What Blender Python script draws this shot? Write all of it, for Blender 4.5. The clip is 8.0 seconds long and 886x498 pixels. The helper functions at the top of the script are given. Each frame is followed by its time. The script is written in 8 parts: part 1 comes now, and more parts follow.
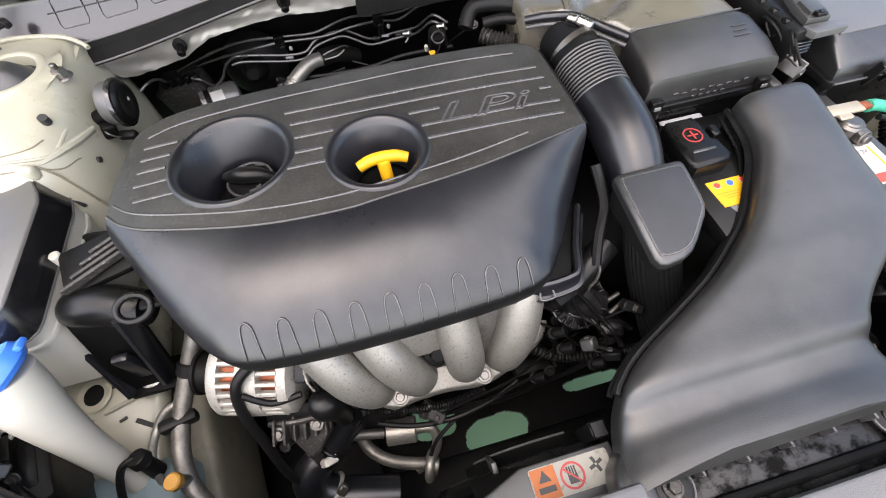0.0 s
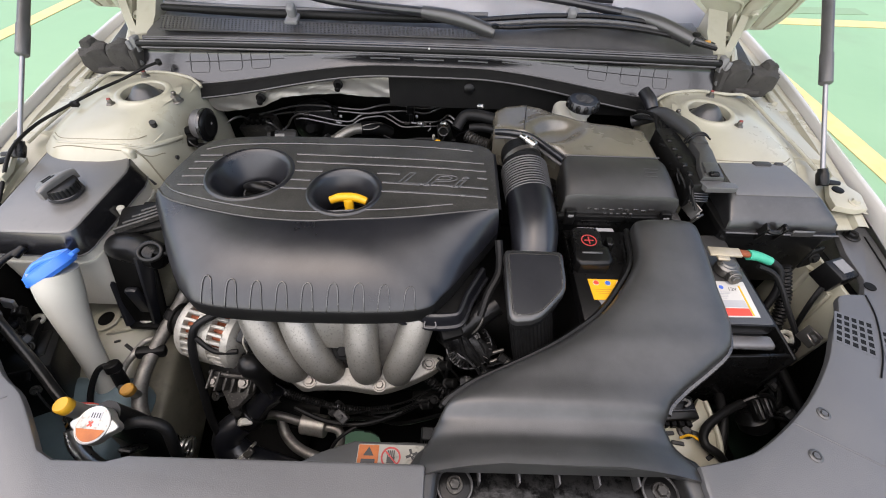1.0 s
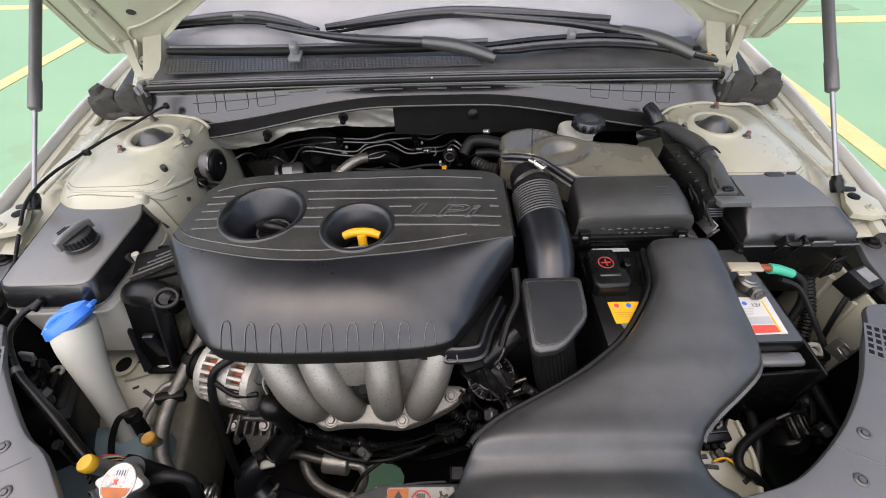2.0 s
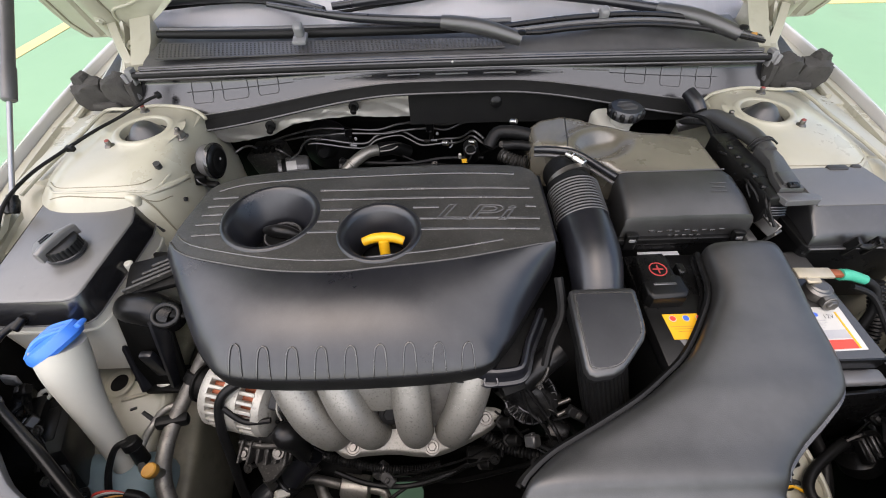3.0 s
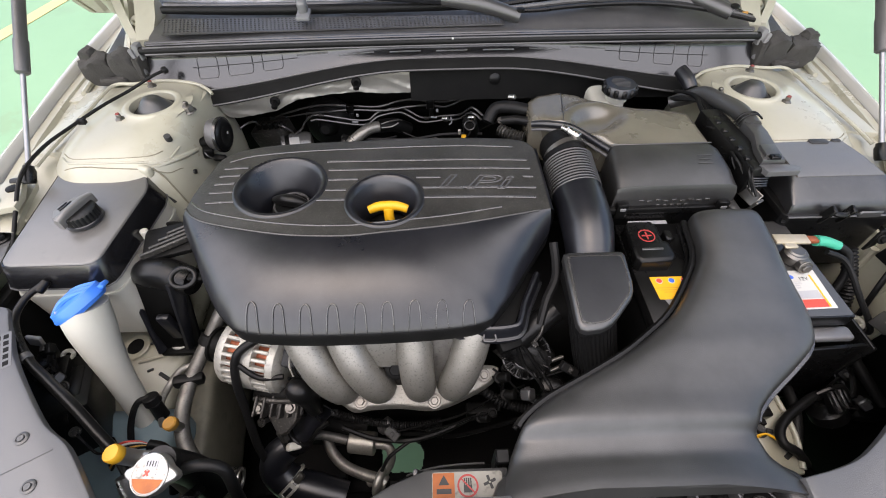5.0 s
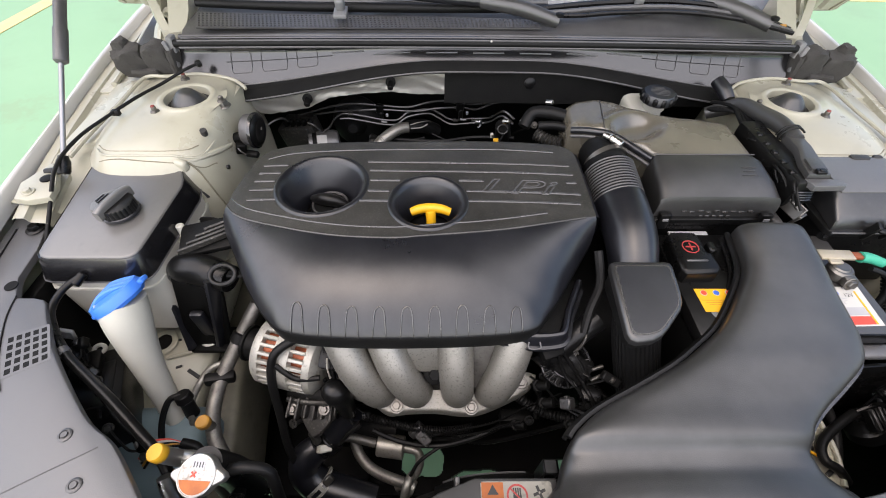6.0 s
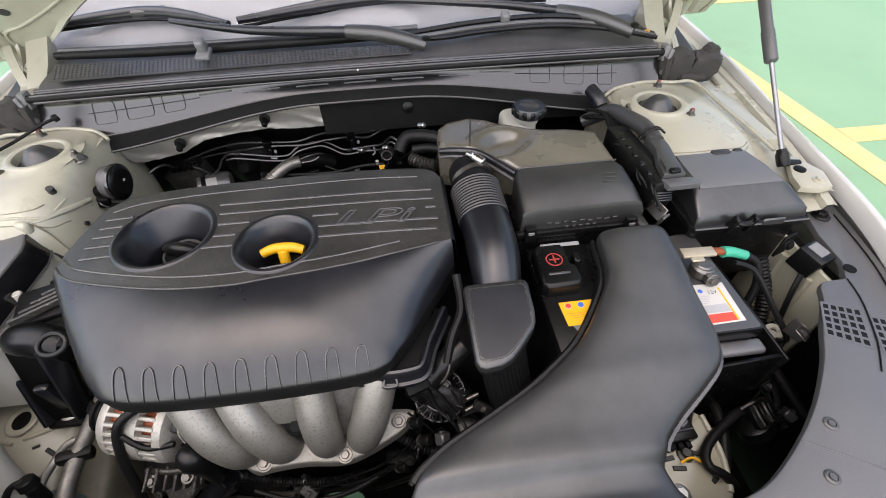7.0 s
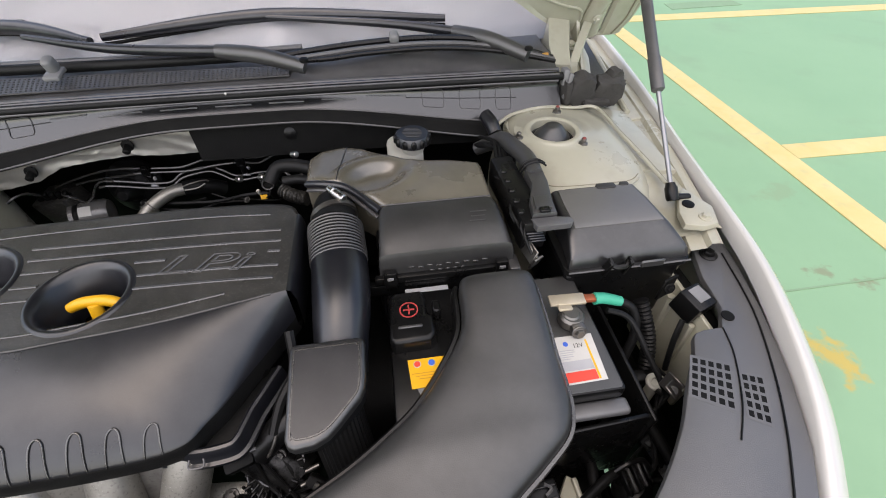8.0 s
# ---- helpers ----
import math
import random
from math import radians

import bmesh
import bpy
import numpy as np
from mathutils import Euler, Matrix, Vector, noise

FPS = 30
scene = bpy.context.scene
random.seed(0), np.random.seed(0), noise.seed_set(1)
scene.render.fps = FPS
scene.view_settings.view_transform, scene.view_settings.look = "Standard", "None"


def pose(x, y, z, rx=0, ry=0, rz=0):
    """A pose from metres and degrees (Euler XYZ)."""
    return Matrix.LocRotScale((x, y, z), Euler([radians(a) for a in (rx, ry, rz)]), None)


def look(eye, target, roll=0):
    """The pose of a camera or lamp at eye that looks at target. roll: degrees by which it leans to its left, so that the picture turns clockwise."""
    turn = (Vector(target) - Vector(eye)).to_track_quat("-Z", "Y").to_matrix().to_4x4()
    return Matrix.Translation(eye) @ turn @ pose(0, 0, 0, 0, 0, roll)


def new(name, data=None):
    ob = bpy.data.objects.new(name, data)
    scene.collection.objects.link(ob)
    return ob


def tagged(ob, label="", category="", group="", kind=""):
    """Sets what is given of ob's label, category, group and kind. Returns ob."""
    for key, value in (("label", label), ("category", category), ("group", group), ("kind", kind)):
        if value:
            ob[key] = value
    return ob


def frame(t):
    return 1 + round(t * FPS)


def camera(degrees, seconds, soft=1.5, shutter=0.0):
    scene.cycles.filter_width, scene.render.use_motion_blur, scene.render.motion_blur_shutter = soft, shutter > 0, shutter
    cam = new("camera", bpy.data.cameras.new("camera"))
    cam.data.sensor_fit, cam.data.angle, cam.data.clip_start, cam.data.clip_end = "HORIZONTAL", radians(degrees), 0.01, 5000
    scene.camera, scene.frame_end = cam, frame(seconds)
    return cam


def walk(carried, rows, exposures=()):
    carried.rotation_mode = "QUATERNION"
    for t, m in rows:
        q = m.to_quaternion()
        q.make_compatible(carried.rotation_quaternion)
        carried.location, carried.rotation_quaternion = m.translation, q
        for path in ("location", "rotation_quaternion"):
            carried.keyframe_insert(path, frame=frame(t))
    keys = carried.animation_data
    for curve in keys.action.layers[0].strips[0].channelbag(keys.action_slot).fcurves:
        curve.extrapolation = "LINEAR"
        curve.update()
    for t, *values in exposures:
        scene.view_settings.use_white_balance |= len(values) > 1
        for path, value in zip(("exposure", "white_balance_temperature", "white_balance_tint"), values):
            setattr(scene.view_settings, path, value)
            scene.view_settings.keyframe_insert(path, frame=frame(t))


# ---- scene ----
cam = camera(92.6, 8.0, 1.0)
PATH = [
    (0, (-0.117, -0.607, 1.201), (0.099, 0.421, -0.501), -3.9),
    (0.1, (-0.119, -0.623, 1.202), (0.093, 0.461, -0.465), -3.2),
    (0.3, (-0.097, -0.653, 1.218), (0.060, 0.521, -0.394), -1.5),
    (0.5, (-0.064, -0.698, 1.246), (0.031, 0.579, -0.289), 1.1),
    (0.8, (-0.002, -0.752, 1.264), (0.035, 0.588, -0.220), 3.4),
    (1, (0.04, -0.763, 1.283), (0.044, 0.599, -0.182), 2.1),
    (1.5, (0.072, -0.769, 1.292), (0.06, 0.614, -0.154), -0.1),
    (2, (0.024, -0.742, 1.298), (0.005, 0.666, -0.123), -1.7),
    (2.2, (0.007, -0.721, 1.291), (-0.01, 0.69, -0.127), -1.9),
    (3.3, (-0.027, -0.67, 1.264), (-0.021, 0.673, -0.218), -2.0),
    (3.5, (-0.027, -0.678, 1.263), (-0.02, 0.654, -0.228), -2.6),
    (4, (-0.029, -0.702, 1.272), (-0.015, 0.617, -0.232), -2.6),
    (5.5, (-0.045, -0.716, 1.275), (-0.026, 0.598, -0.232), 0.1),
    (6, (-0.097, -0.707, 1.273), (-0.071, 0.611, -0.231), 1.0),
    (6.5, (-0.106, -0.699, 1.272), (-0.064, 0.622, -0.229), -0.7),
    (6.8, (-0.019, -0.702, 1.268), (0.067, 0.665, -0.189), -2.0),
    (7, (0.075, -0.689, 1.263), (0.196, 0.696, -0.175), -2.2),
    (7.2, (0.171, -0.671, 1.250), (0.316, 0.729, -0.172), -1.7),
    (7.4, (0.243, -0.638, 1.236), (0.413, 0.766, -0.178), -1.3),
    (7.5, (0.265, -0.621, 1.238), (0.449, 0.769, -0.189), -1.3),
    (8, (0.258, -0.634, 1.254), (0.464, 0.766, -0.159), -0.2),
]
walk(cam, [(t, look(eye, target, roll)) for t, eye, target, roll in PATH], [(0, 1.70, 7280, 15), (0.5, 1.50, 7280, 15), (1, 1.1, 7280, 15), (2, 1.0, 7280, 15), (3.5, 1.17, 7280, 15), (5.5, 1.20, 7280, 15), (6.8, 1.10, 7280, 15), (7.5, 0.98, 7280, 15), (8, 0.84, 7280, 15)])

# ---- light ----
world = bpy.data.worlds.new("sky")
scene.world = world
world.use_nodes = True
sky = world.node_tree.nodes.new("ShaderNodeTexSky")
sky.sky_type, sky.sun_disc = "NISHITA", False
sky.sun_elevation, sky.sun_rotation = radians(72), radians(236)
sky.air_density, sky.dust_density, sky.ozone_density = 1.0, 1.5, 1.0
background = world.node_tree.nodes["Background"]
background.inputs["Strength"].default_value = 0.15
world.node_tree.links.new(sky.outputs[0], background.inputs[0])
sun = new("sun", bpy.data.lights.new("sun", "SUN"))
sun.data.energy, sun.data.angle, sun.data.color = 2.4, radians(125), (1.0, 0.98, 0.96)
sun.matrix_world = look((-0.40, -0.95, 2.1), (0, 0, 0.4))


# ---- materials ----
def surface(name, colour, rough, metal=0.0, grain=220.0, bump=0.15, spots=9.0, second=None, spread=0.5, coat=0.0, fleck=None, gloss=0.5, wear=0.0, specks=None, scuff=0.0):
    """A principled surface with fine grain relief, and a second colour in soft uneven patches."""
    m = bpy.data.materials.new(name)
    m.use_nodes = True
    n, link = m.node_tree.nodes, m.node_tree.links
    p = n["Principled BSDF"]
    place = n.new("ShaderNodeTexCoord").outputs["Object"]
    second = second or tuple(min(1, c * 1.35 + 0.004) for c in colour)
    wide = n.new("ShaderNodeTexNoise")
    wide.inputs["Scale"].default_value, wide.inputs["Detail"].default_value, wide.inputs["Roughness"].default_value = spots, 8, 0.65
    link.new(place, wide.inputs["Vector"])
    ramp = n.new("ShaderNodeMapRange")
    ramp.inputs["From Min"].default_value, ramp.inputs["From Max"].default_value = 0.5 - spread / 2, 0.5 + spread / 2
    link.new(wide.outputs["Fac"], ramp.inputs["Value"])
    mix = n.new("ShaderNodeMix")
    mix.data_type = "RGBA"
    mix.inputs["A"].default_value, mix.inputs["B"].default_value = (*colour, 1), (*second, 1)
    link.new(ramp.outputs["Result"], mix.inputs["Factor"])
    out = mix.outputs["Result"]
    fine = n.new("ShaderNodeTexNoise")
    fine.inputs["Scale"].default_value, fine.inputs["Detail"].default_value = grain, 3
    link.new(place, fine.inputs["Vector"])
    if fleck:
        size, amount, tint = fleck
        dots = n.new("ShaderNodeTexNoise")
        dots.inputs["Scale"].default_value, dots.inputs["Detail"].default_value = size, 4
        link.new(place, dots.inputs["Vector"])
        cut = n.new("ShaderNodeMapRange")
        cut.inputs["From Min"].default_value, cut.inputs["From Max"].default_value = 0.56, 0.70
        cut.inputs["To Max"].default_value = amount
        link.new(dots.outputs["Fac"], cut.inputs["Value"])
        over = n.new("ShaderNodeMix")
        over.data_type = "RGBA"
        over.inputs["B"].default_value = (*tint, 1)
        link.new(cut.outputs["Result"], over.inputs["Factor"])
        link.new(out, over.inputs["A"])
        out = over.outputs["Result"]
    if specks:
        size, radius, tint = specks
        cells = n.new("ShaderNodeTexVoronoi")
        cells.inputs["Scale"].default_value = size
        link.new(place, cells.inputs["Vector"])
        dot = n.new("ShaderNodeMapRange")
        dot.inputs["From Min"].default_value, dot.inputs["From Max"].default_value = radius, radius * 0.6
        link.new(cells.outputs["Distance"], dot.inputs["Value"])
        few = n.new("ShaderNodeMapRange")
        few.inputs["From Min"].default_value, few.inputs["From Max"].default_value = 0.48, 0.62
        link.new(wide.outputs["Fac"], few.inputs["Value"])
        both = n.new("ShaderNodeMath")
        both.operation = "MULTIPLY"
        link.new(dot.outputs["Result"], both.inputs[0])
        link.new(few.outputs["Result"], both.inputs[1])
        dusted = n.new("ShaderNodeMix")
        dusted.data_type = "RGBA"
        dusted.inputs["B"].default_value = (*tint, 1)
        link.new(both.outputs["Value"], dusted.inputs["Factor"])
        link.new(out, dusted.inputs["A"])
        out = dusted.outputs["Result"]
    link.new(out, p.inputs["Base Color"])
    dull = n.new("ShaderNodeMapRange")
    dull.inputs["To Min"].default_value, dull.inputs["To Max"].default_value = max(0.03, rough - 0.10), min(1, rough + 0.10)
    link.new(wide.outputs["Fac"], dull.inputs["Value"])
    rub = dull.outputs["Result"]
    if scuff:
        stretch = n.new("ShaderNodeMapping")
        stretch.inputs["Scale"].default_value = (7, 95, 60)
        link.new(place, stretch.inputs["Vector"])
        marks = n.new("ShaderNodeTexNoise")
        marks.inputs["Scale"].default_value, marks.inputs["Detail"].default_value = 1.0, 6
        link.new(stretch.outputs["Vector"], marks.inputs["Vector"])
        more = n.new("ShaderNodeMapRange")
        more.inputs["From Min"].default_value, more.inputs["From Max"].default_value = 0.35, 0.65
        more.inputs["To Min"].default_value, more.inputs["To Max"].default_value = -scuff, scuff
        link.new(marks.outputs["Fac"], more.inputs["Value"])
        total = n.new("ShaderNodeMath")
        total.use_clamp = True
        link.new(rub, total.inputs[0])
        link.new(more.outputs["Result"], total.inputs[1])
        rub = total.outputs["Value"]
    link.new(rub, p.inputs["Roughness"])
    p.inputs["Metallic"].default_value, p.inputs["Coat Weight"].default_value = metal, coat
    p.inputs["Coat Roughness"].default_value = 0.08 if colour[0] > 0.2 else rough
    p.inputs["Specular IOR Level"].default_value = gloss
    if wear:
        shine = n.new("ShaderNodeMapRange")
        shine.inputs["To Min"].default_value, shine.inputs["To Max"].default_value = gloss * (1 - wear), gloss
        link.new(ramp.outputs["Result"], shine.inputs["Value"])
        link.new(shine.outputs["Result"], p.inputs["Specular IOR Level"])
    if bump:
        b = n.new("ShaderNodeBump")
        b.inputs["Strength"].default_value, b.inputs["Distance"].default_value = bump, 0.001
        link.new(fine.outputs["Fac"], b.inputs["Height"])
        link.new(b.outputs["Normal"], p.inputs["Normal"])
    return m


M_FLOOR = surface("green_floor_coating", (0.175, 0.315, 0.185), 0.6, spots=0.9, second=(0.22, 0.37, 0.225), spread=0.6, grain=90, bump=0.1, fleck=(2.2, 0.25, (0.17, 0.24, 0.16)), gloss=0.3)


def stain(m, spots):
    """Worn or dirty stains on a surface: (x, y, radius, squeeze, noise scale, colour, amount)."""
    n, link = m.node_tree.nodes, m.node_tree.links
    p = n["Principled BSDF"]
    place = n.new("ShaderNodeTexCoord").outputs["Object"]
    out = p.inputs["Base Color"].links[0].from_socket
    for x, y, radius, squeeze, scale, colour, amount in spots:
        shift = n.new("ShaderNodeMapping")
        shift.inputs["Location"].default_value = (-x / radius, -y / radius / squeeze, 0)
        shift.inputs["Scale"].default_value = (1 / radius, 1 / radius / squeeze, 0)
        link.new(place, shift.inputs["Vector"])
        far = n.new("ShaderNodeVectorMath")
        far.operation = "LENGTH"
        link.new(shift.outputs["Vector"], far.inputs[0])
        fade = n.new("ShaderNodeMapRange")
        fade.inputs["From Min"].default_value, fade.inputs["From Max"].default_value = 1.0, 0.1
        fade.inputs["To Min"].default_value, fade.inputs["To Max"].default_value = -0.32, 0.16
        link.new(far.outputs["Value"], fade.inputs["Value"])
        blot = n.new("ShaderNodeTexNoise")
        blot.inputs["Scale"].default_value, blot.inputs["Detail"].default_value, blot.inputs["Roughness"].default_value = scale, 5, 0.6
        link.new(place, blot.inputs["Vector"])
        total = n.new("ShaderNodeMath")
        link.new(fade.outputs["Result"], total.inputs[0])
        link.new(blot.outputs["Fac"], total.inputs[1])
        cut = n.new("ShaderNodeMapRange")
        cut.inputs["From Min"].default_value, cut.inputs["From Max"].default_value, cut.inputs["To Max"].default_value = 0.48, 0.64, amount
        link.new(total.outputs["Value"], cut.inputs["Value"])
        mix = n.new("ShaderNodeMix")
        mix.data_type = "RGBA"
        mix.inputs["B"].default_value = (*colour, 1)
        link.new(cut.outputs["Result"], mix.inputs["Factor"])
        link.new(out, mix.inputs["A"])
        out = mix.outputs["Result"]
    link.new(out, p.inputs["Base Color"])


stain(M_FLOOR, [(1.655, -0.085, 0.17, 1.3, 14, (0.46, 0.33, 0.07), 0.85), (1.90, 0.26, 0.13, 0.6, 22, (0.19, 0.19, 0.12), 0.7), (2.03, 0.18, 0.13, 0.5, 22, (0.19, 0.19, 0.12), 0.7), (2.1, 0.75, 0.30, 0.6, 12, (0.20, 0.25, 0.15), 0.35), (3.2, 0.2, 0.5, 0.8, 9, (0.20, 0.25, 0.15), 0.35), (-2.4, 1.4, 0.4, 1.0, 10, (0.20, 0.25, 0.15), 0.3)])
M_LINE = surface("yellow_line_paint", (0.53, 0.42, 0.15), 0.5, spots=6, second=(0.57, 0.49, 0.24), fleck=(14, 0.4, (0.36, 0.36, 0.2)))
M_PAINT = surface("cream_body_paint", (0.41, 0.396, 0.315), 0.30, spots=5, second=(0.33, 0.315, 0.24), spread=0.6, coat=0.3, bump=0.03, fleck=(30, 0.25, (0.27, 0.25, 0.18)))
M_DARK_CREAM = surface("dark_patchy_cream_paint", (0.24, 0.225, 0.17), 0.5, spots=9, second=(0.13, 0.12, 0.09), spread=0.6, bump=0.05, fleck=(40, 0.4, (0.10, 0.09, 0.07)))
M_FENDER = surface("white_gloss_paint", (0.52, 0.51, 0.485), 0.2, spots=3, second=(0.50, 0.49, 0.465), coat=0.8, bump=0.0)
M_PLASTIC = surface("black_satin_plastic", (0.003, 0.003, 0.003), 0.29, grain=900, bump=0.12, spots=14, second=(0.007, 0.007, 0.007), gloss=0.32, wear=0.3)
# Slight blue in the base stands for the sky reflected in the plastic.
M_SMOOTH = surface("black_smooth_plastic", (0.0055, 0.0060, 0.0080), 0.30, grain=700, bump=0.08, spots=7, second=(0.011, 0.0115, 0.0145), gloss=0.9, wear=0.4, fleck=(500, 0.15, (0.03, 0.03, 0.03)), specks=(150, 0.045, (0.11, 0.11, 0.11)))
M_DUSTY = surface("dusty_black_plastic", (0.012, 0.0115, 0.0105), 0.40, grain=1500, bump=0.35, spots=11, second=(0.032, 0.0305, 0.027), spread=0.4, gloss=0.95, wear=0.4, fleck=(330, 0.5, (0.10, 0.095, 0.08)), specks=(380, 0.16, (0.17, 0.16, 0.145)))
M_GREY = surface("grained_grey_black_plastic", (0.028, 0.028, 0.028), 0.38, grain=1100, bump=0.2, spots=10, second=(0.040, 0.039, 0.038), gloss=1.0)
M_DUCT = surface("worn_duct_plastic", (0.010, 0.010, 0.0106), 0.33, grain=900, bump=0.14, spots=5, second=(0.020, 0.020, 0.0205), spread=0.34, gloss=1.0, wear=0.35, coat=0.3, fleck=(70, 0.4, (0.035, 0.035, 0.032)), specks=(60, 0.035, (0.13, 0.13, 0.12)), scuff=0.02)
M_SNORKEL = surface("dusty_grey_duct_plastic", (0.012, 0.0119, 0.0118), 0.40, grain=900, bump=0.16, spots=6, second=(0.027, 0.0268, 0.026), spread=0.4, gloss=1.0, wear=0.45, coat=0.3, fleck=(40, 0.35, (0.008, 0.008, 0.008)), specks=(60, 0.035, (0.13, 0.13, 0.12)))
# Worn print; the shade on the label is also put into these tones.
M_AGED_SHADED = surface("aged_shaded_label", (0.23, 0.22, 0.19), 0.5, bump=0.1, spots=60, second=(0.30, 0.29, 0.25), fleck=(160, 0.5, (0.07, 0.065, 0.055)))
M_SHADED_ORANGE = surface("aged_shaded_orange", (0.45, 0.12, 0.014), 0.5, bump=0.1, spots=60, second=(0.28, 0.07, 0.012))
M_CAPPRINT = surface("worn_white_print", (0.46, 0.45, 0.42), 0.35, bump=0.1, spots=70, second=(0.38, 0.36, 0.32), fleck=(190, 0.7, (0.16, 0.12, 0.08)))
M_SHELL = surface("pale_cast_aluminium", (0.42, 0.41, 0.37), 0.45, metal=0.4, grain=420, bump=0.15, spots=30, second=(0.36, 0.35, 0.31), fleck=(200, 0.5, (0.14, 0.13, 0.11)))
M_RUBBER = surface("black_rubber", (0.005, 0.005, 0.005), 0.45, grain=500, bump=0.2, spots=20, second=(0.008, 0.008, 0.008), gloss=0.20)
M_FOAM = surface("dark_grey_foam", (0.030, 0.028, 0.026), 0.95, grain=420, bump=1.0, spots=40, second=(0.062, 0.059, 0.053), fleck=(160, 0.4, (0.010, 0.010, 0.010)))
# Near black: the shade deep in the bay is put into this colour.
M_DARK = surface("near_black_recess", (0.0022, 0.0022, 0.0022), 0.5, grain=300, bump=0.3, spots=25, second=(0.006, 0.006, 0.0055), gloss=0.13)
M_CAST = surface("cast_aluminium", (0.36, 0.35, 0.32), 0.45, metal=0.75, grain=420, bump=0.12, spots=22, second=(0.26, 0.25, 0.225), spread=0.5, fleck=(260, 0.35, (0.10, 0.095, 0.08)))
M_RUNNER = surface("speckled_cast_aluminium", (0.31, 0.30, 0.27), 0.46, metal=0.65, grain=420, bump=0.25, spots=14, second=(0.21, 0.20, 0.175), spread=0.45, fleck=(360, 0.55, (0.09, 0.083, 0.07)), specks=(420, 0.14, (0.62, 0.60, 0.55)))
M_CASTDIRT = surface("grimy_cast_aluminium", (0.24, 0.23, 0.21), 0.5, metal=0.7, grain=300, bump=0.2, spots=40, second=(0.10, 0.095, 0.085), spread=0.5, fleck=(240, 0.4, (0.05, 0.047, 0.04)))
M_ALU = surface("bare_aluminium", (0.52, 0.51, 0.48), 0.36, metal=0.9, grain=300, bump=0.1, spots=30, second=(0.38, 0.37, 0.35))
M_STEEL = surface("bright_steel", (0.55, 0.54, 0.52), 0.28, metal=1.0, grain=300, bump=0.1, spots=40, second=(0.38, 0.37, 0.35))
M_ROD = surface("grey_strut_rod", (0.30, 0.30, 0.31), 0.32, metal=0.8, grain=300, bump=0.05, spots=20, second=(0.24, 0.24, 0.25))
M_FOIL = surface("aluminium_foil_shield", (0.40, 0.385, 0.345), 0.42, metal=0.55, grain=60, bump=0.35, spots=24, second=(0.34, 0.33, 0.295))
M_TANK = surface("milky_white_plastic", (0.50, 0.49, 0.43), 0.45, spots=7, second=(0.42, 0.41, 0.36), grain=200, bump=0.05)
M_FLUID = surface("bluish_milky_plastic", (0.20, 0.27, 0.29), 0.4, spots=6, second=(0.14, 0.20, 0.22))
M_BLUE = surface("blue_cap_plastic", (0.03, 0.16, 0.62), 0.35, spots=10, second=(0.04, 0.20, 0.70), bump=0.05)
M_YELLOW = surface("yellow_plastic", (0.72, 0.38, 0.01), 0.4, spots=10, second=(0.80, 0.42, 0.02), bump=0.05)
M_ORANGE = surface("ochre_cap_plastic", (0.55, 0.27, 0.04), 0.5, spots=30, second=(0.45, 0.22, 0.04))
M_AMBER = surface("amber_cap_plastic", (0.66, 0.36, 0.02), 0.45, spots=30, second=(0.58, 0.30, 0.02))
M_COPPER = surface("copper_windings", (0.42, 0.12, 0.05), 0.45, metal=0.5, spots=60, second=(0.16, 0.04, 0.02))
M_WHITE = surface("white_label", (0.46, 0.45, 0.42), 0.45, bump=0.0, spots=12, second=(0.54, 0.53, 0.50))
M_RED = surface("red_print", (0.60, 0.05, 0.03), 0.45, bump=0.0)
M_PLUS = surface("dull_red_print", (0.30, 0.03, 0.028), 0.5, bump=0.0)
M_INK = surface("black_print", (0.02, 0.02, 0.02), 0.5, bump=0.0)
M_DIAL = surface("blue_print", (0.03, 0.10, 0.45), 0.5, bump=0.0)
M_SLEEVE = surface("green_sleeve", (0.028, 0.31, 0.20), 0.45, bump=0.05)
M_TIN = surface("plated_brass", (0.50, 0.45, 0.35), 0.42, metal=0.5, bump=0.1, spots=40, second=(0.40, 0.34, 0.24))
M_SILVER = surface("dull_silver_print", (0.30, 0.30, 0.31), 0.5, bump=0.0)
M_BROWN = surface("brown_dusted_plastic", (0.060, 0.054, 0.042), 0.27, grain=500, bump=0.15, spots=9, second=(0.150, 0.135, 0.103), spread=0.5, coat=0.3, fleck=(420, 0.35, (0.14, 0.125, 0.09)), gloss=1.0)
M_COWL = surface("weathered_grey_plastic", (0.045, 0.044, 0.045), 0.42, grain=800, bump=0.3, spots=8, second=(0.075, 0.073, 0.072), spread=0.4, gloss=1.0, wear=0.4)
# Paler than plain dust: the sky's sheen on upward faces is in the colour.
M_DUST_SHEEN = surface("dust_and_sheen_plastic", (0.085, 0.083, 0.080), 0.30, grain=900, bump=0.12, spots=5, second=(0.125, 0.120, 0.112), spread=0.5, gloss=1.0, fleck=(70, 0.2, (0.05, 0.05, 0.05)), specks=(220, 0.06, (0.25, 0.24, 0.22)))
M_PIPE = surface("coated_steel_pipe", (0.055, 0.054, 0.052), 0.22, metal=0.3, bump=0.0, spots=40, second=(0.09, 0.088, 0.084), gloss=1.0)
M_SHIELD = surface("grained_grey_shield_plastic", (0.066, 0.066, 0.068), 0.40, grain=1100, bump=0.22, spots=10, second=(0.086, 0.085, 0.085), gloss=1.0, fleck=(45, 0.15, (0.09, 0.09, 0.085)))
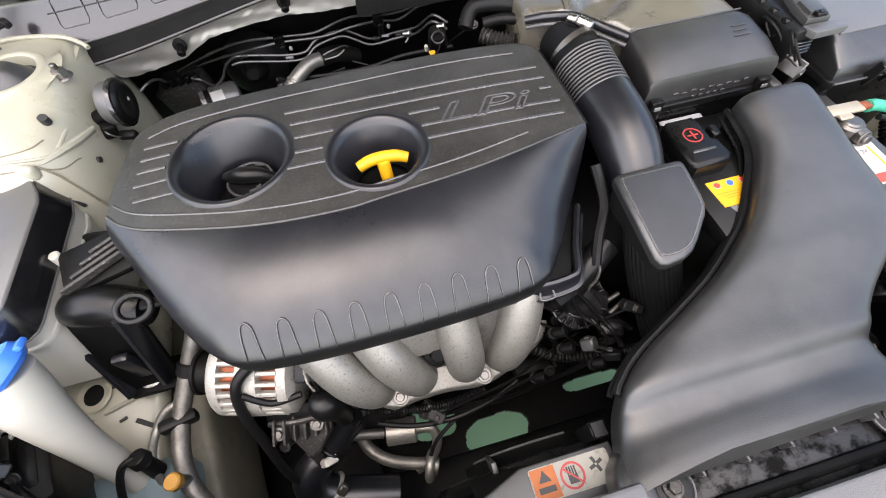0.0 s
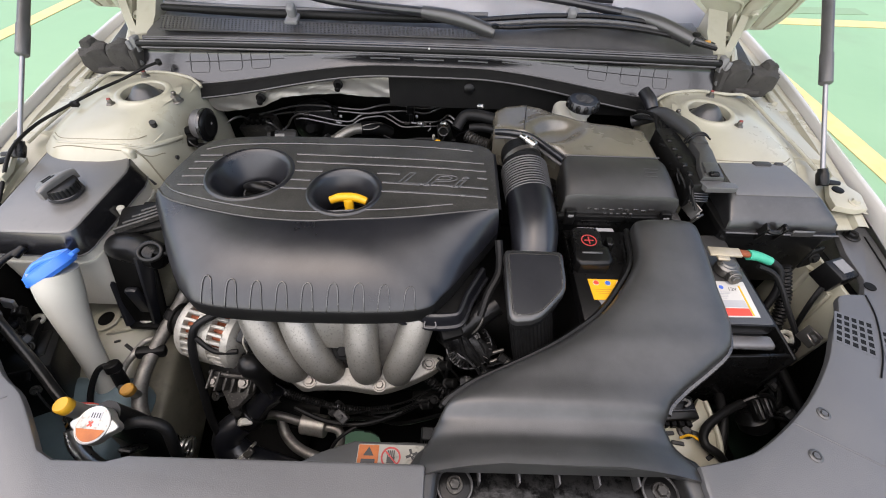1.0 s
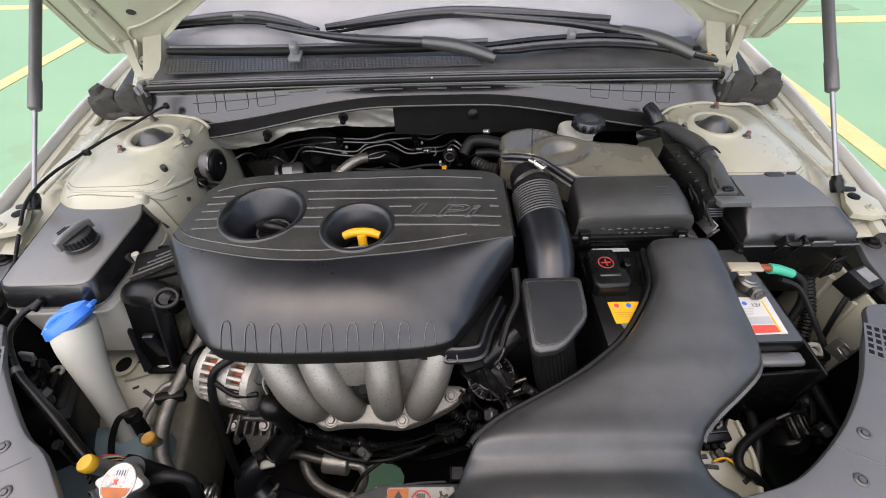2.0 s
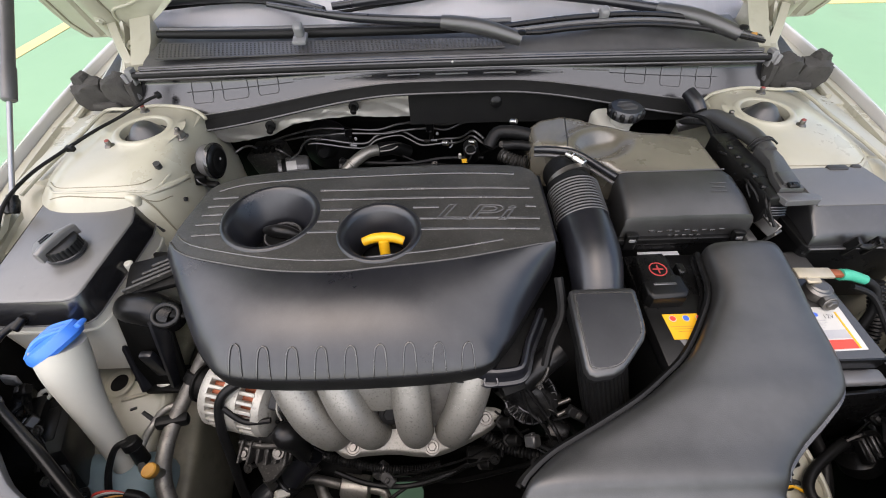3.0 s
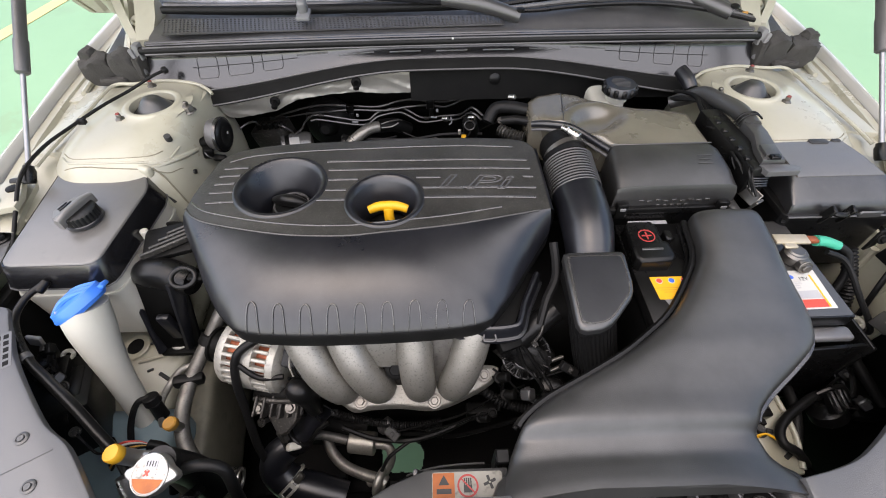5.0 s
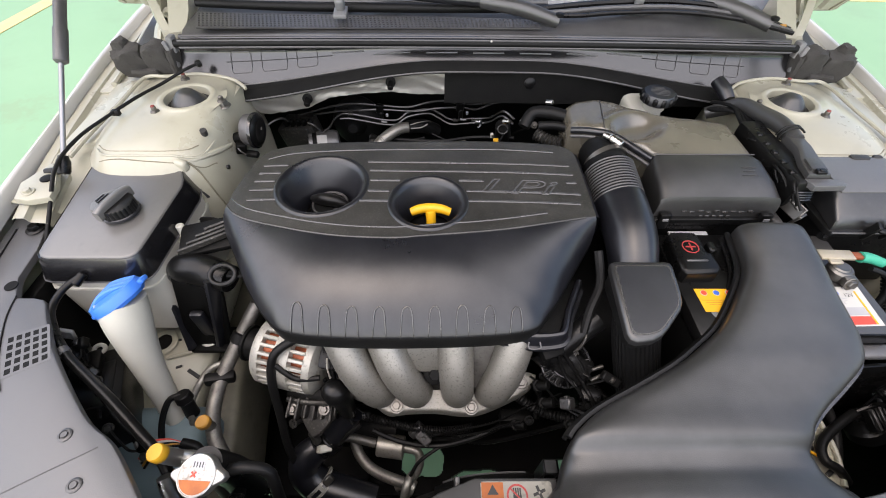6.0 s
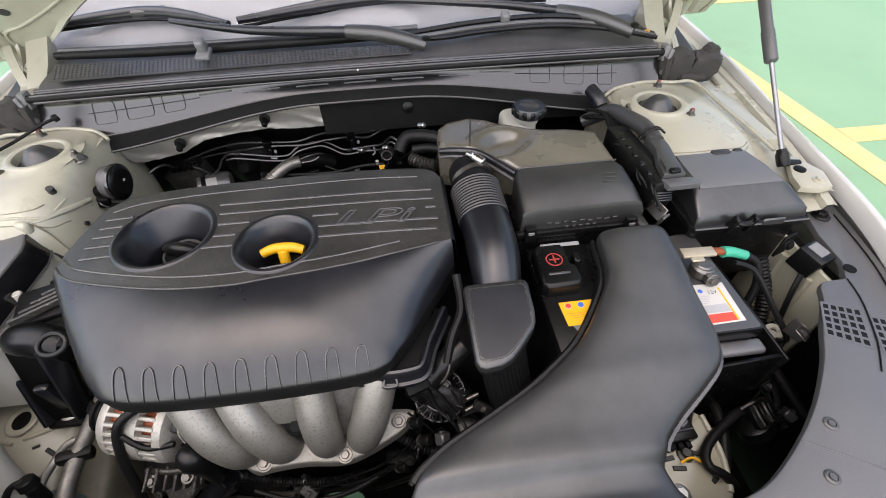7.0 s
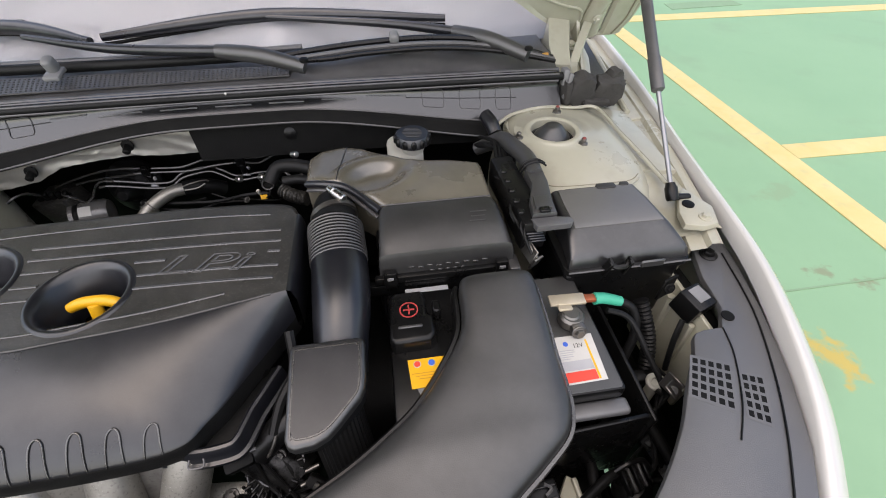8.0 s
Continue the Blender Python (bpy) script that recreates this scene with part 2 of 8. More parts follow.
M_WET = surface("wet_black_plastic", (0.004, 0.004, 0.004), 0.30, grain=400, bump=0.3, spots=60, second=(0.012, 0.012, 0.012), spread=0.15, gloss=0.45, wear=0.9, fleck=(220, 0.15, (0.02, 0.02, 0.02)))
M_PALE = surface("pale_grey_plastic", (0.14, 0.14, 0.14), 0.45, spots=30, second=(0.20, 0.20, 0.20))
M_SEALER = surface("dirty_seam_sealer", (0.14, 0.125, 0.085), 0.7, bump=0.1, spots=60, second=(0.26, 0.24, 0.17))
M_RUST_RED = surface("dull_red_paint", (0.28, 0.035, 0.03), 0.6, spots=200, second=(0.16, 0.05, 0.04))
M_FELT = surface("black_felt", (0.008, 0.008, 0.008), 0.95, grain=500, bump=0.5, spots=20, second=(0.014, 0.014, 0.013), gloss=0.1)
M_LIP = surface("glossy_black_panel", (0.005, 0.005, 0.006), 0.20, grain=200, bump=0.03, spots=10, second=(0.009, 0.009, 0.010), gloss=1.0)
# Edges that catch light: the highlight is put into this paler tone.
M_EDGE = surface("worn_highlight_edge", (0.020, 0.019, 0.018), 0.25, grain=400, bump=0.1, spots=60, second=(0.045, 0.043, 0.040), gloss=1.0)
M_RUST = surface("brown_scuff", (0.165, 0.262, 0.155), 0.7, spots=20, second=(0.19, 0.305, 0.185), bump=0.0)
M_BOLT = surface("zinc_bolt", (0.17, 0.165, 0.15), 0.38, metal=0.9, grain=300, bump=0.15, spots=80, second=(0.16, 0.15, 0.14))
M_GRIME = surface("grimy_casting", (0.050, 0.048, 0.044), 0.42, metal=0.5, grain=350, bump=0.5, spots=50, second=(0.04, 0.038, 0.035), fleck=(260, 0.6, (0.20, 0.19, 0.17)))


M_GLASS = bpy.data.materials.new("windscreen_glass")
M_GLASS.use_nodes = True
_g = M_GLASS.node_tree.nodes["Principled BSDF"]
# Pale, half-opaque base: the sky's reflection is put into the glass colour.
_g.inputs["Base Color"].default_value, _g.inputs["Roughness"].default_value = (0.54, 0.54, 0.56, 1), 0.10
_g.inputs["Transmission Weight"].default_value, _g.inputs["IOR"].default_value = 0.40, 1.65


# ---- mesh helpers ----
def thing(name, label, category, at=(0, 0, 0), group="", kind=""):
    ob = new(name)
    ob.empty_display_size, ob.location = 0.05, at
    return tagged(ob, label, category, group, kind)


def part(name, bm, material, parent, label="", angle=38):
    """Links a bmesh in world places as one mesh under a thing or a part."""
    bmesh.ops.recalc_face_normals(bm, faces=bm.faces)
    me = bpy.data.meshes.new(name)
    bm.to_mesh(me)
    bm.free()
    me.materials.append(material)
    for f in me.polygons:
        f.use_smooth = True
    me.set_sharp_from_angle(angle=radians(angle))
    ob = new(name, me)
    if parent:
        ob.parent = parent
        if parent.type == "EMPTY":
            ob.matrix_parent_inverse = Matrix.Translation(-Vector(parent.location))
    if label:
        ob["label"] = label
    return ob


def merge(*bms):
    out = bmesh.new()
    for b in bms:
        me = bpy.data.meshes.new("tmp")
        b.to_mesh(me)
        out.from_mesh(me)
        bpy.data.meshes.remove(me)
        b.free()
    return out


def moved(bm, m):
    bmesh.ops.transform(bm, matrix=m, verts=bm.verts)
    return bm


def box(centre, size, bevel=0.003, seg=2, turn=(0, 0, 0)):
    bm = bmesh.new()
    bmesh.ops.create_cube(bm, size=1)
    bmesh.ops.scale(bm, vec=size, verts=bm.verts)
    if bevel:
        bmesh.ops.bevel(bm, geom=list(bm.edges), offset=bevel, segments=seg, profile=0.5, affect="EDGES")
    return moved(bm, pose(*centre, *turn))


def along(a, b):
    """The pose at a whose z axis points to b."""
    d = Vector(b) - Vector(a)
    return Matrix.Translation(a) @ d.to_track_quat("Z", "Y").to_matrix().to_4x4()


def lathe(profile, m=Matrix(), seg=28, ends=True):
    """Turns (radius, height) rows round z."""
    bm = bmesh.new()
    rings = [[bm.verts.new((r * math.cos(2 * math.pi * k / seg), r * math.sin(2 * math.pi * k / seg), z)) for k in range(seg)] for r, z in profile]
    for a, b in zip(rings, rings[1:]):
        for k in range(seg):
            bm.faces.new((a[k], a[(k + 1) % seg], b[(k + 1) % seg], b[k]))
    if ends:
        bm.faces.new(list(reversed(rings[0])))
        bm.faces.new(rings[-1])
    return moved(bm, m)


def rod(a, b, r, r2=None, seg=18, soft=0.0015):
    length = (Vector(b) - Vector(a)).length
    r2 = r if r2 is None else r2
    s = min(soft, r * 0.4, length * 0.3)
    return lathe([(r - s, 0), (r, s), (r2, length - s), (r2 - s, length)], along(a, b), seg)


def spline(points, steps=6, closed=False):
    p = [Vector(q) for q in points]
    n, out = len(p), []
    for i in range(n if closed else n - 1):
        a, b, c, d = (p[(i - 1) % n], p[i], p[(i + 1) % n], p[(i + 2) % n]) if closed else (p[max(i - 1, 0)], p[i], p[i + 1], p[min(i + 2, n - 1)])
        for k in range(steps):
            t = k / steps
            out.append(0.5 * (2 * b + (c - a) * t + (2 * a - 5 * b + 4 * c - d) * t * t + (3 * b - a - 3 * c + d) * t ** 3))
    return out if closed else out + [p[-1]]


def tube(points, r, seg=12, steps=6, ripple=0.0, pitch=0.006):
    """A pipe swept along a smooth path; r may be one radius a point; ripple makes a corrugated hose."""
    radii = [Vector((q, 0, 0)) for q in (r if isinstance(r, (list, tuple)) else [r] * len(points))]
    path = spline(points, steps)
    width = [v.x for v in spline(radii, steps)]
    if ripple:
        fine, fr, gone = [path[0]], [width[0]], 0.0
        for a, b, ra, rb in zip(path, path[1:], width, width[1:]):
            count = max(1, round((b - a).length / (pitch / 4)))
            for k in range(1, count + 1):
                fine.append(a.lerp(b, k / count))
                gone += (b - a).length / count
                fr.append(ra + (rb - ra) * k / count + ripple * math.sin(gone * 2 * math.pi / pitch))
        path, width = fine, fr
    bm, rings, up = bmesh.new(), [], Vector((0.13, 0.21, 0.97))
    for i, q in enumerate(path):
        d = (path[min(i + 1, len(path) - 1)] - path[max(i - 1, 0)]).normalized()
        side = d.cross(up)
        side = side.normalized() if side.length > 1e-4 else d.orthogonal().normalized()
        up = side.cross(d)
        rings.append([bm.verts.new(q + width[i] * (math.cos(2 * math.pi * k / seg) * side + math.sin(2 * math.pi * k / seg) * up)) for k in range(seg)])
    for a, b in zip(rings, rings[1:]):
        for k in range(seg):
            bm.faces.new((a[k], a[(k + 1) % seg], b[(k + 1) % seg], b[k]))
    bm.faces.new(list(reversed(rings[0])))
    bm.faces.new(rings[-1])
    return bm


def loft(rings, closed=True, ends=True):
    bm = bmesh.new()
    rows = [[bm.verts.new(q) for q in ring] for ring in rings]
    for a, b in zip(rows, rows[1:]):
        n = len(a)
        for k in range(n if closed else n - 1):
            bm.faces.new((a[k], a[(k + 1) % n], b[(k + 1) % n], b[k]))
    if ends and closed:
        bm.faces.new(list(reversed(rows[0])))
        bm.faces.new(rows[-1])
    return bm


def oval(cx, cz, hw, hh, power, count=28):
    """Points of a rounded box section, as (across, up)."""
    out = []
    for k in range(count):
        a = 2 * math.pi * (k + 0.5) / count
        c, s = math.cos(a), math.sin(a)
        out.append((cx + hw * math.copysign(abs(c) ** (2 / power), c), cz + hh * math.copysign(abs(s) ** (2 / power), s)))
    return out


def slab(outline, top, bottom, bevel=0.003, seg=2, rounded=0, closed=True):
    """A plate from a plan outline; top and bottom are heights or functions of (x, y)."""
    f = top if callable(top) else (lambda x, y: top)
    g = bottom if callable(bottom) else (lambda x, y: bottom)
    pts = [(q[0], q[1]) for q in (spline([(*q, 0) for q in outline], rounded, True) if rounded else outline)]
    bm = bmesh.new()
    up = [bm.verts.new((x, y, f(x, y))) for x, y in pts]
    low = [bm.verts.new((x, y, g(x, y))) for x, y in pts]
    cap = bm.faces.new(up)
    n = len(pts)
    for k in range(n):
        bm.faces.new((up[(k + 1) % n], up[k], low[k], low[(k + 1) % n]))
    bm.faces.new(list(reversed(low)))
    bmesh.ops.recalc_face_normals(bm, faces=bm.faces)
    if bevel:
        bmesh.ops.bevel(bm, geom=list(cap.edges), offset=bevel, segments=seg, profile=0.5, affect="EDGES")
    return bm


def rounded_rect(x0, y0, x1, y1, r=0.01, n=4):
    out = []
    for cx, cy, a0 in ((x1 - r, y1 - r, 0), (x0 + r, y1 - r, 90), (x0 + r, y0 + r, 180), (x1 - r, y0 + r, 270)):
        out += [(cx + r * math.cos(radians(a0 + 90 * k / n)), cy + r * math.sin(radians(a0 + 90 * k / n))) for k in range(n + 1)]
    return out


def tray(corners, cells, thick, keep):
    """A bilinear plate between four corners, cut into cells of which keep(i, j) says whether they stay."""
    a, b, c, d = (Vector(q) for q in corners)
    nu, nv = cells
    bm = bmesh.new()
    grid = [[bm.verts.new(a.lerp(b, i / nu).lerp(d.lerp(c, i / nu), j / nv)) for j in range(nv + 1)] for i in range(nu + 1)]
    faces = [bm.faces.new((grid[i][j], grid[i + 1][j], grid[i + 1][j + 1], grid[i][j + 1])) for i in range(nu) for j in range(nv) if keep(i, j)]
    got = bmesh.ops.extrude_face_region(bm, geom=faces)
    bmesh.ops.translate(bm, vec=(0, 0, -thick), verts=[v for v in got["geom"] if isinstance(v, bmesh.types.BMVert)])
    bmesh.ops.delete(bm, geom=[v for v in bm.verts if not v.link_faces], context="VERTS")
    return bm


def hex_bolt(at, up=(0, 0, 1), r=0.007, washer=True):
    m = along(at, Vector(at) + Vector(up))
    bits = [lathe([(r, 0.0015), (r, r * 0.8), (r * 0.85, r)], m, 6)]
    if washer:
        bits.append(lathe([(r * 1.6, 0), (r * 1.6, 0.0012), (r * 1.45, 0.002)], m, 18))
    return merge(*bits)


def mirrored(points):
    return [(-q[0], *q[1:]) for q in points]


# ---- ground ----
ground = part("ground", slab([(-300, -300), (300, -300), (300, 300), (-300, 300)], 0, -0.2, 0), M_FLOOR, None)
tagged(ground, "green coated parking floor with worn patches", "floor", kind="structure")


def stripe(x0, y0, x1, y1, turn=0):
    line = part("parking_line", box(((x0 + x1) / 2, (y0 + y1) / 2, 0.003), (x1 - x0, y1 - y0, 0.004), 0, 1, (0, 0, turn)), M_LINE, None)
    return tagged(line, "yellow painted parking line, scuffed in places", "marking", "parking lines", "structure")


stripe(2.262, -1.05, 2.402, 3.17)
stripe(2.405, 0.965, 8.0, 1.10, -0.6)
stripe(2.262, 3.173, 8.0, 3.33, -1.0)
stripe(-3.262, -2.0, -3.132, 7.8, -3.5)
stripe(-9.0, 4.20, -4.0, 4.36)


tagged(part("floor_patch", slab([(3.10, 3.50), (3.86, 3.53), (3.85, 3.70), (3.12, 3.68)], 0.004, 0.001, 0), M_RUST, None), "dull rectangular patch in the green floor coating", "stain", kind="structure")
part_line = part("floor_joint", box((2.45, 0.192, 0.002), (1.64, 0.007, 0.003), 0, 1, (0, 0, 0.4)), M_RUST, None)
tagged(part_line, "thin dark joint line in the floor", "joint", kind="structure")


# ---- car body ----
def build_body():
    body = thing("car_body", "cream white car body around the open engine bay", "car", (0, 0, 0))
    for s in (-1, 1):
        # fender skin: rolls outward from the edge of the bay and down
        crest = spline([(0.862, 0.75, 0.86), (0.846, 0.50, 0.862), (0.806, 0.20, 0.862), (0.768, -0.04, 0.856), (0.752, -0.19, 0.848), (0.740, -0.283, 0.842), (0.721, -0.362, 0.836), (0.690, -0.455, 0.826), (0.655, -0.53, 0.815), (0.588, -0.63, 0.80), (0.47, -0.75, 0.785)], 4)
        rings = []
        for i, q in enumerate(crest):
            d = (crest[min(i + 1, len(crest) - 1)] - crest[max(i - 1, 0)])
            out = Vector((-d.y, d.x, 0)).normalized() * (1 if -d.y > 0 else -1)
            w = 1 + 0.5 * max(0, q.y) + 0.9 * min(0.35, max(0, -0.15 - q.y))
            rings.append([Vector(((q + out * a * w).x * s, (q + out * a * w).y, max(0.25, q.z + h))) for a, h in ((0.0, -0.03), (0.0, -0.003), (0.003, 0.0), (0.010, -0.002), (0.018, -0.009), (0.026, -0.024), (0.032, -0.05), (0.038, -0.10), (0.043, -0.24), (0.040, -0.55))])
        part("fender", loft(rings, closed=False), M_FENDER, body, "glossy white painted fender", 60)
        # gutter and inner flange of the fender
        rail = [(0.846, 0.50), (0.824, 0.34), (0.806, 0.20), (0.788, 0.08), (0.768, -0.04), (0.755, -0.12), (0.742, -0.19), (0.724, -0.262)]
        prof = ((-0.002, -0.02), (-0.010, -0.016), (-0.022, -0.016), (-0.026, -0.024), (-0.050, -0.026), (-0.054, -0.036), (-0.058, -0.10), (-0.062, -0.30))
        rings = []
        for x, y in rail:
            z = 0.862 - max(0, -y) * 0.06
            rings.append([(s * (x + a), y, z + h) for a, h in prof])
        part("fender_flange", loft(rings, closed=False), M_PAINT, body, "cream painted fender flange with stepped gutter", 30)
        # bolt tab at the front of the flange
        tab = slab([(s * q[0], q[1]) for q in ((0.672, -0.232), (0.678, -0.205), (0.700, -0.165), (0.716, -0.15), (0.735, -0.20), (0.722, -0.236), (0.70, -0.240))][::s], 0.846, 0.836, 0.002)
        tab = part("mounting_tab", tab, M_PAINT, body)
        part("grommet", lathe([(0.009, 0), (0.009, 0.002), (0.006, 0.0028)], pose(s * 0.700, -0.191, 0.846), 20), M_DARK, tab, "dark plug in the tab")
        part("bolt", hex_bolt((s * 0.709, -0.222, 0.846), r=0.006), M_PAINT, tab)
        # apron: shelf between tower and flange, wall below
        rings = []
        for y in np.linspace(0.36, -0.235, 17):
            zt = 0.852 - 0.02 * (y < -0.16)
            rings.append([(s * a, y, h) for a, h in ((0.735, 0.832), (0.712, 0.838), (0.685, zt - 0.008), (0.64, zt - 0.012), (0.61, zt - 0.02), (0.60, zt - 0.05), (0.60, 0.62), (0.56, 0.60))])
        if s > 0:
            part("apron", loft(rings, closed=False), M_PAINT, body, "cream painted inner apron")
        else:
            part("apron", loft([[(s * min(0.735, abs(x) + (0.055 if abs(x) < 0.66 else 0.02)), y, z) for x, y, z in r] for r in rings], closed=False), M_PAINT, body, "cream painted inner apron")
        # strut tower
        rings, form = [], ((0.45, 0.125, 0.185, 0.585, -0.01, 4), (0.74, 0.122, 0.178, 0.582, -0.012, 4), (0.815, 0.112, 0.171, 0.580, -0.010, 3.6), (0.840, 0.107, 0.163, 0.579, -0.008, 3.2), (0.856, 0.099, 0.148, 0.575, -0.006, 2.9), (0.8655, 0.086, 0.122, 0.567, -0.004, 2.6), (0.8715, 0.072, 0.086, 0.556, 0.0, 2.2), (0.8745, 0.070, 0.070, 0.549, 0.0, 2), (0.8758, 0.0525, 0.052, 0.546, 0.0, 2), (0.8785, 0.0495, 0.049, 0.546, 0.0, 2), (0.8800, 0.0475, 0.047, 0.546, 0.0, 2), (0.8800, 0.0415, 0.041, 0.546, 0.0, 2), (0.8780, 0.0385, 0.038, 0.546, 0.0, 2), (0.852, 0.0370, 0.0365, 0.546, 0.0, 2))
        for z, hx, hy, cx, cy, pw in form:
            rings.append([(s * x, y, z) for x, y in oval(cx, cy, hx, hy, pw, 40)])
        tower = part("strut_tower", loft(rings), M_PAINT, body, "cream painted suspension strut tower", 50)
        def top(x, y):
            """Height of the tower's skin above a place in plan."""
            last = None
            for z, hx, hy, cx, cy, pw in form[:9]:
                f = (abs(x - cx) / hx) ** pw + (abs(y - cy) / hy) ** pw
                if f > 1:
                    return z if last is None else last[0] + (z - last[0]) * (1 - last[1]) / (f - last[1])
                last = (z, f)
            return last[0]
        def drawn(name, pts, r, m, label=""):
            path = spline([(x, y, 0) for x, y in pts], 6)
            part(name, tube([(s * q.x, q.y, top(q.x, q.y) + r * 0.3) for q in path], r, 6, 1), m, tower, label)
        drawn("seam_line", ((0.652, -0.118), (0.625, -0.136), (0.56, -0.139), (0.525, -0.136), (0.503, -0.128), (0.492, -0.115)), 0.0009, M_SEALER, "grey-brown seam sealer")
        drawn("seam_line", ((0.650, -0.128), (0.625, -0.1455), (0.56, -0.148), (0.522, -0.145), (0.497, -0.136), (0.485, -0.120), (0.478, -0.09)), 0.0020, M_PAINT, "pressed edge of the tower plate")
        drawn("seam_line", ((0.640, -0.150), (0.56, -0.156), (0.515, -0.152), (0.488, -0.140), (0.475, -0.115)), 0.0009, M_SEALER)
        wall = [(0.514, -0.150, 0.846), (0.498, -0.136, 0.842), (0.484, -0.116, 0.838), (0.474, -0.090, 0.830), (0.468, -0.062, 0.822)]
        part("pressed_bead", tube([(s * (x - 0.001), y - 0.001, z) for x, y, z in wall], [0.002, 0.004, 0.005, 0.005, 0.003], 8), M_PAINT, tower, "pressed bead on the tower's side")
        part("seam_line", tube([(s * x, y, z - 0.006) for x, y, z in wall], 0.0010, 6), M_SEALER, tower)
        part("seam_line", tube([(s * x, y, z) for x, y, z in ((0.500, -0.148, 0.846), (0.490, -0.148, 0.828), (0.484, -0.149, 0.806), (0.478, -0.150, 0.780), (0.472, -0.150, 0.755))], 0.0013, 6), M_SEALER, tower, "curved seam down the tower")
        part("drain_hole", lathe([(0.004, 0), (0.004, 0.004)], along((s * 0.4705, -0.100, 0.800), (s * 0.40, -0.105, 0.800)), 12), M_INK, tower)
        part("slot", box((s * 0.492, -0.1615, 0.790), (0.006, 0.003, 0.018), 0.001, 1, (0, s * 30, 0)), M_INK, tower, "dark slot")
        part("sealer_lump", box((s * 0.512, -0.150, 0.842), (0.024, 0.014, 0.020), 0.006, 3, (0, 0, s * 20)), M_PAINT, tower, "lump of painted sealer")
        # pressed lip of the tower plate along the rear and the outer side
        edge = ((0.462, 0.054, 0.864), (0.470, 0.062, 0.868), (0.500, 0.082, 0.871), (0.560, 0.094, 0.873), (0.620, 0.086, 0.872), (0.655, 0.090, 0.870), (0.668, 0.070, 0.868), (0.672, 0.0, 0.864), (0.682, -0.08, 0.858), (0.690, -0.140, 0.850))
        part("plate_lip", tube([(s * x, y, z) for x, y, z in edge], 0.0032, 8), M_PAINT, tower, "folded lip of the tower plate")
        part("seam_line", tube([(s * (x + 0.004), y + 0.003, z - 0.001) for x, y, z in edge[2:]], 0.0022, 6), M_SEALER, tower, "grey-brown seam sealer")
        part("rear_shelf", slab([(s * x, y) for x, y in ((0.478, 0.02), (0.478, 0.07), (0.52, 0.11), (0.70, 0.11), (0.735, 0.10), (0.735, -0.10), (0.66, -0.10), (0.63, 0.02))][::s], lambda x, y: 0.861 - 0.10 * max(0, abs(x) - 0.62) - 0.06 * max(0, -y), 0.82, 0.004), M_PAINT, tower, "cream shelf behind the tower")
        # Black disc stands for the shade inside the gap.
        part("mount_well", lathe([(0.0378, 0), (0.0378, 0.0012)], pose(s * 0.546, 0, 0.8635), 32), M_INK, tower, "black disc for the shade in the gap round the mount")
        part("mount_base", lathe([(0.0365, 0), (0.0362, 0.002), (0.0330, 0.0035), (0.0240, 0.004)], pose(s * 0.546, 0, 0.8615), 36), M_DARK, tower, "black rubber base")
        mount = lathe([(0.0325, 0.002), (0.0312, 0.0055), (0.0255, 0.0125), (0.0200, 0.0190), (0.0160, 0.0235), (0.0125, 0.0262), (0.0090, 0.0275), (0.004, 0.0280)], pose(s * 0.546, 0, 0.862), 36)
        part("strut_mount", mount, M_SNORKEL, tower, "grey-black conical rubber strut mount", 60)
        for ax, ay, red in ((-0.068, -0.009, 0), (0.034, -0.045, 1), (0.028, 0.070, 1)):
            stud = part("stud", merge(lathe([(0.013, 0), (0.0125, 0.001), (0.009, 0.003)], pose(s * (0.55 + ax), ay, 0.866), 20), lathe([(0.0105, 0.002), (0.0085, 0.010), (0.0045, 0.0125)], pose(s * (0.55 + ax), ay, 0.866), 6), rod((s * (0.55 + ax), ay, 0.874), (s * (0.55 + ax), ay, 0.885), 0.0042)), M_BOLT, tower, "dull nut on a threaded stud")
            if red:
                part("tip", rod((s * (0.55 + ax), ay, 0.8835), (s * (0.55 + ax), ay, 0.8862), 0.0035), M_RUST_RED, body, "dull red paint mark on the stud")
        part("drain_hole", lathe([(0.0055, 0), (0.0055, 0.010)], along((s * 0.489, -0.090, 0.8600), (s * 0.482, -0.10, 0.90)), 14), M_INK, body)
        # hinge plate and pillar root behind the bay
        part("hinge_pillar", loft([[(s * x, y, z) for x, y, z in ring] for ring in (
            [(0.60, 0.16, 0.84), (0.60, 0.16, 0.86), (0.70, 0.17, 0.862), (0.74, 0.17, 0.84)],
            [(0.60, 0.22, 0.84), (0.605, 0.22, 0.885), (0.70, 0.22, 0.875), (0.75, 0.22, 0.84)],
            [(0.62, 0.30, 0.84), (0.63, 0.30, 0.925), (0.70, 0.30, 0.915), (0.77, 0.30, 0.84)],
            [(0.65, 0.42, 0.84), (0.66, 0.42, 0.965), (0.72, 0.42, 0.955), (0.80, 0.42, 0.84)],
            [(0.62, 0.70, 0.90), (0.63, 0.70, 1.11), (0.70, 0.70, 1.10), (0.80, 0.70, 0.86)])]), M_PAINT, body, "cream painted pillar root by the hinge", 45)
        part("gutter_floor", slab([(s * x, y) for x, y in ((0.66, 0.08), (0.80, 0.08), (0.852, 0.52), (0.66, 0.52))][::-s], 0.842, 0.820, 0.002), M_PAINT, body, "cream painted gutter beside the hinge")
        part("gutter_step", tube([(s * 0.742, 0.10, 0.846), (s * 0.760, 0.22, 0.850), (s * 0.785, 0.36, 0.856), (s * 0.80, 0.48, 0.86)], 0.006, 8), M_PAINT, body)
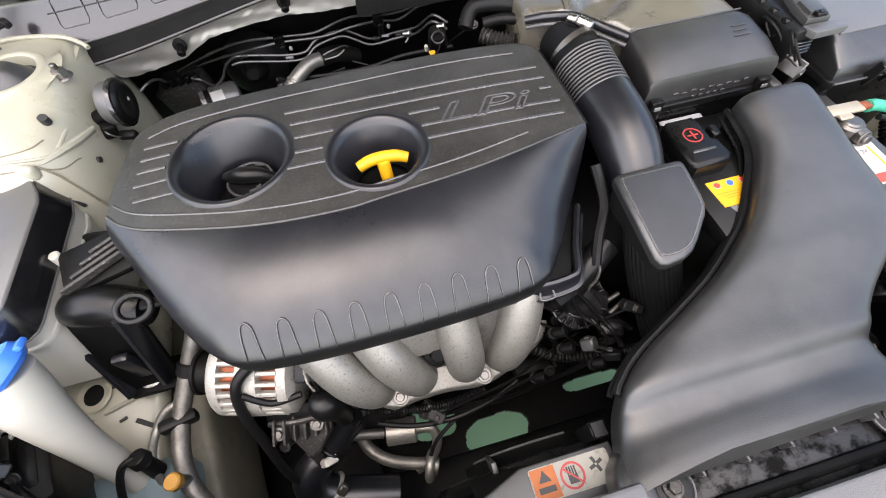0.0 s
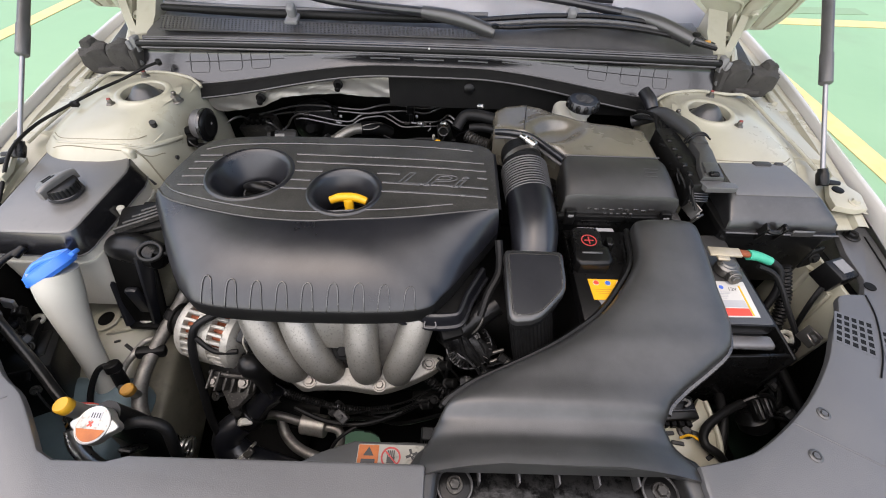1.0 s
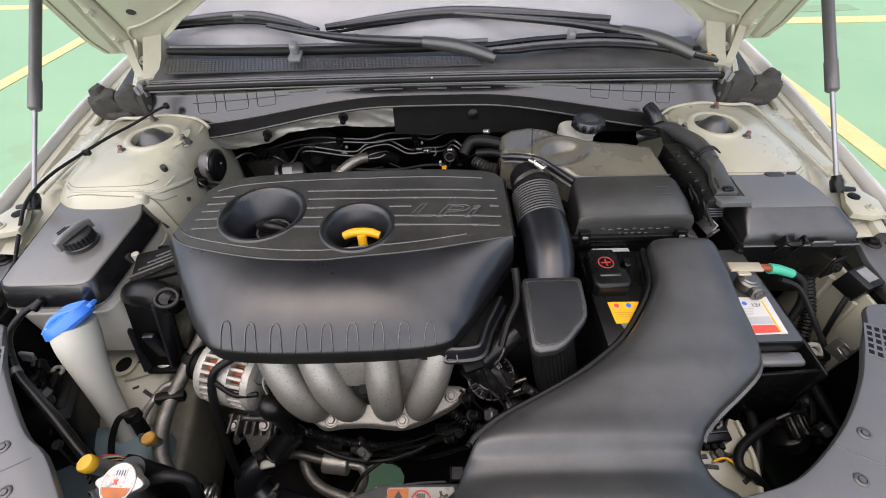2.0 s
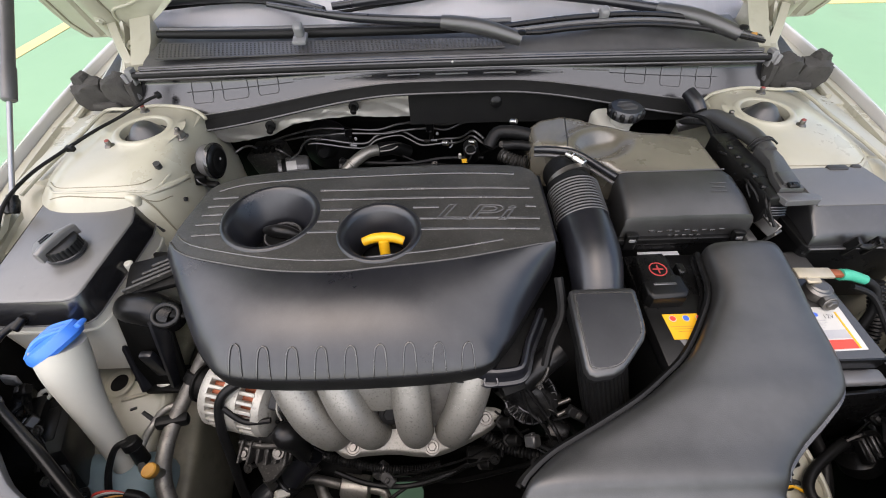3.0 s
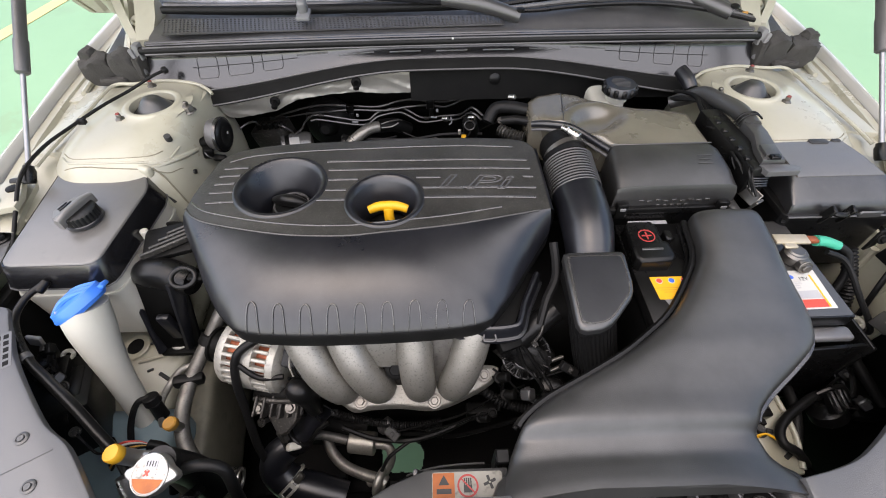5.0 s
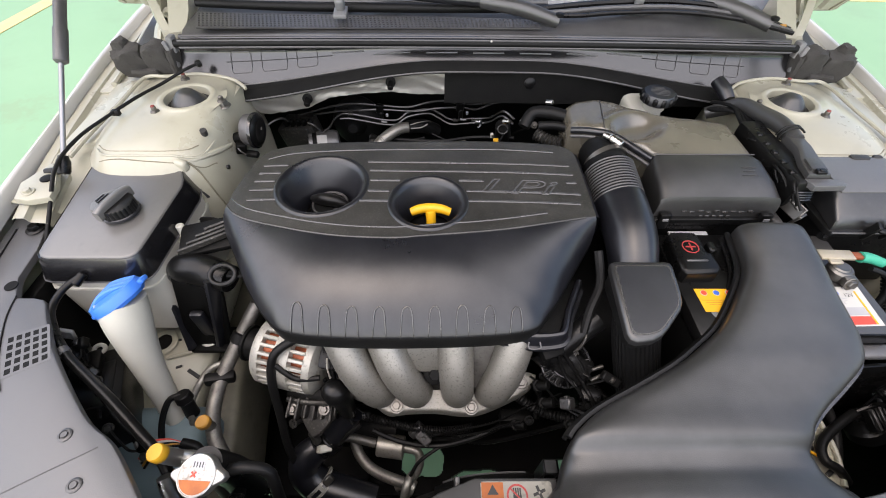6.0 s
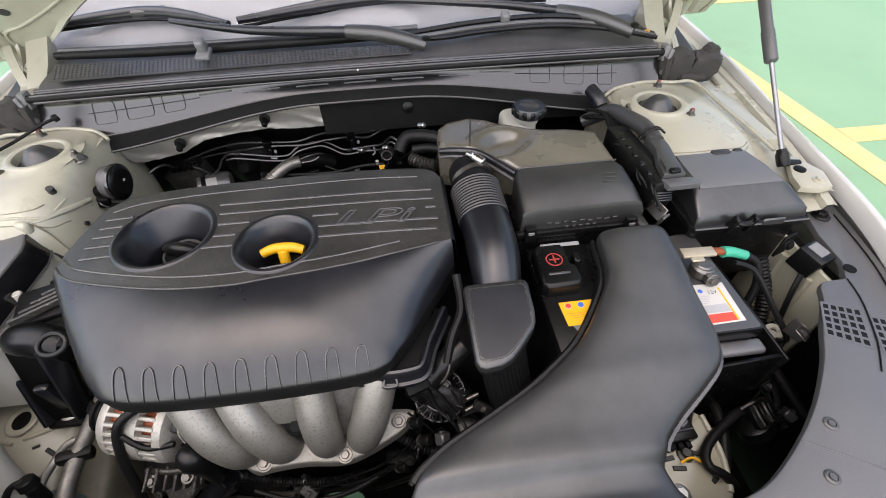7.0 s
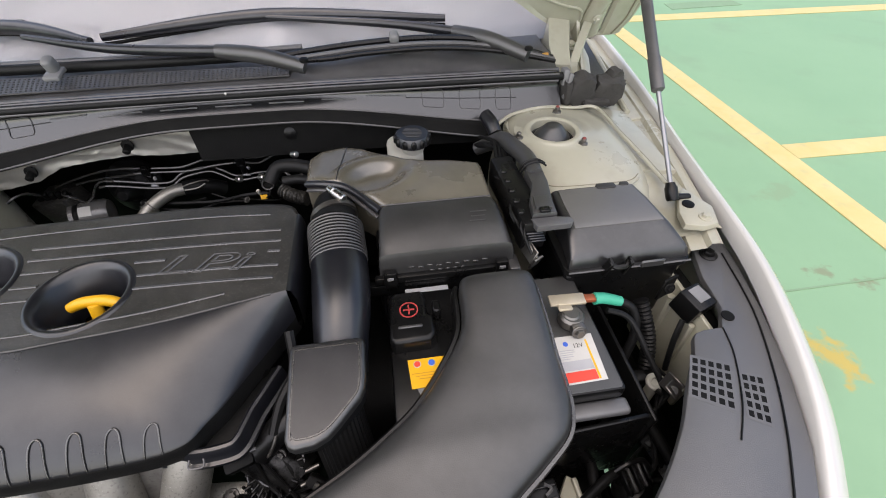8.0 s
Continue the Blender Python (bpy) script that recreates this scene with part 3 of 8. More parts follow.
        part("slot", box((s * 0.712, 0.150, 0.8432), (0.016, 0.006, 0.003), 0.001, 1, (0, 0, s * 20)), M_INK, body)
        for x, y, z in ((0.668, 0.265, 0.922), (0.690, 0.315, 0.928), (0.655, 0.33, 0.940)):
            part("hinge_bolt", hex_bolt((s * x, y, z), (0, -0.6, 1), 0.008), M_PAINT, body)
        arm = [(0.652, 0.196, 0.872), (0.654, 0.204, 0.906), (0.672, 0.232, 0.926), (0.694, 0.268, 0.942), (0.713, 0.300, 0.952)]
        part("hinge_strap", loft([[(s * (x + a), y + b * 0.3, z + b) for a, b in ((-0.010, 0.0), (-0.009, 0.004), (0.009, 0.004), (0.010, 0.0), (0.009, -0.004), (-0.009, -0.004))] for x, y, z in arm]), M_PAINT, body, "flat cream hinge strap", 40)
        part("pillar_cheek", loft([[(s * x, y, z) for x, y, z in ring] for ring in (
            [(0.600, 0.190, 0.850), (0.604, 0.186, 0.916), (0.640, 0.186, 0.912), (0.668, 0.196, 0.850)],
            [(0.600, 0.230, 0.850), (0.604, 0.228, 0.940), (0.648, 0.228, 0.934), (0.684, 0.232, 0.850)],
            [(0.612, 0.300, 0.850), (0.620, 0.296, 0.972), (0.668, 0.296, 0.962), (0.704, 0.300, 0.850)])]), M_PAINT, body, "cream painted pillar cheek", 35)
        part("edge_clip", merge(box((s * 0.606, 0.128, 0.916), (0.012, 0.020, 0.030), 0.003, 2), box((s * 0.612, 0.118, 0.900), (0.008, 0.010, 0.050), 0.002, 1, (0, s * 8, 0))), M_PALE, body, "pale clip at the cowl end")
        hinge = slab([(0, 0), (0.035, 0), (0.05, 0.08), (0.045, 0.17), (0.02, 0.21), (0.0, 0.19), (0.018, 0.12), (0.012, 0.06)], 0.004, -0.004, 0.0015, rounded=3)
        hinge = moved(hinge, Matrix.Translation((s * 0.690, 0.205, 0.865)) @ Matrix(((0, 0, s, 0), (1, 0, 0, 0), (0, 1, 0, 0), (0, 0, 0, 1))) @ pose(0, 0, 0, 0, 0, -38))
        hinge = part("hood_hinge", hinge, M_PAINT, body, "cream painted hood hinge arm")
        part("hinge_bolt", hex_bolt((s * 0.686, 0.25, 0.90), (-s, 0, 0), 0.007), M_PAINT, hinge)
    # side members and front panel low in the bay
    rail = box((-0.60, -0.33, 0.605), (0.26, 0.36, 0.03), 0.012, 3, (6, -3, 0))
    shelf = part("inner_shelf", rail, M_PAINT, body, "cream painted side rail with a round hole")
    ring = lathe([(0.014, 0.0), (0.020, 0.0015), (0.023, 0.0008), (0.024, 0.0), (0.014, -0.0005)], pose(-0.560, -0.350, 0.6245, 6, -3, 0), 28, False)
    part("hole_rim", ring, M_PAINT, shelf)
    part("hole", lathe([(0.0145, 0), (0.0145, 0.0006)], pose(-0.560, -0.350, 0.6236, 6, -3, 0), 24), M_DARK, shelf)
    for x, y, w, d, turn in ((-0.520, -0.392, 0.010, 0.004, 20), (-0.535, -0.345, 0.005, 0.004, 0), (-0.490, -0.405, 0.030, 0.006, -30), (-0.585, -0.395, 0.022, 0.004, 10)):
        part("slot", box((x, y, 0.6215 + 0.105 * (y + 0.33) + 0.052 * (x + 0.60)), (w, d, 0.003), 0.0008, 1, (6, -3, turn)), M_INK, shelf, "dark slot in the rail")
    part("ridge", tube([(x, y, 0.622 + 0.105 * (y + 0.33) + 0.052 * (x + 0.60)) for x, y in ((-0.470, -0.335), (-0.492, -0.345), (-0.500, -0.365), (-0.520, -0.372), (-0.545, -0.378))], 0.003, 8), M_PAINT, shelf, "pressed ridge")
    part("ridge", tube([(x, y, 0.622 + 0.105 * (y + 0.33) + 0.052 * (x + 0.60)) for x, y in ((-0.640, -0.372), (-0.590, -0.376), (-0.560, -0.384))], 0.0025, 8), M_PAINT, shelf)
    part("side_member", loft([[(x, y, z) for x, z in oval(cx, cz, hx, hz, 9, 28)] for y, cx, cz, hx, hz in ((-0.20, -0.485, 0.50, 0.040, 0.09), (-0.40, -0.466, 0.49, 0.036, 0.085), (-0.60, -0.440, 0.46, 0.034, 0.085))]), M_DARK_CREAM, body, "cream painted longitudinal member")
    # Right member coloured dark for the shade low in the bay.
    part("side_member", loft([[(x, y, z) for x, z in oval(0.47, 0.49, 0.06, 0.085, 5, 20)] for y in (-0.20, -0.40, -0.66)]), M_DARK, body, "longitudinal member, low-bay shade put into its dark colour")
    plate = part("bracket", slab([(0.345, -0.500), (0.424, -0.500), (0.440, -0.479), (0.453, -0.487), (0.452, -0.536), (0.438, -0.585), (0.345, -0.600)], lambda x, y: 0.660 + 0.06 * (y + 0.53), lambda x, y: 0.648 + 0.06 * (y + 0.53), 0.003), M_PAINT, body, "cream painted lamp bracket low in the bay")
    part("folded_edge", tube([(0.447, -0.485, 0.664), (0.448, -0.536, 0.661), (0.436, -0.580, 0.658)], 0.004, 8), M_PAINT, plate)
    part("bolt", hex_bolt((0.401, -0.530, 0.661), (0, 0, 1), 0.007), M_GRIME, plate)
    for x, y, turn in ((0.376, -0.533, 5), (0.386, -0.546, -8), (0.412, -0.530, -20), (0.428, -0.562, 30)):
        part("slot", box((x, y, 0.6605 + 0.06 * (y + 0.53)), (0.018, 0.006, 0.003), 0.001, 1, (4, 0, turn)), M_INK, plate)
    # Bracket coloured dark for the same shade.
    part("bracket", box((0.600, -0.40, 0.62), (0.06, 0.22, 0.02), 0.006, 2, (0, 20, 0)), M_DARK, body)
    part("apron_panel", box((0.650, -0.325, 0.705), (0.008, 0.15, 0.16), 0.003, 2, (0, 3, 0)), M_PAINT, body, "cream painted apron beside the battery")
    for y, r in ((-0.300, 0.006), (-0.352, 0.004)):
        part("pressed_bead", tube([(0.646, y, 0.640), (0.645, y - 0.002, 0.700), (0.643, y, 0.770)], r, 8), M_PAINT, body)
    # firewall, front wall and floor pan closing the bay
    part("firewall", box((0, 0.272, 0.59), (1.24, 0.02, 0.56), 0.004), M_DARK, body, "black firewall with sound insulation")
    # Unseen floor pan and tray, added to keep light off the floor.
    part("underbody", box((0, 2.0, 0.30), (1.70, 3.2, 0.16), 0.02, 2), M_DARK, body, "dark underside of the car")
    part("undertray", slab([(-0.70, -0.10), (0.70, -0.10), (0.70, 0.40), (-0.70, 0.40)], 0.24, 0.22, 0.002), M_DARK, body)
    return body


def build_shell(body):
    """The plain rest of the car behind and in front of the bay."""
    for s in (-1, 1):
        rows = [[(s * x, y, z) for x, z in ((0.70, 0.20), (0.885, 0.24), (0.915, 0.45), (0.905, 0.70), (0.872, top), (0.855, top + 0.004))] for y, top in ((0.74, 0.86), (1.2, 0.90), (2.0, 0.93), (2.8, 0.94), (3.5, 0.94))]
        part("side_panel", loft(rows, closed=False), M_FENDER, body, "white painted side of the car", 50)
        part("pillar", tube([(s * 0.66, 0.70, 1.05), (s * 0.585, 1.13, 1.43), (s * 0.57, 1.9, 1.48), (s * 0.60, 2.6, 1.25), (s * 0.74, 3.2, 0.96)], [0.035, 0.035, 0.035, 0.04, 0.05], 10), M_FENDER, body)
    part("roof", loft([[(x, y, z - 0.06 * (x / 0.6) ** 2) for x in np.linspace(-0.60, 0.60, 9)] for y, z in ((1.12, 1.455), (1.5, 1.50), (2.0, 1.50), (2.35, 1.42), (2.8, 1.16), (3.1, 0.98), (3.5, 0.95), (3.55, 0.40))], closed=False), M_FENDER, body, "white painted roof", 60)
    nose = [[(x, -0.80 - 0.14 * math.cos(x / 0.62 * 1.25) + back, z) for x in np.linspace(-0.62, 0.62, 15)] for z, back in ((0.792, 0.06), (0.775, 0.0), (0.62, -0.03), (0.42, -0.02), (0.24, 0.03))]
    part("front_bumper", loft(nose, closed=False), M_FENDER, body, "white front bumper face", 60)


build_shell(build_body())


# ---- hood, opened upright on its hinges ----
def build_hood():
    hood = thing("hood", "cream white hood standing open on its hinges", "hood", (0, 0.36, 0.93))
    def at(x, up, off=0.0):
        lean = radians(28)
        return (x, 0.335 - math.sin(lean) * up - math.cos(lean) * off, 0.922 + math.cos(lean) * up - math.sin(lean) * off)
    half = lambda u: 0.800 + 0.016 * min(1, u / 0.04) - 0.35 * max(0, u - 0.62) ** 2
    ups = [0, 0.012, 0.03, 0.06, 0.09, 0.15, 0.3, 0.45, 0.6, 0.75, 0.9, 1.05, 1.2]
    brow = lambda x: float(np.interp(abs(x), (0, 0.2, 0.4, 0.504, 0.588, 0.698, 0.75), (0.225, 0.215, 0.18, 0.132, 0.072, 0.004, 0)))
    arch = lambda k, u: u + brow(k * 0.80) * max(0.0, 1 - u)
    skin = [[at(half(u) * k, arch(k, u), -0.012 - 0.03 * (1 - k * k) * min(1, u * 4)) for k in np.linspace(-1, 1, 25)] for u in ups]
    part("skin", loft(skin, closed=False), M_FENDER, hood, "white painted outer skin", 60)
    edge = [at(-half(u), u) for u in ups] + [at(half(u), u) for u in reversed(ups)] + [at(x, brow(x)) for x in (0.75, 0.70, 0.64, 0.588, 0.504, 0.4, 0.2, -0.2, -0.4, -0.504, -0.588, -0.64, -0.70, -0.75)]
    part("rim", tube(edge + [edge[0]], 0.007, 8, 3), M_PAINT, hood, "cream painted folded rim")
    for x0, x1, u0, u1 in ((-0.78, -0.62, 0.30, 1.12), (0.62, 0.78, 0.30, 1.12), (-0.60, 0.60, 0.262, 0.33), (-0.60, 0.60, 1.06, 1.16)):
        ring = [at(x, u, h) for x, u, h in ((x0, u0, 0.0), (x0 + 0.02, u0, 0.016), (x1 - 0.02, u0, 0.016), (x1, u0, 0.0))]
        ring2 = [at(x, u, h) for x, u, h in ((x0, u1, 0.0), (x0 + 0.02, u1, 0.016), (x1 - 0.02, u1, 0.016), (x1, u1, 0.0))]
        part("inner_frame", loft([ring, ring2]), M_PAINT, hood, "cream painted pressed inner frame")
    part("liner", loft([[at(x, u, 0.004) for x in (-0.595, 0.595)] for u in (0.332, 1.058)], closed=False), M_FELT, hood, "dark felt liner")
    # lower corner plates with pressed ribs
    for s in (-1, 1):
        band = lambda u: 0.757 - 0.06 * u
        fold = lambda u: 0.698 + 0.07 * u
        brim = lambda u: float(np.interp(u, (0.004, 0.072, 0.132, 0.18, 0.215, 0.31), (0.690, 0.582, 0.500, 0.40, 0.34, 0.30)))
        steps = (0.004, 0.02, 0.045, 0.075, 0.105, 0.15, 0.22, 0.31)
        outer = part("corner_plate", loft([[at(s * x, u, o) for x, o in ((half(u) - 0.002, 0.004), (half(u) - 0.008, 0.010), (band(u) + 0.010, 0.010), (band(u) + 0.002, 0.004))] for u in steps], closed=False), M_PAINT, hood, "flat outer band of the hood frame", 30)
        part("seam_line", tube([at(s * (half(u) - 0.016), u, 0.0105) for u in steps], 0.0022, 6), M_SEALER, outer, "dirty sealed seam")
        ridge = part("pressed_ridge", loft([[at(s * (band(u) + (fold(u) - band(u)) * v), u, 0.004 + 0.016 * math.sin(math.pi * v) ** 0.6) for v in (0, 0.1, 0.25, 0.5, 0.75, 0.9, 1)] for u in steps], closed=False), M_PAINT, hood, "raised ridge of the hood frame", 40)
        for u in (0.055, 0.13):
            part("bolt", hex_bolt(at(s * (band(u) + fold(u)) / 2, u, 0.019), Vector(at(0, 0, 1)) - Vector(at(0, 0, 0)), 0.007), M_PAINT, ridge)
        part("groove", tube([at(s * fold(u), u, 0.005) for u in steps], 0.0026, 6), M_SEALER, ridge, "dark groove beside the ridge")
        panel = part("inner_panel", loft([[at(s * (fold(u) + (brim(u) - fold(u)) * v), u, 0.006 + o) for v, o in ((0.02, 0.0), (0.12, 0.008), (0.5, 0.009), (0.86, 0.009), (0.95, 0.015), (1.0, 0.004))] for u in steps], closed=False), M_PAINT, hood, "flat inner corner of the hood frame", 30)
        part("hole", lathe([(0.010, 0), (0.010, 0.002)], along(at(s * 0.644, 0.124, 0.0145), at(s * 0.644, 0.124, 0.1)) @ Matrix.Diagonal((1.0, 0.7, 1, 1)), 18), M_INK, panel, "dark oval hole")
        part("pressed_rib", tube([at(s * x, u, 0.015) for x, u in ((0.690, 0.034), (0.692, 0.060), (0.680, 0.080), (0.640, 0.092), (0.56, 0.128), (0.50, 0.160))], 0.0032, 8), M_PAINT, panel)
    return hood


build_hood()


# ---- gas struts ----
def build_gas_strut(s):
    foot = Vector((s * 0.684, -0.172, 0.848))
    way = Vector((-s * 0.012, 0.72, 0.69)).normalized()
    strut = thing("gas_strut", "black gas strut with bright rod holding the hood open", "strut", foot, "hood struts")
    part("rod", rod(foot, foot + way * 0.215, 0.0036), M_ROD, strut, "bright steel rod")
    part("cylinder", lathe([(0.007, 0), (0.0098, 0.003), (0.0098, 0.052), (0.0086, 0.054), (0.0086, 0.330), (0.005, 0.335)], along(foot + way * 0.165, foot + way), 24), M_COWL, strut, "black cylinder with a thicker sleeve")
    part("socket", merge(lathe([(0.008, 0), (0.0095, 0.004), (0.0095, 0.020), (0.0075, 0.024), (0.007, 0.028)], along(foot - way * 0.006, foot + way), 16), rod(foot, foot + Vector((s * 0.03, 0.0, -0.004)), 0.006)), M_PLASTIC, strut, "black plastic ball socket")


for s in (-1, 1):
    build_gas_strut(s)


# ---- windscreen, cowl and wipers ----
def glass_at(x, u):
    return Vector((x, 0.234 + 0.90 * u + 0.075 * (abs(x) / 0.65) ** 3, 0.938 + 0.52 * u - 0.012 * (x / 0.65) ** 2))


wind = thing("windscreen", "sloped windscreen glass with black lower border", "windscreen", (0, 0.3, 0.95), kind="structure")
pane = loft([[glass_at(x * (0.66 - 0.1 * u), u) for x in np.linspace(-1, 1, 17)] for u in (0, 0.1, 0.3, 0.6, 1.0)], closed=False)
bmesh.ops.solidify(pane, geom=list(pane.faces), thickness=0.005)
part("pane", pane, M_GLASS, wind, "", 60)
dash = loft([[(x, y, z) for x in (-0.75, 0.75)] for y, z in ((0.21, 0.86), (0.40, 0.90), (0.75, 0.95), (1.0, 0.95), (1.5, 0.7))], closed=False)
part("dashboard", dash, M_GREY, wind, "dark dashboard seen through the glass")
part("cabin_shell", loft([[(x, y, z) for x in (-0.62, 0.62)] for y, z in ((1.13, 1.44), (1.9, 1.48), (2.3, 1.2), (2.3, 0.5))], closed=False), M_FOAM, wind, "grey cabin lining")


def cowl_line(x, y0, dy, z0, dz):
    k = (x / 0.6) ** 2
    return Vector((x, y0 + dy * k, z0 + dz * k))


def lip_height(x):
    """Height of the lower lip of the cowl face."""
    k = min(1.0, max(0.0, (abs(x) - 0.08) / 0.45))
    return 0.892 - 0.056 * k * k * (3 - 2 * k)


def build_cowl():
    cowl = thing("cowl_panel", "black plastic cowl panel with mesh grille below the windscreen", "cowl", (0, 0.2, 0.9))
    xs = np.linspace(-0.60, 0.60, 49)
    # top: rises from the seal channel towards the glass
    rows = []
    for x in xs:
        front, back = cowl_line(x, 0.128, 0.024, 0.930, -0.015), cowl_line(x, 0.238, 0.06, 0.940, -0.012)
        bulge = 0.020 * math.exp(-((x - 0.36) / 0.16) ** 2)
        rows.append([front + Vector((0, 0, -0.01)), front, front.lerp(back, 0.12) + Vector((0, 0, 0.008)), front.lerp(back, 0.35) + Vector((0, 0, 0.010 + bulge)), front.lerp(back, 0.7) + Vector((0, 0, 0.006 + bulge * 0.8)), back + Vector((0, 0, 0.008)), back + Vector((0, 0.006, 0.0))])
    top = part("top_panel", loft(rows, closed=False), M_COWL, cowl, "weathered grey-black cowl top", 50)
    part("mesh_grille", tray([(-0.560, 0.148, 0.9385), (0.10, 0.138, 0.9465), (0.10, 0.166, 0.9525), (-0.578, 0.206, 0.9455)], (171, 13), 0.002, lambda i, j: i % 2 == 0 or j % 2 == 0), M_COWL, cowl, "fine grey-black mesh")
    part("grille_back", tray([(-0.560, 0.148, 0.9365), (0.10, 0.138, 0.9445), (0.10, 0.166, 0.9505), (-0.578, 0.206, 0.9435)], (1, 1), 0.0005, lambda i, j: True), M_INK, cowl)
    lip = [(-0.59, 0.242, 0.949), (-0.40, 0.218, 0.953), (-0.2, 0.204, 0.957), (0.0, 0.198, 0.960), (0.12, 0.198, 0.962)]
    part("rear_lip", tube(lip, [0.007, 0.009, 0.009, 0.009, 0.006], 10), M_RUBBER, cowl, "black rubber lip behind the grille", 60)
    part("ridge", tube([(x, y + 0.016, z + 0.003) for x, y, z in lip], 0.006, 8), M_COWL, cowl)
    for k, (dy, r) in enumerate(((0.0, 0.006), (-0.016, 0.005), (-0.030, 0.004))):
        part("ridge", tube([(0.05 + 0.03 * k, 0.186 + dy * 0.4, 0.956), (0.13 + 0.02 * k, 0.188 + dy, 0.966 - 0.002 * k), (0.24, 0.192 + dy, 0.974 - 0.004 * k), (0.36, 0.190 + dy, 0.977 - 0.004 * k), (0.47, 0.180 + dy, 0.968 - 0.003 * k), (0.585, 0.152 + dy * 0.5, 0.942)], r, 8), (M_PLASTIC, M_COWL, M_PLASTIC)[k], cowl)
    # seal: two ribs and a channel
    part("seal", tube([cowl_line(x, 0.098, 0.026, 0.934, -0.016) for x in np.linspace(-0.60, 0.60, 13)], 0.0075, 10, 3), M_RUBBER, cowl, "black rubber hood seal")
    part("seal_line", tube([cowl_line(x, 0.0935, 0.026, 0.9405, -0.016) for x in np.linspace(-0.59, 0.59, 13)], 0.0020, 8, 3), M_COWL, cowl)
    part("seal_line", tube([cowl_line(x, 0.0925, 0.026, 0.9285, -0.016) for x in np.linspace(-0.59, 0.59, 13)], 0.0022, 8, 3), M_COWL, cowl)
    part("seal_rib", tube([cowl_line(x, 0.124, 0.026, 0.935, -0.016) for x in np.linspace(-0.60, 0.60, 13)], 0.006, 8, 3), M_COWL, cowl)
    for y0, z0, r in ((0.110, 0.9385, 0.0030),):
        part("seal_line", tube([cowl_line(x, y0, 0.026, z0, -0.016) for x in np.linspace(-0.59, 0.59, 13)], r, 8, 3), M_LIP, cowl)
    part("channel", loft([[cowl_line(x, 0.098, 0.024, 0.928, -0.016), cowl_line(x, 0.135, 0.022, 0.930, -0.016)] for x in xs], closed=False), M_SMOOTH, cowl, "black glossy channel")
    part("sticker", box((0.570, 0.150, 0.946), (0.012, 0.005, 0.014), 0.001, 1, (-30, 0, 10)), M_ORANGE, cowl, "small orange sticker")
    part("clip", lathe([(0.0022, 0), (0.0018, 0.0012)], along((0.001, 0.090, 0.9412), (0.001, 0.05, 0.98)), 12), M_WHITE, cowl, "small white dot on the seal")
    # front face with pressed windows
    def face(x, v):
        low = lip_height(x) + 0.006
        a, b = cowl_line(x, 0.106, 0.022, 0.926, -0.016), Vector((x, 0.098 + 0.004 * (x / 0.6) ** 2 - 0.02 * min(1, abs(x / 0.5)) ** 2, low))
        q = a.lerp(b, v)
        return q + Vector((0, 0.010 * math.sin(math.pi * v ** 0.55), 0))
    part("front_face", loft([[face(x, v) for v in np.linspace(0, 0.86, 9)] for x in xs], closed=False), M_LIP, cowl, "glossy black front face of the cowl", 60)
    part("lip_band", loft([[face(x, v) + Vector((0, -0.002, 0)) for v in np.linspace(0.84, 1, 5)] for x in xs], closed=False), M_FELT, cowl, "matt black lower band", 60)
    # Light edge lines: the lip's highlight is drawn in a paler plastic.
    part("lip_edge", tube([face(x, 0.85) + Vector((0, -0.003, 0)) for x in np.linspace(-0.6, 0.6, 31)], 0.0014, 6, 3), M_COWL, cowl)
    part("lip", loft([[face(x, 1.0) + Vector((0, a, h)) for a, h in ((0, 0.004), (-0.010, 0.002), (-0.022, -0.006), (-0.024, -0.010), (-0.012, -0.010), (0, -0.004))] for x in xs]), M_FELT, cowl, "raised lower lip")
    part("lip_edge", tube([face(x, 1.0) + Vector((0, -0.024, -0.007)) for x in np.linspace(-0.6, 0.6, 21)], 0.0017, 6, 3), M_COWL, cowl)
    for x0, x1 in ((-0.50, -0.46), (-0.44, -0.39), (-0.37, -0.33), (0.33, 0.37), (0.40, 0.44), (0.47, 0.50)):
        r, loop = 0.003, []
        for a, v, da, dv in ((x0, 0.16, 1, 1), (x1, 0.16, -1, 1), (x1, 0.62, -1, -1), (x0, 0.62, 1, -1)):
            two = [face(a, v + dv * 0.06), face(a + da * r, v)]
            loop += two if da * dv > 0 else two[::-1]
        part("pressed_window", tube([q + Vector((0, -0.0006, 0)) for q in loop + loop[:1]], 0.0006, 5, 1), M_COWL, cowl)
    # Pressed ridges; the light they catch is put into their pale colour.
    for x0, x1, v in ((-0.30, -0.24, 0.30), (-0.22, -0.15, 0.45), (-0.12, -0.06, 0.5), (-0.03, 0.03, 0.52), (0.06, 0.12, 0.52), (0.15, 0.21, 0.45), (0.23, 0.30, 0.32)):
        part("pressed_line", tube([face(x, v) + Vector((0, -0.001, 0)) for x in (x0, (x0 + x1) / 2, x1)], 0.0013, 5, 3), M_PALE, cowl)
    for s in (-1, 1):
        part("pressed_line", tube([face(s * x, 0.38) + Vector((0, -0.001, 0)) for x in (0.30, 0.40, 0.51)], 0.0008, 5, 3), M_INK, cowl)
    return cowl


build_cowl()


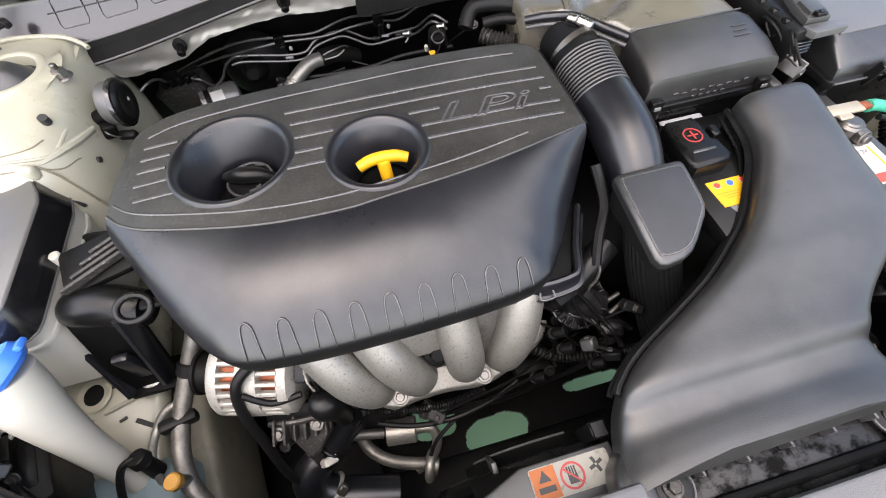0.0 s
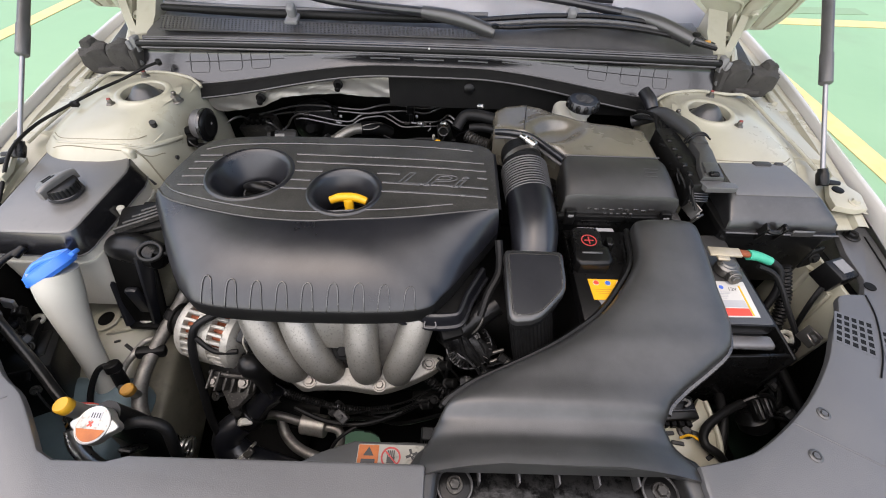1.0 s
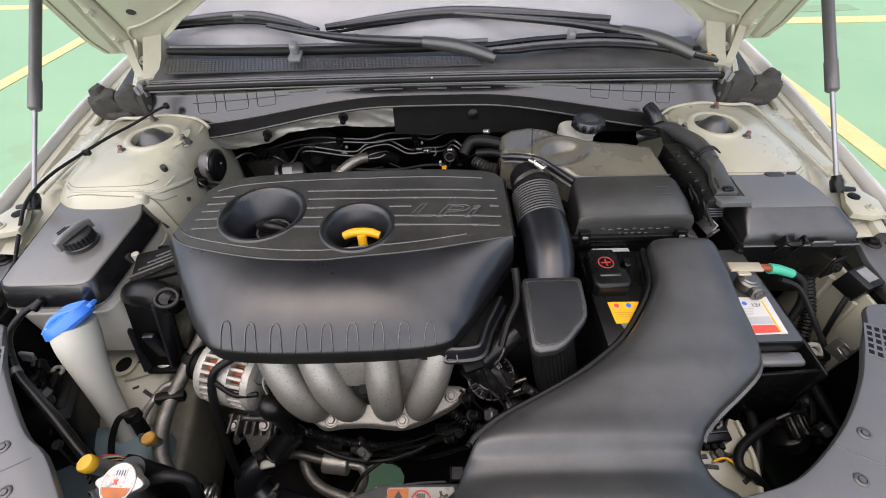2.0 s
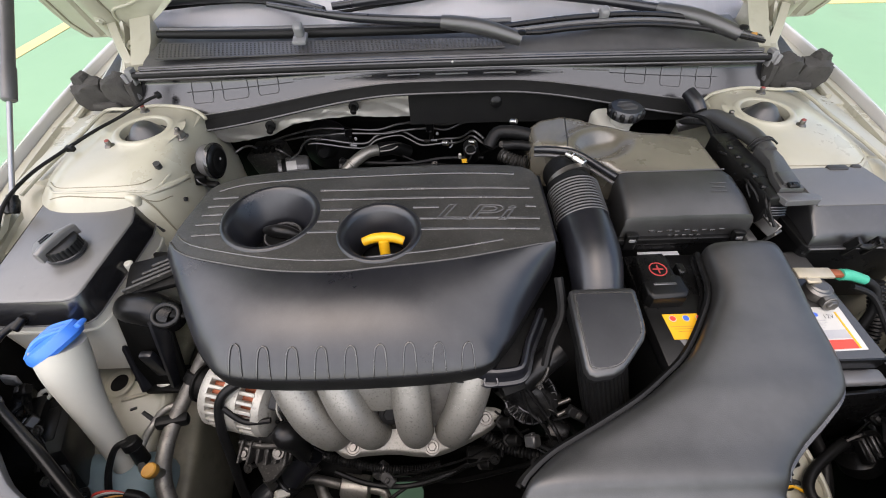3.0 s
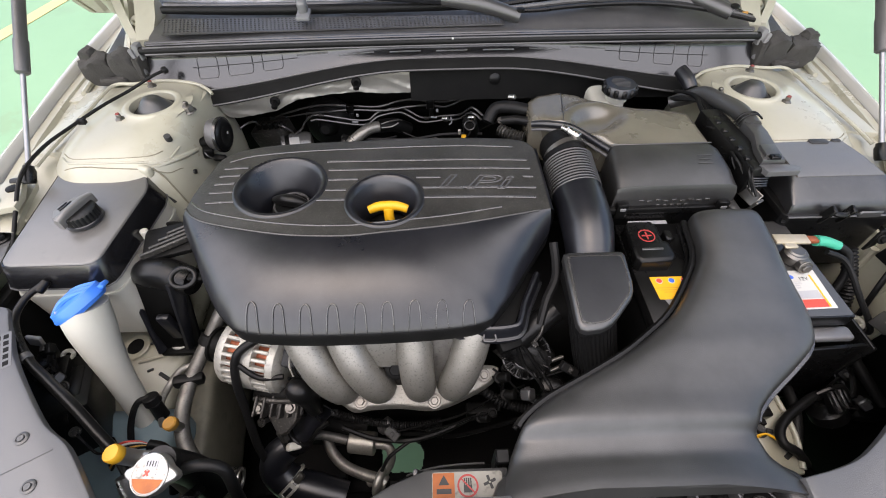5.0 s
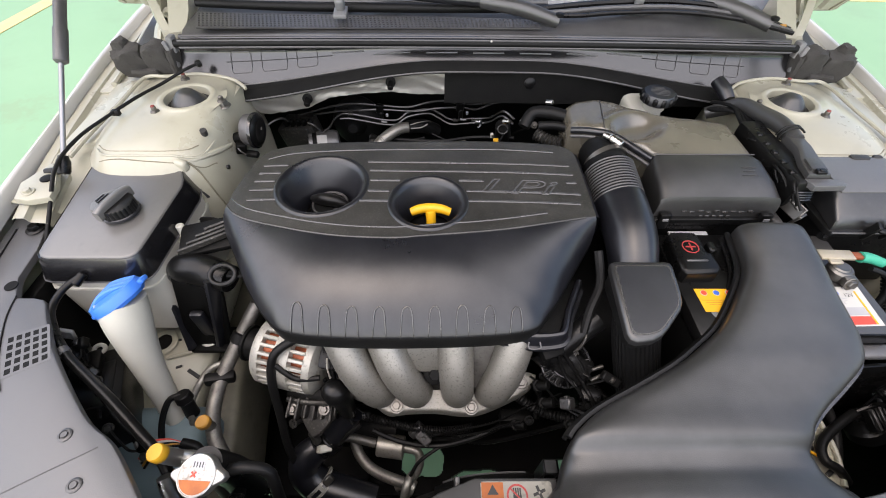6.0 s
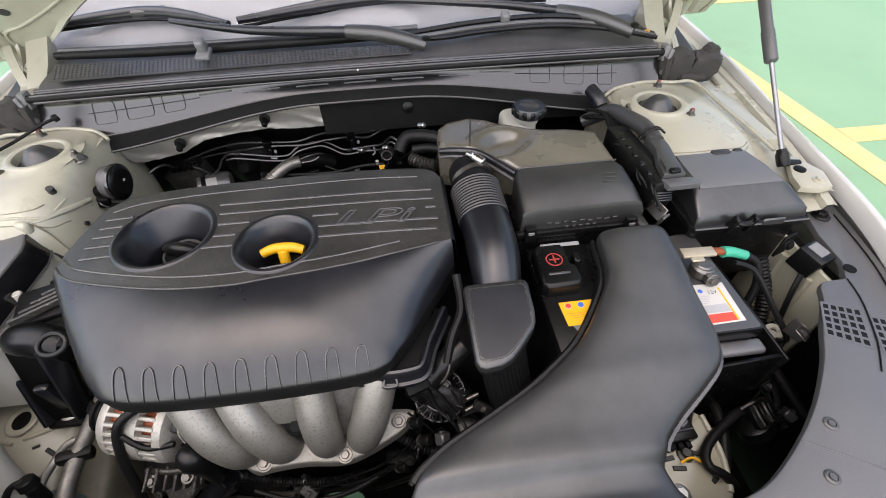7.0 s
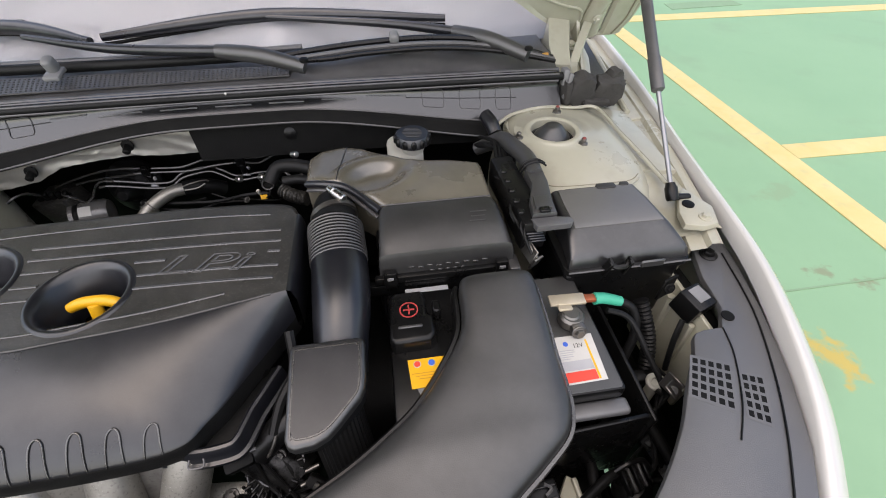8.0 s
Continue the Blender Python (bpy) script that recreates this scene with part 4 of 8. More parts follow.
def build_nozzle(x, y, z):
    n = thing("washer_nozzle", "grey plastic washer nozzle on the cowl", "nozzle", (x, y, z), "washer nozzles")
    part("nozzle_body", box((x, y, z), (0.017, 0.022, 0.026), 0.006, 3, (20, 0, 0)), M_PALE, n)
    part("nozzle_base", box((x, y - 0.004, z - 0.014), (0.026, 0.034, 0.008), 0.003, 2, (10, 0, 0)), M_PALE, n)


build_nozzle(-0.283, 0.17, 0.975)
build_nozzle(0.29, 0.188, 0.980)


def build_wiper(pivot, bend, elbow, tip, blade_a, blade_mid, blade_b):
    w = thing("windscreen_wiper", "black windscreen wiper resting on the glass", "wiper", pivot, "wipers")
    arm = part("arm_head", tube([pivot, Vector(pivot).lerp(Vector(bend), 0.5) + Vector((0, 0, 0.006)), bend], [0.012, 0.014, 0.012], 12), M_GREY, w, "black wiper arm root")
    part("nut", lathe([(0.008, 0), (0.008, 0.004), (0.005, 0.006)], pose(pivot[0], pivot[1], pivot[2] + 0.010), 18), M_RUBBER, arm, "black nut cap")
    part("arm", tube([bend, elbow, tip], [0.0095, 0.008, 0.005], 10), M_SMOOTH, w, "flat black arm")
    part("blade", tube([blade_a, blade_mid, blade_b], [0.007, 0.013, 0.007], 10, 10), M_SMOOTH, w, "black blade")
    a, m, b = (Vector(q) - Vector((0, 0, 0.012)) for q in (blade_a, blade_mid, blade_b))
    part("rubber", tube([a, m, b], 0.0035, 6, 8), M_RUBBER, w)
    part("clip", box(blade_mid, (0.07, 0.022, 0.018), 0.005, 2, (15, 0, 0)), M_GREY, w, "grey blade holder")


build_wiper((0.13, 0.141, 0.957), (-0.016, 0.174, 0.980), (-0.20, 0.205, 0.984), (-0.36, 0.262, 0.992), (-0.247, 0.246, 0.984), (-0.42, 0.325, 0.992), (-0.66, 0.34, 0.975))
build_wiper((0.526, 0.125, 0.960), (0.407, 0.225, 0.975), (0.28, 0.262, 0.984), (0.04, 0.314, 0.992), (-0.234, 0.262, 0.985), (0.05, 0.320, 0.992), (0.40, 0.29, 0.98))


# ---- foam blocks at the ends of the cowl ----
def build_foam(s):
    f = thing("foam_block", "dark grey foam seal block wedged beside the hinge", "seal", (s * 0.69, 0.12, 0.85), "foam blocks")
    rng = random.Random(7 + s)
    lumps = (((0.636, 0.128, 0.893), (0.062, 0.044, 0.068), (10, 4, 6)), ((0.706, 0.132, 0.884), (0.070, 0.046, 0.064), (12, 8, -8)), ((0.722, 0.140, 0.912), (0.034, 0.030, 0.034), (8, 12, 16)), ((0.600, 0.122, 0.890), (0.016, 0.034, 0.060), (4, -6, 10)), ((0.676, 0.122, 0.866), (0.070, 0.034, 0.016), (6, 3, 4)))
    for (x, y, z), size, turn in lumps:
        x, y, z, size = 0.674 + (x - 0.674) * 0.84, y, 0.886 + (z - 0.890) * 0.84, [q * 0.84 for q in size]
        bm = bmesh.new()
        bmesh.ops.create_cube(bm, size=1)
        bmesh.ops.subdivide_edges(bm, edges=list(bm.edges), cuts=7, use_grid_fill=True)
        for v in bm.verts:
            q = v.co * 2
            v.co = v.co * (1 - 0.13 * (abs(q.x * q.y * q.z)) - 0.05 * (abs(q.x * q.y) + abs(q.y * q.z) + abs(q.x * q.z)) / 3) + Vector([rng.gauss(0, 0.016) for _ in range(3)])
            if q.z > 0.7:
                v.co.z += 0.05 * math.sin(q.x * 3 + x * 90)
        bmesh.ops.scale(bm, vec=size, verts=bm.verts)
        part("foam", moved(bm, pose(s * x, y, z, turn[0], s * turn[1], s * turn[2])), M_FOAM, f, "", 60)


build_foam(-1)
build_foam(1)


# ---- engine cover ----
def cover_top(x, y):
    """Height of the crowned cover top."""
    return 0.873 - 0.05 * (y + 0.2) ** 2 - 0.03 * ((x + 0.13) / 0.26) ** 4 * 0.2


def build_engine_cover():
    cover = thing("engine_cover", "black plastic engine cover with two round wells and raised lettering", "engine cover", (-0.13, -0.28, 0.80))
    wells = ((-0.264, -0.232, 0.063, 0.040, 0.045), (-0.110, -0.268, 0.052, 0.034, 0.038))
    back = spline([(-0.390, -0.245, 0), (-0.383, -0.201, 0), (-0.366, -0.150, 0), (-0.297, -0.128, 0), (-0.118, -0.121, 0), (0.003, -0.120, 0), (0.100, -0.126, 0), (0.121, -0.150, 0)], 10)
    front = spline([(-0.390, -0.272, 0), (-0.372, -0.290, 0), (-0.336, -0.307, 0), (-0.244, -0.330, 0), (-0.161, -0.336, 0), (-0.113, -0.332, 0), (-0.001, -0.319, 0), (0.121, -0.291, 0)], 10)
    low = spline([(-0.400, -0.290, 0.823), (-0.372, -0.335, 0.820), (-0.346, -0.378, 0.818), (-0.309, -0.424, 0.817), (-0.268, -0.446, 0.817), (-0.150, -0.452, 0.817), (0.004, -0.444, 0.817), (0.046, -0.414, 0.818), (0.082, -0.362, 0.820), (0.124, -0.300, 0.825)], 8)
    # top plate: a fine grid between the back and the front edge, left open at the wells
    def at(curve, u):
        k = u * (len(curve) - 1)
        i = min(int(k), len(curve) - 2)
        return curve[i].lerp(curve[i + 1], k - i)
    nu, nv = 110, 46
    bm = bmesh.new()
    grid = []
    for i in range(nu + 1):
        a, b = at(back, i / nu), at(front, i / nu)
        row = []
        for j in range(nv + 1):
            q = a.lerp(b, j / nv)
            row.append(bm.verts.new((q.x, q.y, cover_top(q.x, q.y) - 0.004 * (j == 0))))
        grid.append(row)
    for i in range(nu):
        for j in range(nv):
            quad = (grid[i][j], grid[i + 1][j], grid[i + 1][j + 1], grid[i][j + 1])
            c = sum((v.co for v in quad), Vector()) / 4
            if all((c.x - w[0]) ** 2 + (c.y - w[1]) ** 2 > w[2] ** 2 for w in wells):
                bm.faces.new(quad)
    bmesh.ops.delete(bm, geom=[v for v in bm.verts if not v.link_faces], context="VERTS")
    part("top_plate", bm, M_DUSTY, cover, "matt dusty black top plate", 60)
    # rear and side rims
    rim = [Vector((q.x, q.y, cover_top(q.x, q.y) - 0.004)) for q in back]
    rings = [[q + Vector((0, 0, 0.0)), q + Vector((0, 0.006, -0.003)), q + Vector((0, 0.010, -0.014)), q + Vector((0, 0.012, -0.06))] for q in rim]
    part("rear_skirt", loft(rings, closed=False), M_DUSTY, cover, "", 60)
    side = [Vector((0.121, y, cover_top(0.121, y))) for y in np.linspace(-0.150, -0.291, 12)]
    part("side_skirt", loft([[q, q + Vector((0.005, 0, -0.003)), q + Vector((0.008, 0, -0.02)), q + Vector((0.006, 0, -0.07))] for q in side], closed=False), M_SMOOTH, cover, "", 60)
    # front skirt: from the front edge of the plate over a shoulder down to the lower edge
    count = 120
    rings = []
    for i in range(count + 1):
        u = i / count
        a, b = at(front, u), at(low, u)
        a = Vector((a.x, a.y, cover_top(a.x, a.y)))
        d = b - a
        flat = Vector((d.x, d.y, 0))
        ring = []
        for h, g in ((0.0, 0.0), (0.03, 0.006), (0.15, 0.036), (0.31, 0.094), (0.47, 0.182), (0.61, 0.30), (0.73, 0.44), (0.83, 0.59), (0.905, 0.73), (0.955, 0.85), (0.985, 0.935), (0.997, 0.98), (1.0, 1.0)):
            ring.append(a + flat * h + Vector((0, 0, d.z * g)))
        rings.append(ring)
    part("front_skirt", loft(rings, closed=False), M_SMOOTH, cover, "smooth satin black front skirt", 60)
    part("lower_edge", loft([[r[-1] + Vector((0, 0, 0.001)), r[-1] + Vector((0, -0.0015, -0.002)), r[-1] + Vector((0, 0.001, -0.026)), r[-1] + Vector((0, 0.02, -0.026))] for r in rings], closed=False), M_RUBBER, cover, "black lower band", 50)
    part("plate_edge", tube([Vector((q.x, q.y - 0.0005, cover_top(q.x, q.y) + 0.0005)) for q in front[::4]] , 0.0016, 6, 3), M_DUSTY, cover)
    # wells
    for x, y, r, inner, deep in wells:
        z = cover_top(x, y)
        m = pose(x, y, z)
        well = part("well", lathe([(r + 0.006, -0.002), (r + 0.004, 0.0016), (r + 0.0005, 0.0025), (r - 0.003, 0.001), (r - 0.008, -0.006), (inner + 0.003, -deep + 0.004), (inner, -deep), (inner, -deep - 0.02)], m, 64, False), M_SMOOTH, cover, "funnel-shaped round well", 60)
        # Dark plate added to carry the shade at the foot of the well.
        part("well_shade_plate", lathe([(inner + 0.02, 0), (inner + 0.02, 0.002)], pose(x, y, z - deep - 0.035), 32), M_DARK, well)
    # raised ribs of the top plate, highlight and groove shade put into their colours
    def rib(y0, x0, x1, slope=0.0):
        part("rib", tube([Vector((x, y0 + slope * (x - x0), cover_top(x, y0) + 0.0004)) for x in np.linspace(x0, x1, 6)], 0.0015, 6, 2), M_EDGE, cover)
        part("groove", tube([Vector((x, y0 + 0.0032 + slope * (x - x0), cover_top(x, y0))) for x in np.linspace(x0, x1, 6)], 0.0011, 6, 2), M_INK, cover)
    for y0, a, b in ((-0.181, -0.203, 0.104), (-0.202, -0.198, 0.106), (-0.2245, -0.195, -0.152), (-0.2245, -0.066, -0.030), (-0.2245, 0.092, 0.107), (-0.2475, -0.196, -0.166), (-0.2475, -0.056, 0.108), (-0.268, -0.206, -0.166), (-0.268, -0.056, 0.104)):
        rib(y0, a, b, -0.012)
    for k, y0 in enumerate((-0.188, -0.206, -0.224, -0.243, -0.264)):
        rib(y0, -0.366 + 0.002 * abs(k - 3), -0.334 + 0.004 * abs(k - 2) ** 1.5, -0.01)
    part("front_rib", tube([Vector((q.x, q.y + 0.018, cover_top(q.x, q.y + 0.018) + 0.0003)) for q in front[4:-4:6]], 0.0014, 6, 3), M_EDGE, cover)
    part("rear_rib", tube([Vector((q.x, q.y - 0.027, cover_top(q.x, q.y - 0.027) + 0.0003)) for q in back[22:-8:6]], 0.0014, 6, 3), M_EDGE, cover)
    # flutes along the foot of the skirt, their bevel's reflection put into a paler tone
    def on_skirt(x, level):
        """The place on the skirt at x, level counted in rows of its section."""
        out = []
        for j in (int(level), int(level) + 1):
            row = [r[j] for r in rings]
            n = next(n for n in range(20, count) if row[n].x <= x <= row[n + 1].x)
            out.append(row[n].lerp(row[n + 1], (x - row[n].x) / max(1e-6, row[n + 1].x - row[n].x)))
        return out[0].lerp(out[1], level - int(level)) + Vector((0, -0.0005, 0.0006))
    for k in range(9):
        x = -0.266 + 0.0332 * k
        path = [on_skirt(x + dx, min(11.4, level + (0.75, 0.25)[8 - k] if k > 6 else level)) for dx, level in ((-0.0082, 11.4), (-0.0078, 9.8), (-0.0072, 8.4), (-0.0064, 7.2), (-0.0046, 6.55), (0.0, 6.3), (0.0046, 6.55), (0.0064, 7.2), (0.0072, 8.4), (0.0078, 9.8), (0.0082, 11.4))]
        part("flute", tube(path, [0.0003, 0.0006, 0.0008, 0.0009, 0.0009, 0.0009, 0.0009, 0.0009, 0.0008, 0.0006, 0.0003], 8, 3), M_EDGE, cover)
    # lettering, drawn as raised outlines
    font = bpy.data.curves.new("lettering", "FONT")
    font.body, font.size, font.shear, font.space_character = "LPi", 0.062, 0.30, 1.02
    font.fill_mode, font.bevel_depth, font.bevel_resolution = "NONE", 0.0011, 1
    text = new("lettering_source", font)
    me = bpy.data.meshes.new_from_object(text)
    bpy.data.objects.remove(text)
    bm = bmesh.new()
    bm.from_mesh(me)
    bpy.data.meshes.remove(me)
    moved(bm, pose(-0.040, -0.248, cover_top(0.03, -0.23) + 0.0012, -0.5, 0, -3) @ Matrix.Diagonal((1.38, 0.70, 1, 1)))
    part("lettering", bm, M_COWL, cover, "raised outlined letters LPi")
    return cover


build_engine_cover()


def build_oil_cap():
    cap = thing("oil_filler_cap", "black ribbed oil filler cap in the larger well", "cap", (-0.262, -0.225, 0.81))
    part("cap_body", lathe([(0.030, 0), (0.030, 0.012), (0.027, 0.016), (0.010, 0.017)], pose(-0.262, -0.225, 0.812), 32), M_PLASTIC, cap)
    part("grip", tube([(-0.290, -0.214, 0.828), (-0.275, -0.222, 0.835), (-0.262, -0.226, 0.837), (-0.249, -0.228, 0.835), (-0.234, -0.230, 0.828)], [0.006, 0.009, 0.010, 0.009, 0.006], 12), M_PLASTIC, cap, "raised bar grip")
    part("rim", tube([(-0.262 + 0.026 * math.cos(a), -0.225 + 0.026 * math.sin(a), 0.8285) for a in np.linspace(0, 2 * math.pi, 25)], 0.0016, 6, 2), M_COWL, cap)
    part("symbol", merge(box((-0.256, -0.243, 0.8295), (0.014, 0.003, 0.001), 0, 1, (0, 0, 10)), box((-0.252, -0.239, 0.8295), (0.006, 0.003, 0.001), 0, 1, (0, 0, 40))), M_COWL, cap, "moulded oil can symbol")
    part("moulded_mark", box((-0.250, -0.206, 0.8295), (0.012, 0.002, 0.001), 0, 1, (0, 0, -20)), M_COWL, cap)


def build_dipstick():
    d = thing("dipstick", "yellow T-shaped dipstick handle in the smaller well", "dipstick", (-0.106, -0.275, 0.80))
    part("handle", tube([(-0.135, -0.267, 0.851), (-0.122, -0.264, 0.8545), (-0.107, -0.263, 0.8555), (-0.092, -0.264, 0.8545), (-0.079, -0.267, 0.851)], [0.0062, 0.0070, 0.0070, 0.0070, 0.0062], 10), M_YELLOW, d, "yellow curved grip")
    part("stem", rod((-0.107, -0.266, 0.853), (-0.105, -0.283, 0.820), 0.0076, 0.0066), M_YELLOW, d, "yellow stem")
    part("guide", rod((-0.106, -0.272, 0.816), (-0.106, -0.275, 0.79), 0.012), M_DARK, d)


build_oil_cap()
build_dipstick()


# ---- engine below the cover ----
def build_engine():
    e = thing("engine_block", "engine block under the cover, deep shade put into its colour", "engine", (-0.1, -0.2, 0.35))
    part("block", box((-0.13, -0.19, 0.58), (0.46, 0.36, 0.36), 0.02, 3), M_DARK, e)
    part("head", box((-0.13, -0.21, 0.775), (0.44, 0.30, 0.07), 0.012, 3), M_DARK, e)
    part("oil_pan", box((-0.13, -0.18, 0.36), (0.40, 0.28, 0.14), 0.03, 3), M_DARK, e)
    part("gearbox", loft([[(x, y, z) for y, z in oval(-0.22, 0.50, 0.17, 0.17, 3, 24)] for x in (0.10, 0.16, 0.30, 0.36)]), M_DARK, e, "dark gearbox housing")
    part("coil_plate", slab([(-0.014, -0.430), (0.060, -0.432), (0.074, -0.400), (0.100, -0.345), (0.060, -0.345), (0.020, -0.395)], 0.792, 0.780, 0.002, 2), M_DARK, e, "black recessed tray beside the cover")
    edge = spline([(-0.024, -0.418, 0), (-0.010, -0.431, 0), (0.027, -0.438, 0), (0.058, -0.436, 0), (0.068, -0.430, 0), (0.074, -0.415, 0), (0.080, -0.398, 0), (0.090, -0.378, 0), (0.104, -0.350, 0)], 5)
    rings = []
    for i, q in enumerate(edge):
        d = (edge[min(i + 1, len(edge) - 1)] - edge[max(i - 1, 0)]).normalized()
        out = Vector((d.y, -d.x, 0))
        rings.append([q + out * u + Vector((0, 0, z)) for u, z in ((-0.006, 0.790), (-0.005, 0.7985), (-0.002, 0.8005), (0.001, 0.7995), (0.003, 0.796), (0.004, 0.786), (0.005, 0.782), (0.009, 0.781), (0.009, 0.776), (-0.006, 0.776))])
    part("tray_rim", loft(rings), M_SMOOTH, e, "rounded black rim of the tray", 40)
    part("tray_clip", tube([(0.020, -0.441, 0.790), (0.020, -0.448, 0.786), (0.034, -0.448, 0.786), (0.034, -0.441, 0.790)], 0.0012, 6), M_COWL, e)
    return e


build_engine()


def build_intake():
    n = thing("intake_manifold", "cast aluminium intake manifold with four curved runners, speckled with dirt", "manifold", (-0.09, -0.45, 0.67))
    outline = [(-0.240, -0.430), (-0.238, -0.450), (-0.222, -0.461), (-0.190, -0.471), (-0.167, -0.484), (-0.142, -0.482), (-0.100, -0.481), (-0.060, -0.485), (-0.035, -0.483), (-0.005, -0.473), (0.030, -0.458), (0.044, -0.446), (0.040, -0.432), (-0.06, -0.425), (-0.20, -0.425)]
    tilt = lambda x, y: 0.675 + 0.35 * (y + 0.45) + 1.2 * max(0, abs(x + 0.097) - 0.085) ** 2
    part("flange", slab(outline, tilt, lambda x, y: tilt(x, y) - 0.014, 0.003, 2, 3), M_RUNNER, n, "cast flange with bolt lugs")
    for (x0, x1) in ((-0.222, -0.177), (-0.166, -0.125), (-0.073, -0.068), (0.008, -0.022)):
        path = [(x0 + (x0 - x1) * 0.35, -0.395, 0.800), (x0, -0.428, 0.765), (x0 * 0.55 + x1 * 0.45, -0.455, 0.728), (x1 + (x0 - x1) * 0.1, -0.463, 0.692), (x1, -0.450, 0.662)]
        part("runner", tube(path, [0.0245, 0.0248, 0.0242, 0.0234, 0.0222], 22, 7), M_RUNNER, n, "rounded cast runner", 60)
    part("web", box((-0.108, -0.434, 0.752), (0.064, 0.016, 0.060), 0.005, 2, (-26, 0, 0)), M_RUNNER, n, "cast web between the runners")
    part("web", box((-0.036, -0.434, 0.735), (0.046, 0.016, 0.100), 0.005, 2, (-26, 0, 0)), M_CASTDIRT, n)
    part("web", box((-0.105, -0.440, 0.694), (0.050, 0.014, 0.060), 0.005, 2, (-20, 0, 0)), M_GRIME, n)
    for q, r in (((-0.223, -0.448, 0.6830), 0.0058), ((-0.155, -0.475, 0.6670), 0.0058), ((-0.048, -0.477, 0.6660), 0.0058), ((0.026, -0.446, 0.6785), 0.0058)):
        part("bolt", merge(hex_bolt(q, (0, -0.35, 1), r), lathe([(r * 1.9, -0.002), (r * 1.9, 0.0008), (r * 1.7, 0.001)], along(q, (q[0], q[1] - 0.035, q[2] + 0.1)), 20)), M_BOLT, n)
    part("plug", merge(hex_bolt((-0.100, -0.452, 0.722), (0, -0.8, 1), 0.009), lathe([(0.015, 0), (0.015, 0.003), (0.012, 0.004)], along((-0.100, -0.451, 0.7205), (-0.100, -0.531, 0.8205)), 20)), M_DARK, n, "dark bolt between the runners")


build_intake()


def build_alternator():
    a = thing("alternator", "alternator with ribbed cast housing and copper windings", "alternator", (-0.33, -0.40, 0.62))
    m = along((-0.356, -0.390, 0.682), (-0.235, -0.420, 0.682)) @ Matrix.Diagonal((0.81, 0.81, 0.74, 1))
    part("core", lathe([(0.052, 0.01), (0.052, 0.115)], m, 32), M_COPPER, a, "copper windings behind the vents")
    part("front_shell", lathe([(0.030, -0.004), (0.060, 0.0), (0.064, 0.006), (0.064, 0.018), (0.054, 0.020)], m, 36), M_SHELL, a)
    part("middle_band", lathe([(0.056, 0.046), (0.066, 0.048), (0.066, 0.080), (0.056, 0.082)], m, 36), M_SHELL, a)
    part("rear_shell", lathe([(0.056, 0.108), (0.064, 0.110), (0.062, 0.124), (0.050, 0.132), (0.020, 0.134)], m, 36), M_SHELL, a)
    for z0, z1 in ((0.016, 0.050), (0.078, 0.112)):
        for k in range(26):
            t = 2 * math.pi * k / 26
            bar = box((0.060 * math.cos(t), 0.060 * math.sin(t), (z0 + z1) / 2), (0.010, 0.0068, z1 - z0), 0.0015, 1, (0, 0, math.degrees(t)))
            part("rib", moved(bar, m), M_SHELL, a)
    part("pulley", lathe([(0.020, -0.045), (0.034, -0.043), (0.034, -0.038), (0.030, -0.036), (0.030, -0.014), (0.034, -0.012), (0.034, -0.006), (0.018, -0.004)], m, 32), M_DARK, a, "dark grooved pulley")
    plug = part("connector", box((-0.243, -0.424, 0.712), (0.038, 0.035, 0.030), 0.004, 2, (20, 0, -10)), M_PLASTIC, a, "black plug with coloured wires")
    for k in range(4):
        part("wire", tube([(-0.250 + 0.006 * k, -0.432, 0.728), (-0.248 + 0.006 * k, -0.446, 0.726), (-0.246 + 0.005 * k, -0.452, 0.708)], 0.0014, 6), (M_AGED_SHADED, M_RUBBER, M_RUBBER, M_GREY)[k], plug)
    part("rear_cap", box((-0.285, -0.452, 0.655), (0.070, 0.022, 0.020), 0.006, 2, (30, 0, -10)), M_DARK, a)
    ribs = [box((-0.312 + 0.012 * k, -0.470 - 0.002 * (k % 2), 0.652 - 0.002 * k), (0.004, 0.030, 0.020 - 0.001 * k), 0.001, 1, (28, 6 - 3 * k, -8)) for k in range(6)]
    web = slab([(-0.318, -0.455), (-0.245, -0.465), (-0.248, -0.480), (-0.268, -0.500), (-0.278, -0.505), (-0.286, -0.498), (-0.300, -0.478)], lambda x, y: 0.648 + 0.55 * (y + 0.46), lambda x, y: 0.640 + 0.55 * (y + 0.46), 0.002)
    for rib in ribs:
        part("rib", rib, M_GRIME, a)
    part("bracket", merge(web, rod((-0.282, -0.497, 0.622), (-0.276, -0.505, 0.600), 0.006), tube([(-0.318, -0.460, 0.654), (-0.280, -0.468, 0.660), (-0.244, -0.466, 0.654)], 0.004, 8)), M_GRIME, a, "dirty cast bracket")
    for q in ((-0.308, -0.474, 0.652), (-0.262, -0.474, 0.650)):
        part("bolt", hex_bolt(q, (0, -0.5, 1), 0.0055), M_BOLT, a)
    cable = [(-0.295, -0.412, 0.745), (-0.322, -0.430, 0.735), (-0.330, -0.452, 0.700), (-0.326, -0.478, 0.65), (-0.322, -0.51, 0.58), (-0.305, -0.53, 0.53), (-0.27, -0.53, 0.50)]
    part("cable", tube(cable, 0.0062, 10), M_RUBBER, a, "thick black cable")
    part("cable", tube([(-0.322, -0.440, 0.722), (-0.295, -0.452, 0.706), (-0.262, -0.450, 0.704)], 0.004, 8), M_RUBBER, a)


build_alternator()


